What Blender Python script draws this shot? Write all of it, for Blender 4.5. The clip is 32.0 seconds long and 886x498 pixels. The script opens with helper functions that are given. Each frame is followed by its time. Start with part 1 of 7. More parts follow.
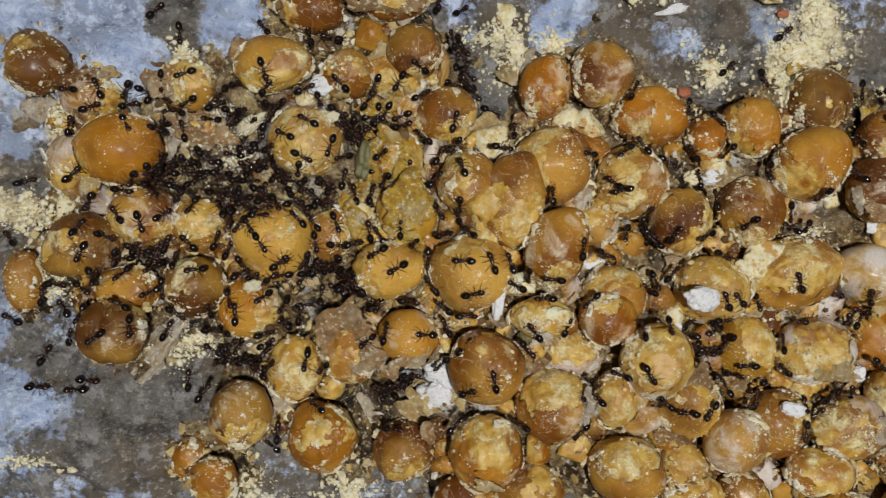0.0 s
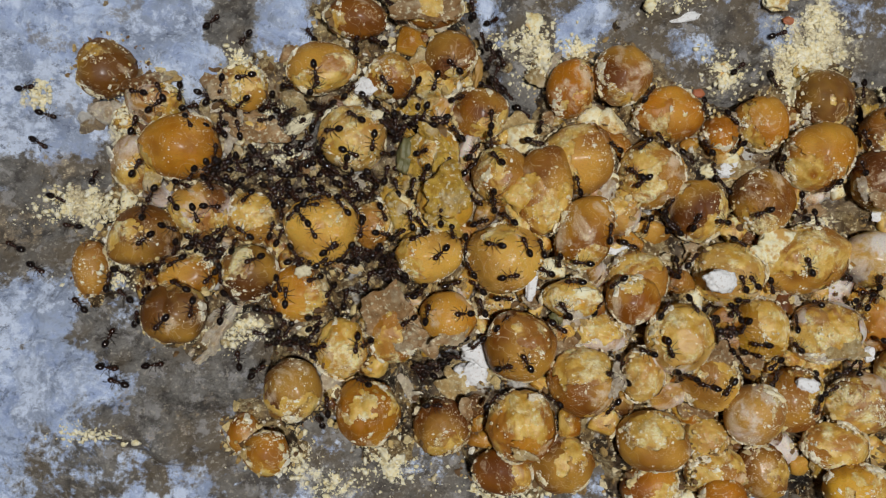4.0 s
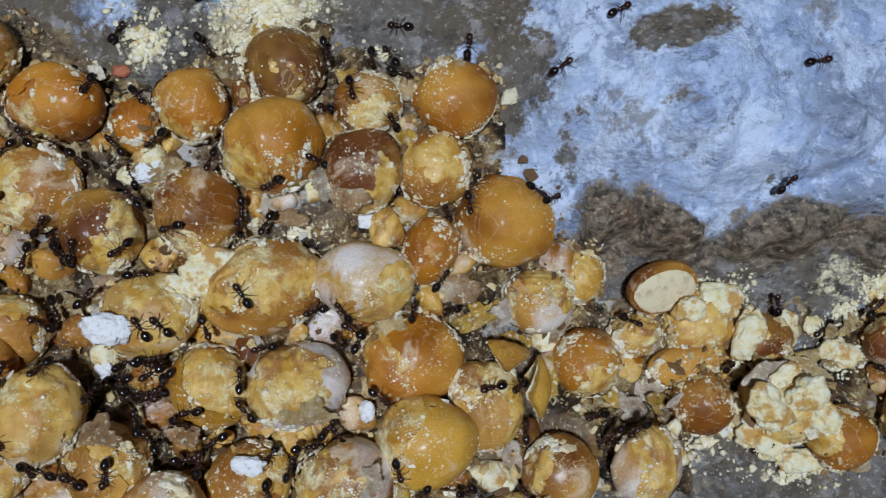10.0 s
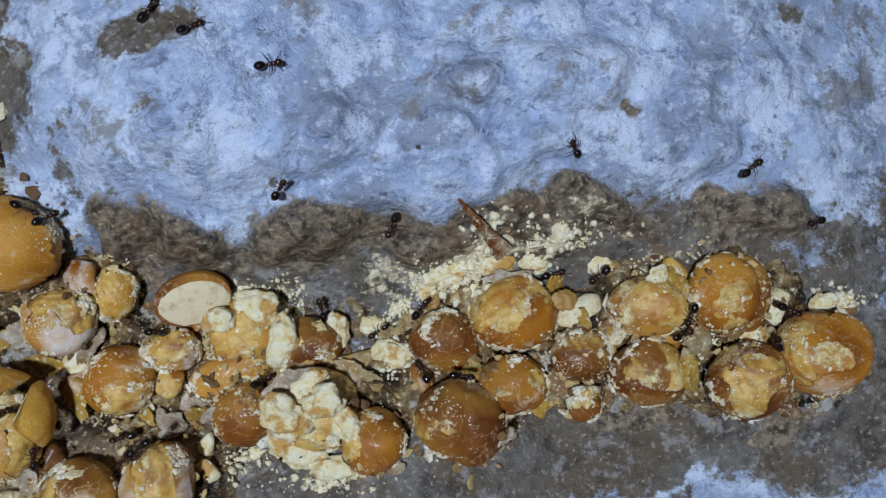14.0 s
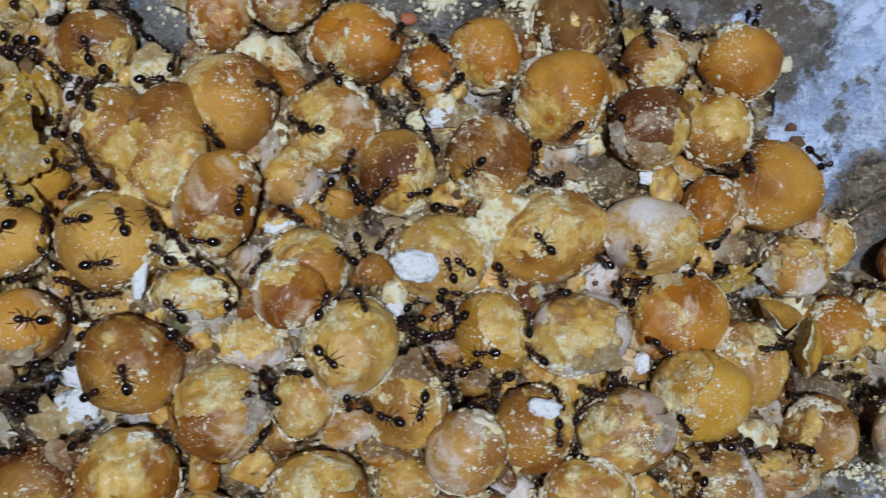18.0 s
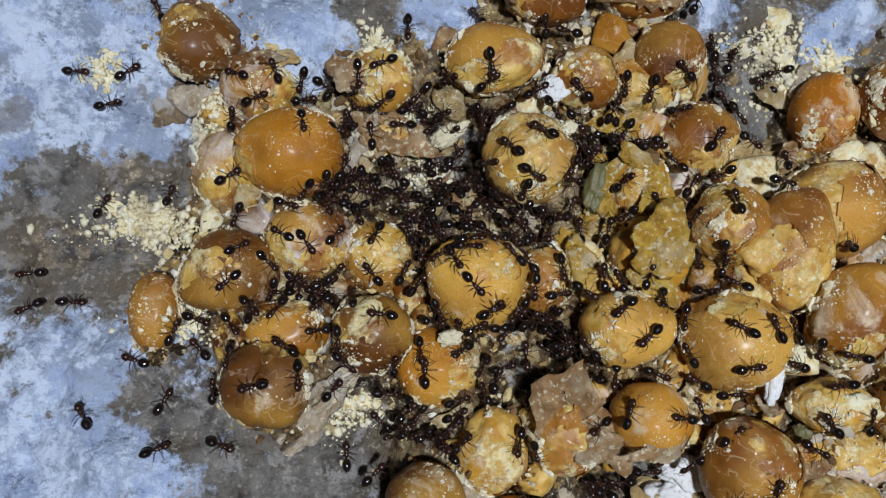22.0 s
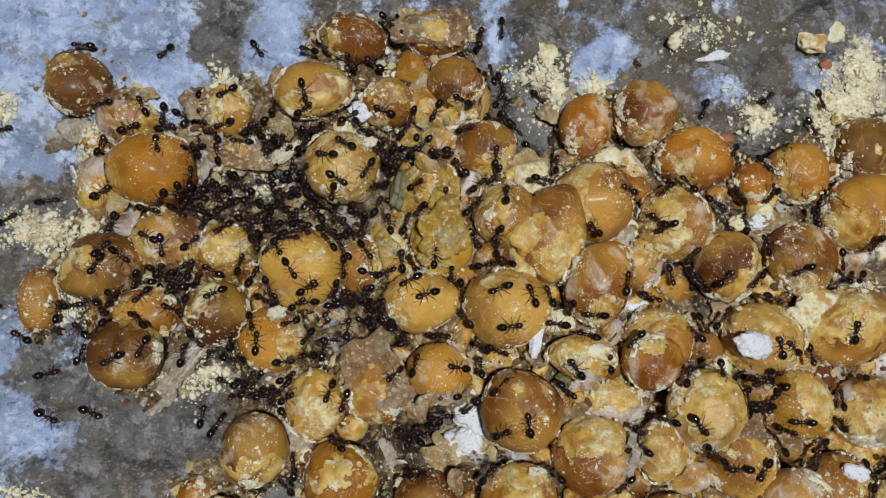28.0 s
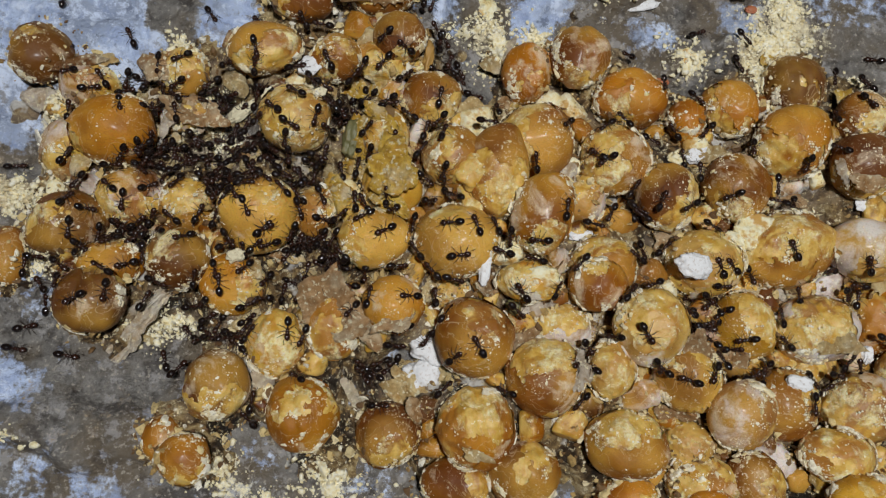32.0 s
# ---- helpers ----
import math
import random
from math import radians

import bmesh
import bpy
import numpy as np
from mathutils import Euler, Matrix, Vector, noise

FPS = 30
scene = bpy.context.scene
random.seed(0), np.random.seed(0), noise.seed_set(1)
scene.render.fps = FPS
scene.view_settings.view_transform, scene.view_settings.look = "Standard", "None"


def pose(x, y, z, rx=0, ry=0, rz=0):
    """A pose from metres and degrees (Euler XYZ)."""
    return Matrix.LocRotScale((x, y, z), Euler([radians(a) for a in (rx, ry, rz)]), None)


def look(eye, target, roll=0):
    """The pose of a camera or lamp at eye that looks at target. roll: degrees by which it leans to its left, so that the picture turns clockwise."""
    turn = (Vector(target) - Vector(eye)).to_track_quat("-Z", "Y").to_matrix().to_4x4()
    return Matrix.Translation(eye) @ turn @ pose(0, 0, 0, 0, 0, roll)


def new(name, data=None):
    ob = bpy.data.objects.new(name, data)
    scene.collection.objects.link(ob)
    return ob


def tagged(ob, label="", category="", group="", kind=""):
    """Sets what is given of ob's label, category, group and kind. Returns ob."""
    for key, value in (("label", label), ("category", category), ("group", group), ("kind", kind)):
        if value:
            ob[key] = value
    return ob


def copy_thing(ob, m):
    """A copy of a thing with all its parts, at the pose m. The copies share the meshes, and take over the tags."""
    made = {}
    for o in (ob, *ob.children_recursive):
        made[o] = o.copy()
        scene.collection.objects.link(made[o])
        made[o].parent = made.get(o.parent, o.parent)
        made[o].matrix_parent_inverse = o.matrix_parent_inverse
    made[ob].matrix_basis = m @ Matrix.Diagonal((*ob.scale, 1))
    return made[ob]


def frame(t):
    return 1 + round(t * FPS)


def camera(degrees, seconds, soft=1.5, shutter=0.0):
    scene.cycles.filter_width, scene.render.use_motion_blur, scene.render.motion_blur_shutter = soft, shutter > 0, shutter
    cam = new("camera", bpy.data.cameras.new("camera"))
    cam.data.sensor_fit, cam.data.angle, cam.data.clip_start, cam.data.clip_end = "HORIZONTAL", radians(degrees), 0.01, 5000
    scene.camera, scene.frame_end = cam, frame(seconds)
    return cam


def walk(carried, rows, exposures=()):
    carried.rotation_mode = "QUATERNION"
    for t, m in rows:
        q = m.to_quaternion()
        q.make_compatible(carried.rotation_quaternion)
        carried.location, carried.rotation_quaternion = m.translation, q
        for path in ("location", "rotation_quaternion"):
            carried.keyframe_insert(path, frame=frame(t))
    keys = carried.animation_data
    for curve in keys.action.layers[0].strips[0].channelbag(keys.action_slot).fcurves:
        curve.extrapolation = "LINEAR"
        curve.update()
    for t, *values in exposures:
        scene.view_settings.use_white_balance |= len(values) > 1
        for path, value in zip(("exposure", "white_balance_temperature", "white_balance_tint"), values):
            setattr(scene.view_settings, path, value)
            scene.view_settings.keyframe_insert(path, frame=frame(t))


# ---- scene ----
# Camera and walk, written in millimetres and degrees.
MM = 0.001
cam = camera(60, 32.0, soft=1.25, shutter=0.25)
PATH = [
    (0.0, 0.00, 0.00, 100.30, -5.27, -2.18, 0.14),
    (0.5, -5.78, -0.69, 99.91, -4.47, -1.49, 0.12),
    (1.0, -11.67, -0.16, 100.28, -4.34, -1.28, 0.19),
    (1.5, -16.16, -0.16, 100.62, -4.10, -1.42, 0.20),
    (2.0, -16.74, -0.85, 101.84, -3.66, -1.24, 0.20),
    (2.5, -14.30, -2.32, 103.20, -3.50, -1.39, 0.20),
    (3.0, -10.92, -3.47, 105.30, -3.20, -1.60, 0.03),
    (3.5, -7.22, -5.76, 107.29, -2.74, -1.71, -0.11),
    (5.5, 5.96, -4.37, 108.80, -2.85, -2.84, -0.74),
    (6.0, 14.34, -7.39, 104.85, -3.40, -2.54, -0.81),
    (6.5, 19.74, -12.80, 100.89, -2.09, -2.01, -0.93),
    (7.0, 20.57, -11.54, 95.36, -3.30, -2.43, -0.83),
    (7.5, 26.50, -9.86, 92.74, -1.66, -1.86, -1.26),
    (8.0, 32.84, -9.25, 88.56, -0.68, -1.77, -1.62),
    (8.5, 38.34, -8.50, 85.10, -1.73, -1.67, -2.21),
    (9.0, 51.12, -4.35, 83.57, -3.59, -0.85, -2.73),
    (9.5, 60.58, -6.97, 80.92, -2.12, -1.47, -3.47),
    (10.0, 66.70, -7.91, 80.59, -1.32, -1.98, -4.26),
    (10.5, 71.76, -8.87, 81.61, -1.32, -2.10, -4.97),
    (11.0, 78.08, -11.00, 81.69, -0.44, -2.22, -5.68),
    (11.5, 87.83, -9.50, 80.80, -1.13, -2.26, -6.23),
    (12.0, 95.72, -7.87, 80.11, -2.64, -1.71, -6.64),
    (12.5, 102.45, -8.62, 78.95, -3.17, -3.60, -7.21),
    (13.0, 111.58, -8.77, 79.20, -2.67, -4.47, -7.64),
    (13.5, 118.26, -8.92, 79.51, -2.91, -4.29, -7.81),
    (15.5, 90.77, -12.38, 82.28, -2.14, -2.90, -6.47),
    (16.0, 80.05, -10.90, 81.91, -3.28, -3.34, -5.40),
    (16.5, 72.32, -10.27, 81.75, -3.60, -2.81, -4.25),
    (17.0, 61.93, -9.12, 81.98, -3.91, -1.82, -3.02),
    (17.5, 48.28, -10.09, 81.01, -2.37, -2.90, -2.29),
    (18.0, 34.51, -12.44, 80.66, -0.69, -3.48, -1.49),
    (18.5, 23.30, -11.16, 81.12, -0.93, -3.20, -0.39),
    (19.0, 14.43, -11.26, 81.11, -0.94, -2.60, 0.40),
    (19.5, 7.91, -12.13, 81.11, -0.17, -1.88, 1.02),
    (20.0, -1.42, -10.63, 80.75, -1.53, -2.40, 1.87),
    (20.5, -10.44, -10.23, 80.23, -0.83, -2.18, 2.54),
    (21.0, -16.80, -9.30, 78.57, -0.61, -1.33, 3.08),
    (21.5, -20.54, -6.63, 78.17, -0.42, -0.65, 3.56),
    (22.0, -22.33, -5.16, 78.11, 0.09, -0.90, 3.96),
    (22.5, -22.55, -3.44, 78.07, -0.04, -0.66, 4.11),
    (23.0, -23.03, -1.78, 79.21, -0.27, -0.52, 4.18),
    (23.5, -22.39, -2.05, 81.15, 0.06, -0.50, 4.18),
    (24.0, -20.43, -3.04, 82.38, 0.26, -0.47, 4.12),
    (24.5, -19.13, -0.59, 84.14, 0.16, -0.69, 4.07),
    (26.5, -10.09, -6.58, 93.00, 2.43, -0.90, 3.01),
    (27.0, -7.24, -9.73, 94.43, 3.00, -1.08, 2.77),
    (27.5, -4.54, -10.13, 95.58, 3.21, -1.23, 2.46),
    (28.0, -2.63, -10.79, 96.13, 3.55, -1.34, 2.19),
    (28.5, -0.73, -12.21, 96.02, 3.59, -1.21, 1.89),
    (29.0, 0.58, -12.89, 95.70, 3.96, -1.71, 1.67),
    (29.5, 1.88, -14.33, 95.53, 3.92, -1.74, 1.38),
    (30.0, 1.52, -16.12, 95.53, 4.00, -1.94, 1.11),
    (30.5, 1.04, -18.86, 96.76, 4.35, -2.02, 0.67),
    (31.0, 1.62, -21.14, 98.57, 4.95, -2.00, 0.28),
    (31.5, 1.72, -22.29, 99.94, 5.60, -2.07, -0.23),
    (32.0, 2.65, -23.93, 99.12, 6.84, -1.63, -0.51),
]
walk(cam, [(t, pose(x * MM, y * MM, z * MM, rx, ry, rz)) for t, x, y, z, rx, ry, rz in PATH],
     # the camera cools its white balance over the pale crust
     [(0, -0.61, 6350, 10), (2.0, -0.59, 6350, 10), (3.5, -0.59, 6350, 10), (7.0, -0.58, 6300, 10), (9.0, -0.48, 5580, 10), (10.5, -0.58, 5320, 10), (14.0, -0.58, 5320, 10), (16.0, -0.56, 5320, 10), (18.0, -0.54, 5270, 10), (20.0, -0.40, 5270, 10), (22.0, -0.40, 5730, 10), (24.0, -0.40, 5890, 10), (28.0, -0.50, 5840, 10), (32, -0.57, 6200, 10)])

# Light: a hand torch held over the slab at night, and a very dim night sky.
world = bpy.data.worlds.new("night")
scene.world = world
world.use_nodes = True
world.node_tree.nodes["Background"].inputs["Color"].default_value = (0.55, 0.7, 1.0, 1)
world.node_tree.nodes["Background"].inputs["Strength"].default_value = 0.005
torch = new("torch_light", bpy.data.lights.new("torch_light", "AREA"))
torch.data.shape, torch.data.size = "DISK", 0.03
torch.data.energy, torch.data.color = 1.95, (1.0, 0.985, 0.96)
torch.matrix_world = look((0.045, -0.006, 0.40), (0.045, -0.01, 0.0))
scene.view_settings.exposure = 0.0


# ---- materials ----
def material(name):
    m = bpy.data.materials.new(name)
    m.use_nodes = True
    nt = m.node_tree
    return m, nt, nt.nodes["Principled BSDF"]


def node(nt, kind, **values):
    n = nt.nodes.new(kind)
    for key, value in values.items():
        if key in n.inputs:
            n.inputs[key].default_value = value
    return n


def noise_of(nt, co, scale, detail=4.0, rough=0.6, distort=0.0):
    n = node(nt, "ShaderNodeTexNoise", Scale=scale, Detail=detail, Roughness=rough, Distortion=distort)
    nt.links.new(co, n.inputs["Vector"])
    return n.outputs["Fac"]


def ramp(nt, fac, *stops):
    n = nt.nodes.new("ShaderNodeValToRGB")
    els = n.color_ramp.elements
    while len(els) < len(stops):
        els.new(0.5)
    for e, (p, c) in zip(els, stops):
        e.position = p
        e.color = (*c, 1) if isinstance(c, tuple) else (c, c, c, 1)
    nt.links.new(fac, n.inputs["Fac"])
    return n.outputs["Color"]


def mix(nt, fac, a, b, blend="MIX"):
    n = nt.nodes.new("ShaderNodeMix")
    n.data_type, n.blend_type = "RGBA", blend
    for sock, v in ((n.inputs["Factor"], fac), (n.inputs["A"], a), (n.inputs["B"], b)):
        if isinstance(v, bpy.types.NodeSocket):
            nt.links.new(v, sock)
        elif isinstance(v, tuple):
            sock.default_value = (*v, 1)
        else:
            sock.default_value = v
    return n.outputs["Result"]


def bump(nt, bsdf, height, strength, distance):
    b = node(nt, "ShaderNodeBump", Strength=strength, Distance=distance)
    nt.links.new(height, b.inputs["Height"])
    nt.links.new(b.outputs["Normal"], bsdf.inputs["Normal"])


def shifted(nt):
    """Object coordinates, moved by a random amount from thing to thing."""
    co = nt.nodes.new("ShaderNodeTexCoord")
    info = nt.nodes.new("ShaderNodeObjectInfo")
    add = nt.nodes.new("ShaderNodeVectorMath")
    add.operation = "ADD"
    nt.links.new(co.outputs["Object"], add.inputs[0])
    nt.links.new(info.outputs["Random"], add.inputs[1])
    return add.outputs["Vector"], info


def skin_material(name, gloss, film):
    """Thin wet skin; its main colour is the object's own."""
    m, nt, bsdf = material(name)
    co, info = shifted(nt)
    large = noise_of(nt, co, 150, 3, 0.5)
    dark = mix(nt, 1.0, info.outputs["Color"], (0.54, 0.43, 0.34), "MULTIPLY")
    base = mix(nt, ramp(nt, large, (0.38, 0.0), (0.58, 1.0)), dark, info.outputs["Color"])
    lit = mix(nt, 0.5, info.outputs["Color"], (0.80, 0.46, 0.07))
    base = mix(nt, ramp(nt, noise_of(nt, co, 120, 3, 0.45), (0.46, 0.0), (0.64, 0.9)), base, lit)
    # skin lifting off in soft pale films
    streak = noise_of(nt, co, 190, 6, 0.62, 0.5)
    base = mix(nt, ramp(nt, streak, (0.58 - film, 0.0), (0.68 - film, 0.85)), base, (0.76, 0.60, 0.40))
    if film:
        base = mix(nt, ramp(nt, noise_of(nt, co, 130, 6, 0.62, 0.6), (0.47, 0.0), (0.60, 0.85)), base, (0.84, 0.78, 0.72))
    vein = node(nt, "ShaderNodeTexNoise", Scale=260.0, Detail=3.0, Distortion=1.2)
    nt.links.new(co, vein.inputs["Vector"])
    base = mix(nt, ramp(nt, vein.outputs["Fac"], (0.490, 0.0), (0.5, 0.42), (0.510, 0.0)), base, (0.76, 0.58, 0.32))
    # fine dust of meal, in drifts
    drift = ramp(nt, noise_of(nt, co, 260, 4, 0.6), (0.50, 0.0), (0.66, 1.0))
    fleck = ramp(nt, noise_of(nt, co, 2600, 3, 0.6), (0.58, 0.0), (0.64, 0.85))
    base = mix(nt, mix(nt, 1.0, drift, fleck, "MULTIPLY"), base, (0.86, 0.74, 0.50))
    base = mix(nt, ramp(nt, noise_of(nt, co, 5200, 2), (0.3, 0.25), (0.5, 0.0)), base, (0.16, 0.07, 0.02))
    nt.links.new(base, bsdf.inputs["Base Color"])
    nt.links.new(ramp(nt, noise_of(nt, co, 800, 4), (0.35, gloss + 0.06), (0.7, gloss + 0.36)), bsdf.inputs["Roughness"])
    bsdf.inputs["Specular IOR Level"].default_value = 0.32
    bsdf.inputs["Coat Weight"].default_value = 0.10
    bsdf.inputs["Coat Roughness"].default_value = 0.2
    bsdf.inputs["Subsurface Weight"].default_value = 0.14
    bsdf.inputs["Subsurface Scale"].default_value = 0.0014
    bsdf.inputs["Subsurface Radius"].default_value = (1.0, 0.45, 0.12)
    bump(nt, bsdf, noise_of(nt, co, 700, 7, 0.68), 0.40, 0.0005)
    return m


def kernel_material():
    """Gnawed inside of a pea: wet, in the object's own colour, with pale crumbly crust in patches."""
    m, nt, bsdf = material("pea_kernel")
    co, info = shifted(nt)
    wet = mix(nt, ramp(nt, noise_of(nt, co, 300, 4), (0.35, 0.0), (0.62, 1.0)), mix(nt, 1.0, info.outputs["Color"], (0.72, 0.56, 0.40), "MULTIPLY"), info.outputs["Color"])
    soft = ramp(nt, noise_of(nt, co, 190, 5, 0.6, 0.8), (0.44, 0.0), (0.52, 1.0))
    crust = ramp(nt, noise_of(nt, co, 280, 8, 0.72, 0.3), (0.52, 0.0), (0.62, 1.0))
    grain = noise_of(nt, co, 2200, 5, 0.7)
    c = mix(nt, soft, wet, mix(nt, ramp(nt, noise_of(nt, co, 700, 4), (0.38, 0.0), (0.6, 1.0)), (0.56, 0.31, 0.040), (0.76, 0.52, 0.14)))
    pale = mix(nt, ramp(nt, grain, (0.34, 0.0), (0.56, 1.0)), (0.80, 0.58, 0.16), (0.96, 0.85, 0.50))
    c = mix(nt, crust, c, pale)
    c = mix(nt, ramp(nt, noise_of(nt, co, 1700, 3), (0.64, 0.0), (0.69, 0.9)), c, (0.95, 0.88, 0.62))
    c = mix(nt, ramp(nt, grain, (0.27, 0.5), (0.37, 0.0)), c, (0.34, 0.16, 0.04))
    nt.links.new(c, bsdf.inputs["Base Color"])
    nt.links.new(ramp(nt, crust, (0.0, 0.34), (1.0, 0.7)), bsdf.inputs["Roughness"])
    bsdf.inputs["Subsurface Weight"].default_value = 0.14
    bsdf.inputs["Subsurface Scale"].default_value = 0.0012
    bsdf.inputs["Subsurface Radius"].default_value = (1.0, 0.5, 0.15)
    h = mix(nt, crust, mix(nt, 0.25, (0.3, 0.3, 0.3), grain), mix(nt, 0.5, (0.6, 0.6, 0.6), grain))
    bump(nt, bsdf, h, 0.8, 0.0005)
    return m


def meal_material(name, low, high, grain=2600, wet=0.75):
    """Crumbly meal."""
    m, nt, bsdf = material(name)
    co, info = shifted(nt)
    isle = nt.nodes.new("ShaderNodeNewGeometry").outputs["Random Per Island"]
    c = mix(nt, ramp(nt, isle, (0.0, 0.0), (0.8, 1.0)), low, high)
    c = mix(nt, ramp(nt, noise_of(nt, co, grain, 3), (0.28, 0.5), (0.46, 0.0)), c, (0.30, 0.17, 0.06))
    nt.links.new(c, bsdf.inputs["Base Color"])
    bsdf.inputs["Roughness"].default_value = wet
    bump(nt, bsdf, noise_of(nt, co, grain * 0.7, 5, 0.7), 0.7, 0.0004)
    return m


def crumb_material():
    m, nt, bsdf = material("crumbled_meal")
    co = nt.nodes.new("ShaderNodeTexCoord").outputs["Object"]
    a = noise_of(nt, co, 1700, 5, 0.72)
    c = ramp(nt, a, (0.26, (0.46, 0.32, 0.12)), (0.36, (0.84, 0.70, 0.36)), (0.48, (0.95, 0.86, 0.56)), (0.62, (0.97, 0.93, 0.78)))
    c = mix(nt, ramp(nt, noise_of(nt, co, 330, 4), (0.58, 0.0), (0.66, 0.5)), c, (0.55, 0.40, 0.17))
    nt.links.new(c, bsdf.inputs["Base Color"])
    bsdf.inputs["Roughness"].default_value = 0.8
    bump(nt, bsdf, a, 0.7, 0.0004)
    return m


SKIN = skin_material("pea_skin", 0.40, 0.0)
FILM = skin_material("pea_film", 0.30, 0.04)
KERNEL = kernel_material()
MEAL = meal_material("yellow_meal", (0.82, 0.67, 0.34), (0.97, 0.92, 0.74))
CRUMB = crumb_material()
WHITE = meal_material("white_chip", (0.80, 0.80, 0.79), (0.90, 0.90, 0.89))
CREAM = meal_material("cream_face", (0.72, 0.60, 0.34), (0.82, 0.74, 0.50))
FACE = meal_material("cut_face", (0.74, 0.63, 0.38), (0.84, 0.75, 0.50), 700)
AMBERC = meal_material("amber_scrap", (0.26, 0.13, 0.025), (0.42, 0.24, 0.06), 700, 0.45)
REDC = meal_material("red_scrap", (0.34, 0.08, 0.03), (0.42, 0.13, 0.05), 900, 0.5)
GREENC = meal_material("green_pulse", (0.09, 0.09, 0.03), (0.16, 0.15, 0.06), 900, 0.45)
DARKC = meal_material("dark_grit", (0.02, 0.018, 0.015), (0.04, 0.03, 0.03), 900, 0.6)


def lump_material():
    m, nt, bsdf = material("broken_pea")
    co, info = shifted(nt)
    a = noise_of(nt, co, 900, 7, 0.70)
    c = ramp(nt, a, (0.30, (0.60, 0.40, 0.12)), (0.42, (0.90, 0.75, 0.36)), (0.56, (0.97, 0.92, 0.66)))
    c = mix(nt, ramp(nt, noise_of(nt, co, 300, 5, 0.65), (0.52, 0.0), (0.60, 0.9)), c, (0.62, 0.33, 0.05))
    nt.links.new(c, bsdf.inputs["Base Color"])
    bsdf.inputs["Roughness"].default_value = 0.6
    bump(nt, bsdf, a, 0.8, 0.0006)
    return m


BROKEN = lump_material()


def husk_material():
    """Dry translucent skin, in the object's own colour."""
    m, nt, bsdf = material("husk")
    co, info = shifted(nt)
    c = mix(nt, ramp(nt, noise_of(nt, co, 520, 5, 0.65, 1.0), (0.36, 0.0), (0.64, 1.0)), mix(nt, 1.0, info.outputs["Color"], (0.62, 0.48, 0.32), "MULTIPLY"), info.outputs["Color"])
    c = mix(nt, ramp(nt, noise_of(nt, co, 260, 4), (0.52, 0.0), (0.66, 0.7)), c, (0.80, 0.68, 0.46))
    c = mix(nt, ramp(nt, noise_of(nt, co, 1900, 3), (0.57, 0.0), (0.63, 0.85)), c, (0.94, 0.86, 0.60))
    nt.links.new(c, bsdf.inputs["Base Color"])
    bsdf.inputs["Roughness"].default_value = 0.3
    nt.links.new(ramp(nt, noise_of(nt, co, 420, 4, 0.6), (0.34, 0.62), (0.52, 1.0)), bsdf.inputs["Alpha"])
    bump(nt, bsdf, noise_of(nt, co, 420, 7, 0.7, 2.5), 0.9, 0.0010)
    return m


HUSK = husk_material()


def chitin(name, low, high, rough):
    m, nt, bsdf = material(name)
    co, info = shifted(nt)
    c = mix(nt, ramp(nt, noise_of(nt, co, 2500, 3), (0.35, 0.0), (0.65, 1.0)), low, high)
    nt.links.new(c, bsdf.inputs["Base Color"])
    bsdf.inputs["Roughness"].default_value = rough
    bump(nt, bsdf, noise_of(nt, co, 9000, 3), 0.15, 0.0001)
    return m


GASTER = chitin("gaster_black", (0.006, 0.004, 0.004), (0.016, 0.009, 0.007), 0.16)
THORAX = chitin("thorax_brown", (0.012, 0.005, 0.0035), (0.042, 0.015, 0.008), 0.26)
LIMB = chitin("limb_brown", (0.014, 0.006, 0.004), (0.040, 0.016, 0.008), 0.4)


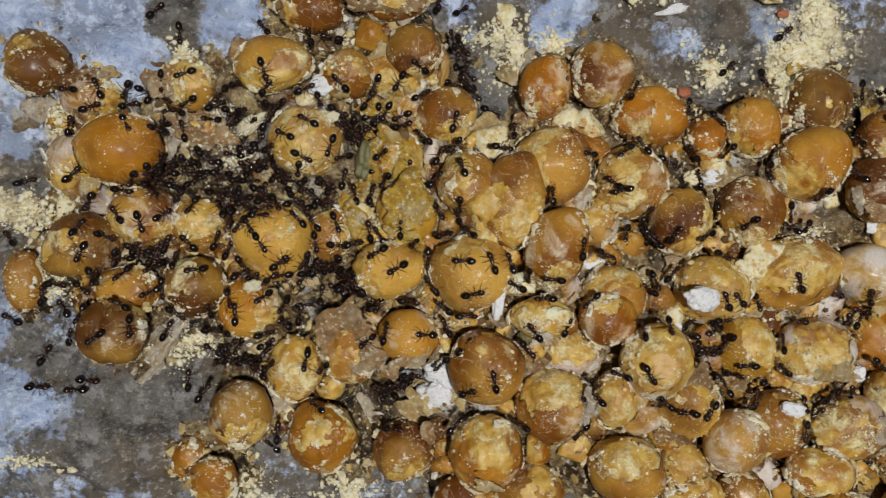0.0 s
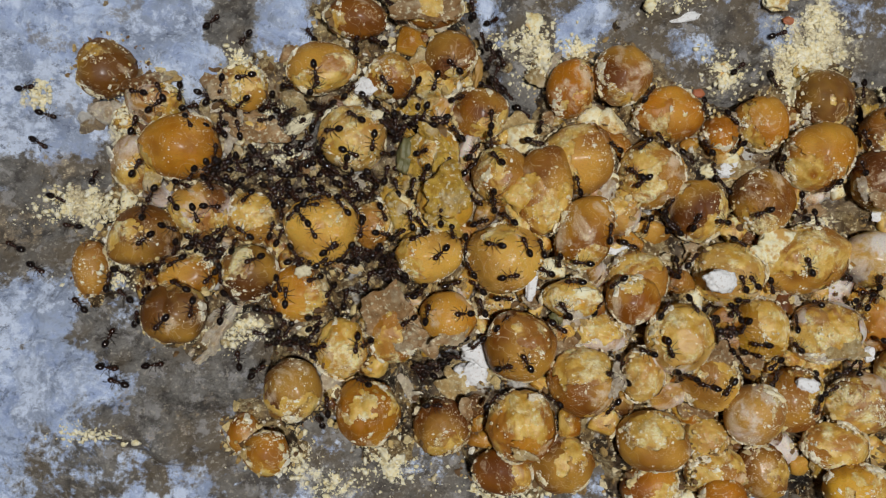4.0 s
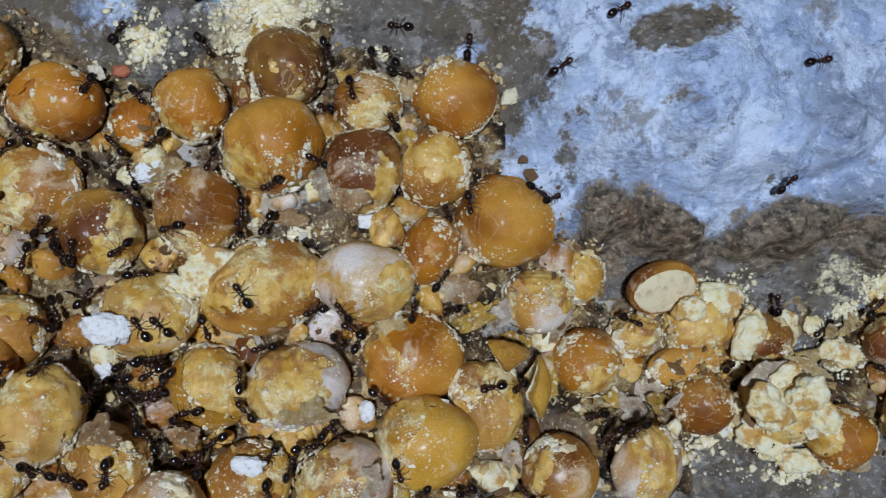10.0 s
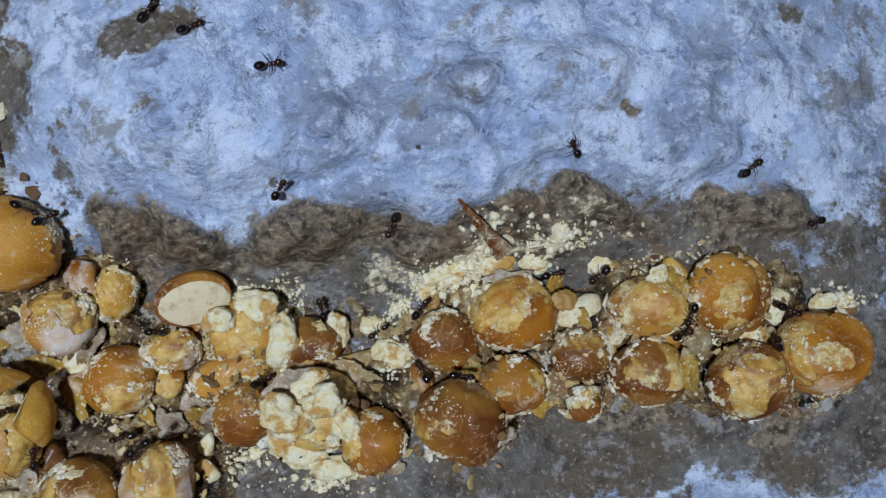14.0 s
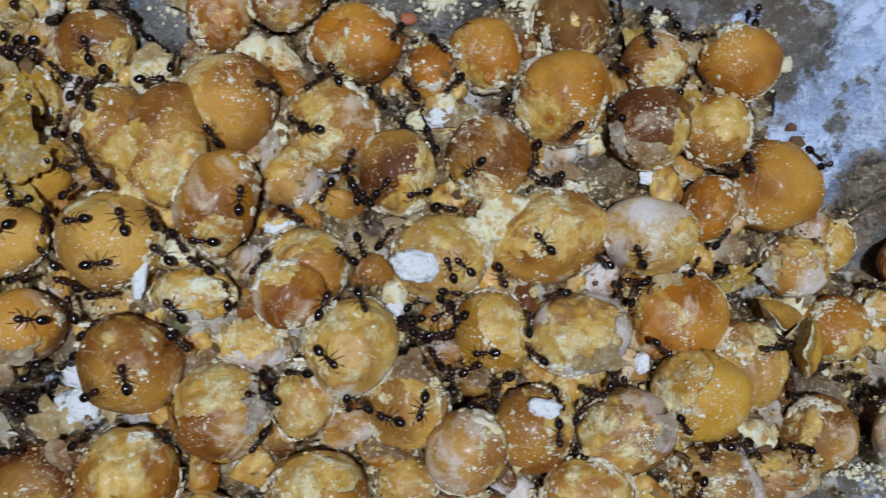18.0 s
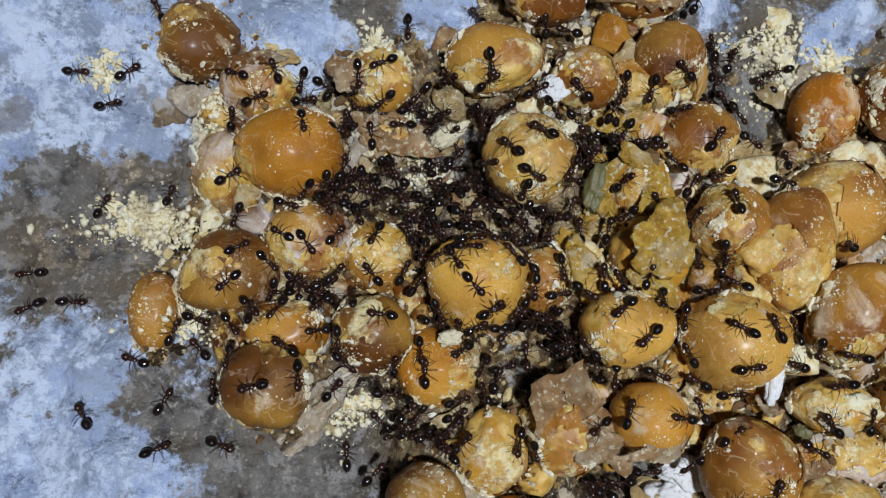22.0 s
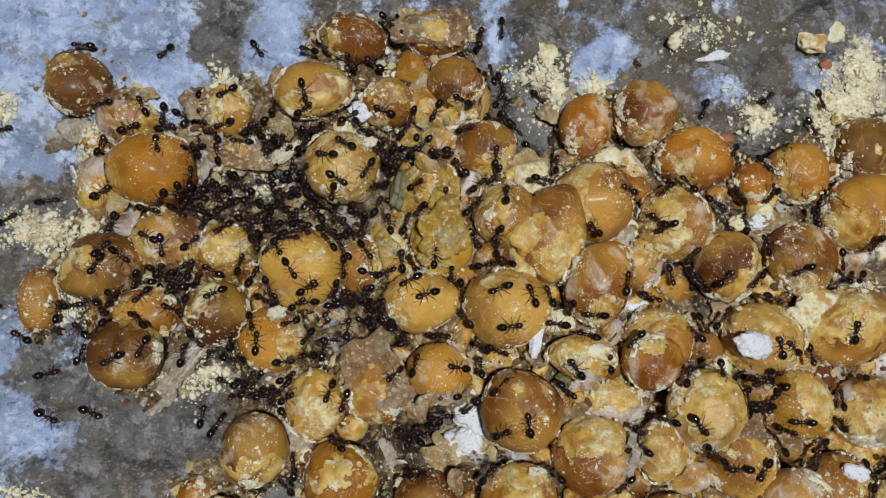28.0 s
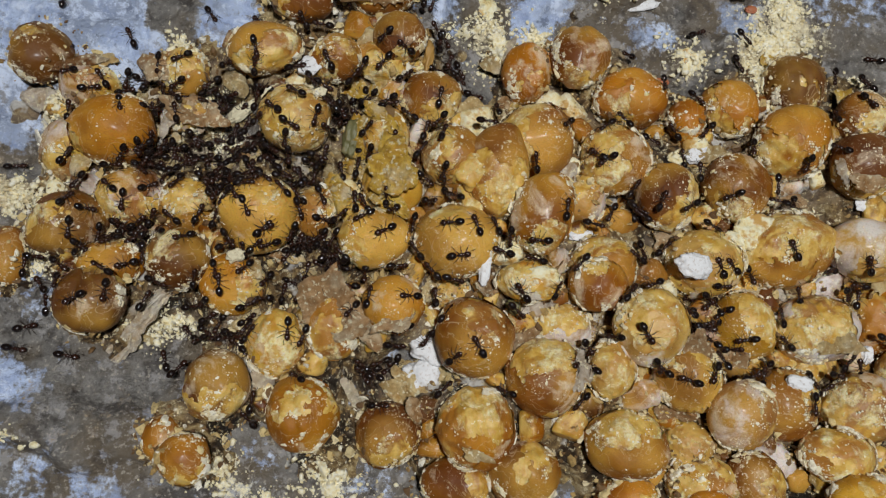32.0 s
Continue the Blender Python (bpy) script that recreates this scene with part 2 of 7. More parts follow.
def ground_material():
    m, nt, bsdf = material("crusted_stone")
    co = nt.nodes.new("ShaderNodeTexCoord").outputs["Object"]

    def layer(name, gain, fine_gain, low, high):
        """A coat whose edge is broken up by grain."""
        att = nt.nodes.new("ShaderNodeAttribute")
        att.attribute_name = name
        one = nt.nodes.new("ShaderNodeMath")
        one.operation = "MULTIPLY_ADD"
        nt.links.new(wobble, one.inputs[0])
        one.inputs[1].default_value = gain
        nt.links.new(att.outputs["Fac"], one.inputs[2])
        two = nt.nodes.new("ShaderNodeMath")
        two.operation = "MULTIPLY_ADD"
        nt.links.new(fine, two.inputs[0])
        two.inputs[1].default_value = fine_gain
        nt.links.new(one.outputs[0], two.inputs[2])
        mr = nt.nodes.new("ShaderNodeMapRange")
        mr.inputs["From Min"].default_value, mr.inputs["From Max"].default_value = low, high
        nt.links.new(two.outputs[0], mr.inputs["Value"])
        return mr.outputs["Result"]

    wobble = noise_of(nt, co, 140, 6, 0.68)
    fine = noise_of(nt, co, 800, 6, 0.72)
    stone = mix(nt, ramp(nt, noise_of(nt, co, 420, 9, 0.76), (0.34, 0.0), (0.64, 1.0)), (0.040, 0.036, 0.032), (0.25, 0.235, 0.21))
    stone = mix(nt, ramp(nt, noise_of(nt, co, 110, 5), (0.42, 0.0), (0.58, 0.8)), stone, (0.135, 0.100, 0.058))
    stone = mix(nt, ramp(nt, noise_of(nt, co, 210, 8, 0.76), (0.40, 0.6), (0.47, 0.0)), stone, (0.052, 0.042, 0.036))
    stone = mix(nt, ramp(nt, noise_of(nt, co, 330, 7, 0.74), (0.54, 0.0), (0.60, 0.7)), stone, (0.36, 0.345, 0.33))
    stone = mix(nt, ramp(nt, noise_of(nt, co, 1500, 4), (0.58, 0.0), (0.66, 0.7)), stone, (0.44, 0.40, 0.33))
    lime = mix(nt, ramp(nt, noise_of(nt, co, 300, 8, 0.76), (0.38, 0.0), (0.58, 1.0)), (0.31, 0.39, 0.61), (0.57, 0.68, 0.90))
    lime = mix(nt, ramp(nt, noise_of(nt, co, 75, 8, 0.70), (0.48, 0.0), (0.56, 0.75)), lime, (0.27, 0.31, 0.40))
    lime = mix(nt, ramp(nt, noise_of(nt, co, 130, 10, 0.78), (0.49, 0.0), (0.55, 0.95)), lime, (0.70, 0.79, 0.97))
    lime = mix(nt, ramp(nt, noise_of(nt, co, 900, 5, 0.75), (0.56, 0.0), (0.64, 0.65)), lime, (0.76, 0.84, 0.98))
    lime = mix(nt, ramp(nt, noise_of(nt, co, 420, 8, 0.80), (0.38, 0.85), (0.44, 0.0)), lime, (0.15, 0.18, 0.26))
    lime = mix(nt, ramp(nt, noise_of(nt, co, 95, 9, 0.74), (0.57, 0.0), (0.62, 0.75)), lime, (0.23, 0.21, 0.19))
    # shade of the crevices between lime lumps, painted as dark blue-grey cell lines
    crevice_shade = node(nt, "ShaderNodeTexVoronoi", Scale=130.0)
    crevice_shade.feature = "DISTANCE_TO_EDGE"
    warp = nt.nodes.new("ShaderNodeVectorMath")
    warp.operation = "MULTIPLY_ADD"
    tone = node(nt, "ShaderNodeTexNoise", Scale=210.0, Detail=4.0)
    nt.links.new(co, tone.inputs["Vector"])
    nt.links.new(tone.outputs["Color"], warp.inputs[0])
    warp.inputs[1].default_value = (0.012, 0.012, 0.012)
    nt.links.new(co, warp.inputs[2])
    nt.links.new(warp.outputs["Vector"], crevice_shade.inputs["Vector"])
    lime = mix(nt, mix(nt, 1.0, ramp(nt, crevice_shade.outputs["Distance"], (0.0, 0.4), (0.07, 0.0)), ramp(nt, wobble, (0.42, 0.0), (0.55, 1.0)), "MULTIPLY"), lime, (0.17, 0.22, 0.34))
    c = mix(nt, layer("crust", 2.2, 1.3, 2.10, 2.32), stone, lime)
    soil = mix(nt, ramp(nt, fine, (0.40, 0.0), (0.58, 1.0)), (0.045, 0.034, 0.024), (0.30, 0.24, 0.165))
    soil = mix(nt, ramp(nt, noise_of(nt, co, 240, 5), (0.55, 0.0), (0.64, 0.45)), soil, (0.18, 0.095, 0.045))
    soil = mix(nt, ramp(nt, noise_of(nt, co, 1600, 3), (0.60, 0.0), (0.66, 0.8)), soil, (0.48, 0.38, 0.24))
    c = mix(nt, layer("soil", 1.8, 1.4, 2.0, 2.25), c, soil)
    dust = mix(nt, ramp(nt, fine, (0.38, 0.0), (0.62, 1.0)), (0.40, 0.31, 0.17), (0.92, 0.84, 0.58))
    c = mix(nt, layer("dust", 1.2, 1.6, 1.80, 2.05), c, dust)
    nt.links.new(c, bsdf.inputs["Base Color"])
    nt.links.new(ramp(nt, wobble, (0.35, 0.32), (0.65, 0.62)), bsdf.inputs["Roughness"])
    bump(nt, bsdf, mix(nt, 0.5, noise_of(nt, co, 500, 7, 0.66), noise_of(nt, co, 150, 4, 0.5)), 0.9, 0.0019)
    return m


STONE = ground_material()


# ---- helpers for meshes ----
def mesh_of(name, verts, faces, smooth=True):
    me = bpy.data.meshes.new(name)
    me.from_pydata([tuple(v) for v in verts], [], [tuple(f) for f in faces])
    if smooth:
        me.polygons.foreach_set("use_smooth", [True] * len(me.polygons))
    me.update()
    return me


def part(name, me, mat, parent=None, label=""):
    if isinstance(me, bmesh.types.BMesh):
        bm, me = me, bpy.data.meshes.new(name)
        bm.to_mesh(me)
        bm.free()
    if mat and not me.materials:
        me.materials.append(mat)
    ob = new(name, me)
    ob.parent = parent
    return tagged(ob, label)


def ico(level):
    bm = bmesh.new()
    bmesh.ops.create_icosphere(bm, subdivisions=level, radius=1.0)
    v = np.array([v.co[:] for v in bm.verts])
    f = np.array([[q.index for q in p.verts] for p in bm.faces])
    bm.free()
    return v, f


BALL, BALL_F = ico(5)
SEED_V, SEED_F = ico(1)
LUMP = ico(4)


def waves(d, seed, freq, octaves=3):
    """Smooth random field over directions or places d, about -1 to 1."""
    rng = np.random.RandomState(seed)
    out, amp, total = 0.0, 1.0, 0.0
    for _ in range(octaves):
        for _ in range(5):
            k = rng.normal(size=d.shape[1])
            k *= freq / np.linalg.norm(k)
            out = out + amp * np.sin(d @ k + rng.uniform(0, 6.28)) * 0.55
        total += amp
        amp, freq = amp * 0.55, freq * 2.1
    return out / total


# ---- the slab ----
SPOTS = {"crust": [], "soil": [], "dust": [], "bump": []}


def spot(kind, x, y, rx, ry, strength):
    """A patch of lime crust, brown soil or yellow dust on the slab, or a rounded bump, in mm."""
    SPOTS[kind].append((x, y, rx, ry, strength))


spot("crust", -47.5, 21.3, 14.2, 9.3, 0.95)
spot("crust", -53.3, 8.2, 9.2, 4.9, 0.80)
spot("crust", -23.8, 23.5, 3.9, 7.2, 0.80)
spot("crust", 6.4, 24.7, 2.9, 4.3, 0.60)
spot("crust", 19.7, 22.3, 5.4, 5.4, 0.80)
spot("crust", 35.7, 17.2, 2.2, 3.3, 0.60)
spot("crust", 46.9, 18.5, 4.4, 2.9, 0.40)
spot("crust", -53.5, -25.7, 6.9, 9.0, 0.50)
spot("crust", -53.4, -17.6, 4.2, 2.8, 0.60)
spot("crust", -35.2, 16.0, 8.2, 5.2, 0.50)
spot("crust", -68.8, 11.3, 12.5, 19.0, 0.90)
spot("crust", -69.8, -15.0, 12.7, 8.9, 0.45)
spot("crust", -62.8, -30.1, 15.1, 11.3, 0.50)
spot("crust", -81.2, -3.0, 11.1, 29.5, 0.80)
spot("crust", -39.7, -44.0, 6.1, 3.1, 0.60)
spot("crust", 79.7, 1.3, 4.7, 10.2, 1.00)
spot("crust", 30.6, 17.0, 3.0, 3.8, 0.50)
spot("crust", 84.5, 3.4, 9.5, 9.5, 1.00)
spot("crust", 104.7, 3.1, 17.1, 10.8, 1.10)
spot("crust", 133.9, 0.5, 20.5, 11.1, 1.10)
spot("crust", 161.7, -3.0, 15.0, 10.2, 1.10)
spot("crust", 124.2, 15.5, 51.6, 11.5, 1.00)
spot("crust", 130.8, -43.3, 30.1, 2.4, 0.20)
spot("crust", 159.1, -48.0, 18.6, 1.9, 0.20)
spot("crust", 140.0, -40.5, 36.6, 2.6, -0.70)
spot("crust", 94.1, 11.9, 6.4, 2.7, -1.00)
spot("crust", 80.5, 8.4, 3.1, 4.4, -0.90)
spot("crust", 85.5, 2.6, 2.2, 2.5, -0.90)
spot("crust", 85.8, -2.5, 2.2, 3.1, -0.80)
spot("crust", 93.3, 3.9, 3.4, 1.5, -0.90)
spot("crust", 161.5, 5.3, 4.2, 2.1, -0.90)
spot("crust", 137.5, 8.2, 2.3, 1.8, -0.50)
spot("crust", 106.0, -5.1, 1.3, 1.3, -0.60)
spot("crust", 112.1, -1.9, 1.6, 1.4, -0.40)
spot("crust", 113.4, 2.3, 1.8, 1.3, -0.40)
spot("crust", 143.2, -1.8, 1.3, 1.8, -0.60)
spot("crust", 146.7, -3.8, 0.8, 1.2, -0.60)
spot("crust", -29.8, 20.0, 2.6, 7.0, -0.90)
spot("crust", -57.5, -4.5, 15.0, 8.0, -1.05)
spot("crust", 66.4, 13.7, 12.6, 5.2, -1.00)
spot("crust", 77.6, 2.1, 2.6, 8.7, -0.90)
spot("crust", 93.6, 11.9, 6.4, 2.6, -0.70)
spot("crust", -48.0, -21.6, 10.4, 2.9, -0.40)
spot("crust", -40.9, 15.8, 4.1, 5.2, 0.50)
spot("crust", 11.6, 20.5, 4.3, 9.4, -0.70)
spot("crust", 28.7, 22.7, 5.1, 8.7, -0.70)
spot("crust", 39.9, 13.1, 6.5, 6.5, -0.60)
spot("crust", 114.0, -14.6, 26.1, 3.2, -1.00)
spot("crust", 147.0, -17.8, 15.0, 2.4, -0.70)
spot("crust", 111.2, -33.6, 41.1, 2.6, -0.60)
spot("crust", -27.2, 2.4, 9.9, 5.7, -0.50)
spot("crust", 112.0, -46.0, 16.0, 4.0, 0.75)
spot("crust", 140.0, -51.0, 26.0, 4.5, 0.80)
spot("crust", 165.0, -53.5, 16.0, 4.0, 0.70)
spot("soil", -53.0, -5.0, 11.0, 7.5, 0.62)
spot("soil", -36.0, -31.0, 12.0, 6.0, 0.45)
spot("soil", 96.0, -11.5, 16.0, 3.0, 0.55)
spot("soil", 122.0, -13.0, 14.0, 3.0, 0.55)
spot("soil", 146.0, -15.0, 14.0, 2.6, 0.50)
spot("soil", 100.0, -37.5, 26.0, 1.6, 0.50)
spot("soil", 86.2, -8.5, 3.4, 2.4, 1.22)
spot("soil", 94.0, -9.8, 3.4, 2.7, 1.08)
spot("soil", 104.0, -9.5, 3.4, 3.2, 1.08)
spot("soil", 109.0, -12.0, 4.3, 4.0, 1.22)
spot("soil", 119.5, -13.6, 3.5, 3.2, 0.81)
spot("soil", 126.2, -11.8, 4.1, 2.3, 1.22)
spot("soil", 135.0, -13.6, 5.0, 3.0, 1.08)
spot("soil", 156.9, -15.8, 5.4, 2.7, 0.81)
spot("soil", 150.2, -17.2, 3.6, 2.7, 0.68)
spot("soil", 137.9, -36.8, 7.2, 1.2, 1.22)
spot("soil", 155.0, -39.4, 5.5, 1.2, 1.08)
spot("soil", 143.2, -1.8, 1.1, 1.4, 0.94)
spot("soil", 147.6, -13.1, 2.4, 0.7, 0.68)
spot("soil", 81.5, 10.4, 1.0, 1.6, 0.68)
spot("soil", -27.2, 1.6, 9.2, 4.9, 0.67)
spot("soil", -19.7, -2.4, 8.5, 4.2, 0.67)
spot("soil", -34.2, -9.2, 4.2, 2.1, 0.67)
spot("soil", -13.4, -13.3, 8.4, 2.8, 0.52)
spot("soil", -5.7, 7.5, 4.3, 2.8, 0.67)
spot("soil", -29.1, 11.0, 6.4, 3.6, 0.52)
spot("soil", -22.6, -22.6, 4.2, 2.1, 0.59)
spot("soil", -49.0, -3.1, 6.3, 2.8, 0.30)
spot("bump", 86.2, -8.5, 3.4, 2.4, 1.30)
spot("bump", 94.0, -9.8, 3.4, 2.7, 1.40)
spot("bump", 104.4, -10.2, 4.0, 3.2, 1.50)
spot("bump", 109.6, -11.5, 3.8, 3.5, 1.40)
spot("bump", 119.5, -13.6, 3.5, 3.2, 1.30)
spot("bump", 126.2, -11.8, 4.1, 2.3, 1.20)
spot("bump", 135.0, -13.6, 5.0, 3.0, 1.20)
spot("bump", 156.9, -15.8, 6.0, 2.7, 1.20)
spot("bump", 108.3, -1.6, 4.1, 3.0, 0.90)
spot("bump", 120.5, -2.1, 4.1, 2.6, 0.80)
spot("bump", 120.3, -7.1, 11.3, 3.0, 1.20)
spot("bump", 132.1, -5.7, 2.1, 1.8, 0.70)
spot("bump", 134.8, 1.6, 9.4, 4.1, 0.80)
spot("bump", 128.4, 3.5, 3.5, 3.5, 0.70)
spot("bump", 148.4, -7.2, 7.1, 3.6, 0.70)
spot("bump", 10.9, 21.2, 4.3, 4.3, 0.90)
spot("bump", 40.2, 15.3, 4.7, 4.0, 1.00)
spot("bump", 30.8, 24.3, 3.6, 3.6, 0.90)
spot("bump", 49.5, 25.7, 5.1, 3.6, 0.90)
spot("bump", 45.8, 15.2, 2.9, 2.9, 1.00)
spot("bump", -36.8, -33.5, 13.8, 3.4, 0.80)
spot("bump", -52.7, -1.7, 4.2, 2.5, 0.80)
spot("dust", -45.6, 7.6, 1.9, 4.4, 0.38)
spot("dust", -23.5, 2.3, 4.4, 2.3, 0.38)
spot("dust", -26.6, 5.2, 3.5, 1.2, 0.38)
spot("dust", -19.5, -3.5, 3.5, 1.8, 0.38)
spot("dust", -29.8, 11.2, 4.4, 2.1, 0.38)
spot("dust", -14.4, -7.8, 3.5, 1.4, 0.38)
spot("dust", -16.0, -15.2, 3.5, 1.7, 0.38)
spot("dust", -21.0, -23.2, 3.5, 1.2, 0.38)
spot("dust", -33.3, -9.9, 3.5, 1.0, 0.38)
spot("dust", -7.2, 9.5, 3.5, 1.2, 0.38)
spot("dust", -11.5, 6.9, 1.6, 1.2, 0.38)
spot("dust", -53.2, -4.8, 5.6, 2.8, 0.38)
spot("dust", -48.0, -4.8, 3.5, 2.2, 0.38)
spot("dust", -29.5, -21.7, 4.1, 3.1, 0.38)
spot("dust", -47.9, -34.2, 5.1, 1.5, 0.38)
spot("dust", -29.5, 14.8, 2.3, 3.5, 0.38)
spot("dust", -8.2, 17.4, 3.7, 2.3, 0.38)
spot("dust", -23.8, 8.8, 4.0, 1.8, 0.38)
spot("dust", -20.6, 15.4, 2.7, 2.2, 0.38)
spot("dust", 11.2, 18.9, 5.4, 3.2, 0.38)
spot("dust", 13.9, 15.0, 5.4, 3.6, 0.38)
spot("dust", 18.9, 17.8, 2.7, 1.8, 0.38)
spot("dust", 32.8, 25.6, 5.6, 3.3, 0.38)
spot("dust", 40.0, 14.4, 5.0, 4.0, 0.38)
spot("dust", 52.2, 17.5, 6.5, 3.8, 0.38)
spot("dust", 50.0, 12.0, 2.3, 5.4, 0.38)
spot("dust", 40.3, 0.2, 5.5, 2.8, 0.38)
spot("dust", 54.5, 22.2, 3.6, 3.6, 0.38)
spot("dust", -9.2, -41.1, 6.0, 4.6, 0.38)
spot("dust", -21.7, -39.3, 4.4, 3.5, 0.38)
spot("dust", 6.6, -45.3, 5.8, 1.9, 0.38)
spot("dust", 52.0, 10.9, 3.3, 7.9, 0.38)
spot("dust", 52.0, 17.6, 5.9, 4.0, 0.38)
spot("dust", 64.2, 11.5, 2.1, 1.0, 0.38)
spot("dust", -30.2, -22.1, 4.7, 3.0, 0.38)
spot("dust", -17.0, -43.6, 3.9, 2.3, 0.38)
spot("dust", 100.1, -18.0, 4.7, 3.2, 0.38)
spot("dust", 103.5, -22.0, 2.6, 6.3, 0.38)
spot("dust", 119.5, -18.3, 4.9, 2.6, 0.38)
spot("dust", 114.3, -25.9, 3.9, 3.0, 0.38)
spot("dust", 105.2, -37.5, 5.3, 1.5, 0.38)
spot("dust", 115.5, -21.0, 2.3, 2.3, 0.38)
spot("dust", 124.7, -17.8, 6.9, 3.4, 0.38)
spot("dust", 134.0, -15.2, 6.3, 2.5, 0.38)
spot("dust", 143.9, -20.3, 4.6, 2.4, 0.38)
spot("dust", 147.6, -27.7, 3.2, 3.3, 0.38)
spot("dust", 164.5, -26.5, 3.0, 2.3, 0.38)
spot("dust", 125.8, -13.8, 2.2, 4.4, 0.38)
spot("dust", 38.8, 0.9, 2.9, 2.2, 0.38)
spot("dust", 54.4, -7.4, 4.4, 1.9, 0.38)
spot("dust", 63.9, -5.4, 3.0, 2.2, 0.38)
spot("dust", -53.0, -3.9, 6.8, 3.3, 0.38)
spot("dust", -45.5, 6.5, 1.9, 4.7, 0.38)
spot("dust", -57.1, 11.1, 2.3, 2.4, 0.38)
spot("dust", -46.1, -13.6, 4.8, 3.0, 0.38)
spot("dust", -29.0, 15.2, 1.7, 2.5, 0.38)
spot("dust", -49.3, -5.4, 4.3, 1.9, 0.38)
spot("dust", 86.2, -40.1, 3.1, 1.2, 0.38)
spot("dust", 96.4, -34.4, 3.1, 2.3, 0.38)
spot("dust", 33.1, 22.1, 9.4, 8.0, 0.06)
spot("dust", 50.2, 18.6, 8.7, 8.7, 0.06)
spot("dust", 14.7, 17.7, 7.9, 6.5, 0.05)
spot("dust", -54.5, -1.1, 9.3, 5.2, 0.10)


WARPS = {}


def warped(x, y):
    """The place, pushed about so that patches get uneven outlines."""
    key = (x.size, float(x.sum()), float(y.sum()))
    if key not in WARPS:
        flat = np.stack([x, y], -1).reshape(-1, 2)
        WARPS[key] = [x + 2.4 * waves(flat, 91, 0.28, 3).reshape(x.shape), y + 2.0 * waves(flat, 92, 0.28, 3).reshape(x.shape)]
    return WARPS[key]


def coat(kind, x, y):
    x, y = warped(x, y)
    out = np.zeros_like(x, dtype=float)
    for cx, cy, rx, ry, s in SPOTS[kind]:
        if s > 0:
            out = out + s * np.exp(-(((x - cx) / rx) ** 2 + ((y - cy) / ry) ** 2))
    out = np.minimum(out, 1.0)
    for cx, cy, rx, ry, s in SPOTS[kind]:
        if s < 0:
            out = out + s * np.exp(-(((x - cx) / rx) ** 2 + ((y - cy) / ry) ** 2))
    return out


# broad swells and hollows of the slab: x, y, half width and height in mm
SWELLS = (
    (-50, 2, 20, -5.50),
    (-50, -25, 20, 2.44),
    (-25, 10, 20, -1.36),
    (-25, -12, 20, -4.10),
    (-25, -34, 20, 0.92),
    (0, 15, 20, -2.35),
    (0, -10, 20, -0.41),
    (0, -38, 20, -2.90),
    (25, 10, 20, -1.91),
    (28, -12, 20, -1.06),
    (28, -38, 20, 1.13),
    (52, 8, 20, -2.34),
    (55, -15, 20, -3.91),
    (55, -38, 20, -0.76),
    (78, 6, 14, 1.14),
    (78, -8, 14, -2.60),
    (78, -21, 14, -3.93),
    (78, -36, 14, -1.47),
    (96, 6, 14, 5.96),
    (96, -8, 14, 1.39),
    (96, -21, 14, -6.76),
    (96, -36, 14, -1.22),
    (114, 6, 14, 1.56),
    (114, -8, 14, 1.43),
    (114, -21, 14, -4.97),
    (114, -36, 14, 0.21),
    (132, 6, 14, 2.32),
    (132, -8, 14, 3.43),
    (132, -21, 14, -4.20),
    (132, -36, 14, 0.10),
    (150, 6, 14, 1.28),
    (150, -8, 14, 1.12),
    (150, -21, 14, -1.00),
    (150, -36, 14, -0.04),
)


def lie(x, y):
    """How high the slab lies at a place: a slope with swells and hollows, and the gutter below the lime crust."""
    x, y = np.clip(x, -120, 210), np.clip(y, -95, 80)
    h = 1.65 + -0.0308 * x + -0.0598 * y
    for cx, cy, r, s in SWELLS:
        h = h + s * np.exp(-((x - cx) ** 2 + (y - cy) ** 2) / r ** 2)
    return h


LATTICE = np.random.RandomState(17).uniform(-1, 1, (256, 256))


def grainy(x, y, size, octaves=3, seed=0):
    """Uneven relief with no direction of its own; size in mm is that of its largest lumps. About -1 to 1."""
    out, amp, total = 0.0, 1.0, 0.0
    for k in range(octaves):
        u, v = x / size + 37.3 * (seed + k) + 300, y / size + 61.7 * (seed + 2 * k) + 300
        i, j = np.floor(u).astype(int), np.floor(v).astype(int)
        f, g = u - i, v - j
        f, g = f * f * f * (f * (f * 6 - 15) + 10), g * g * g * (g * (g * 6 - 15) + 10)
        i0, i1, j0, j1 = i % 256, (i + 1) % 256, j % 256, (j + 1) % 256
        low = LATTICE[i0, j0] * (1 - f) + LATTICE[i1, j0] * f
        high = LATTICE[i0, j1] * (1 - f) + LATTICE[i1, j1] * f
        out = out + amp * (low * (1 - g) + high * g)
        total += amp
        amp, size = amp * 0.5, size * 0.48
    return 1.4 * out / total


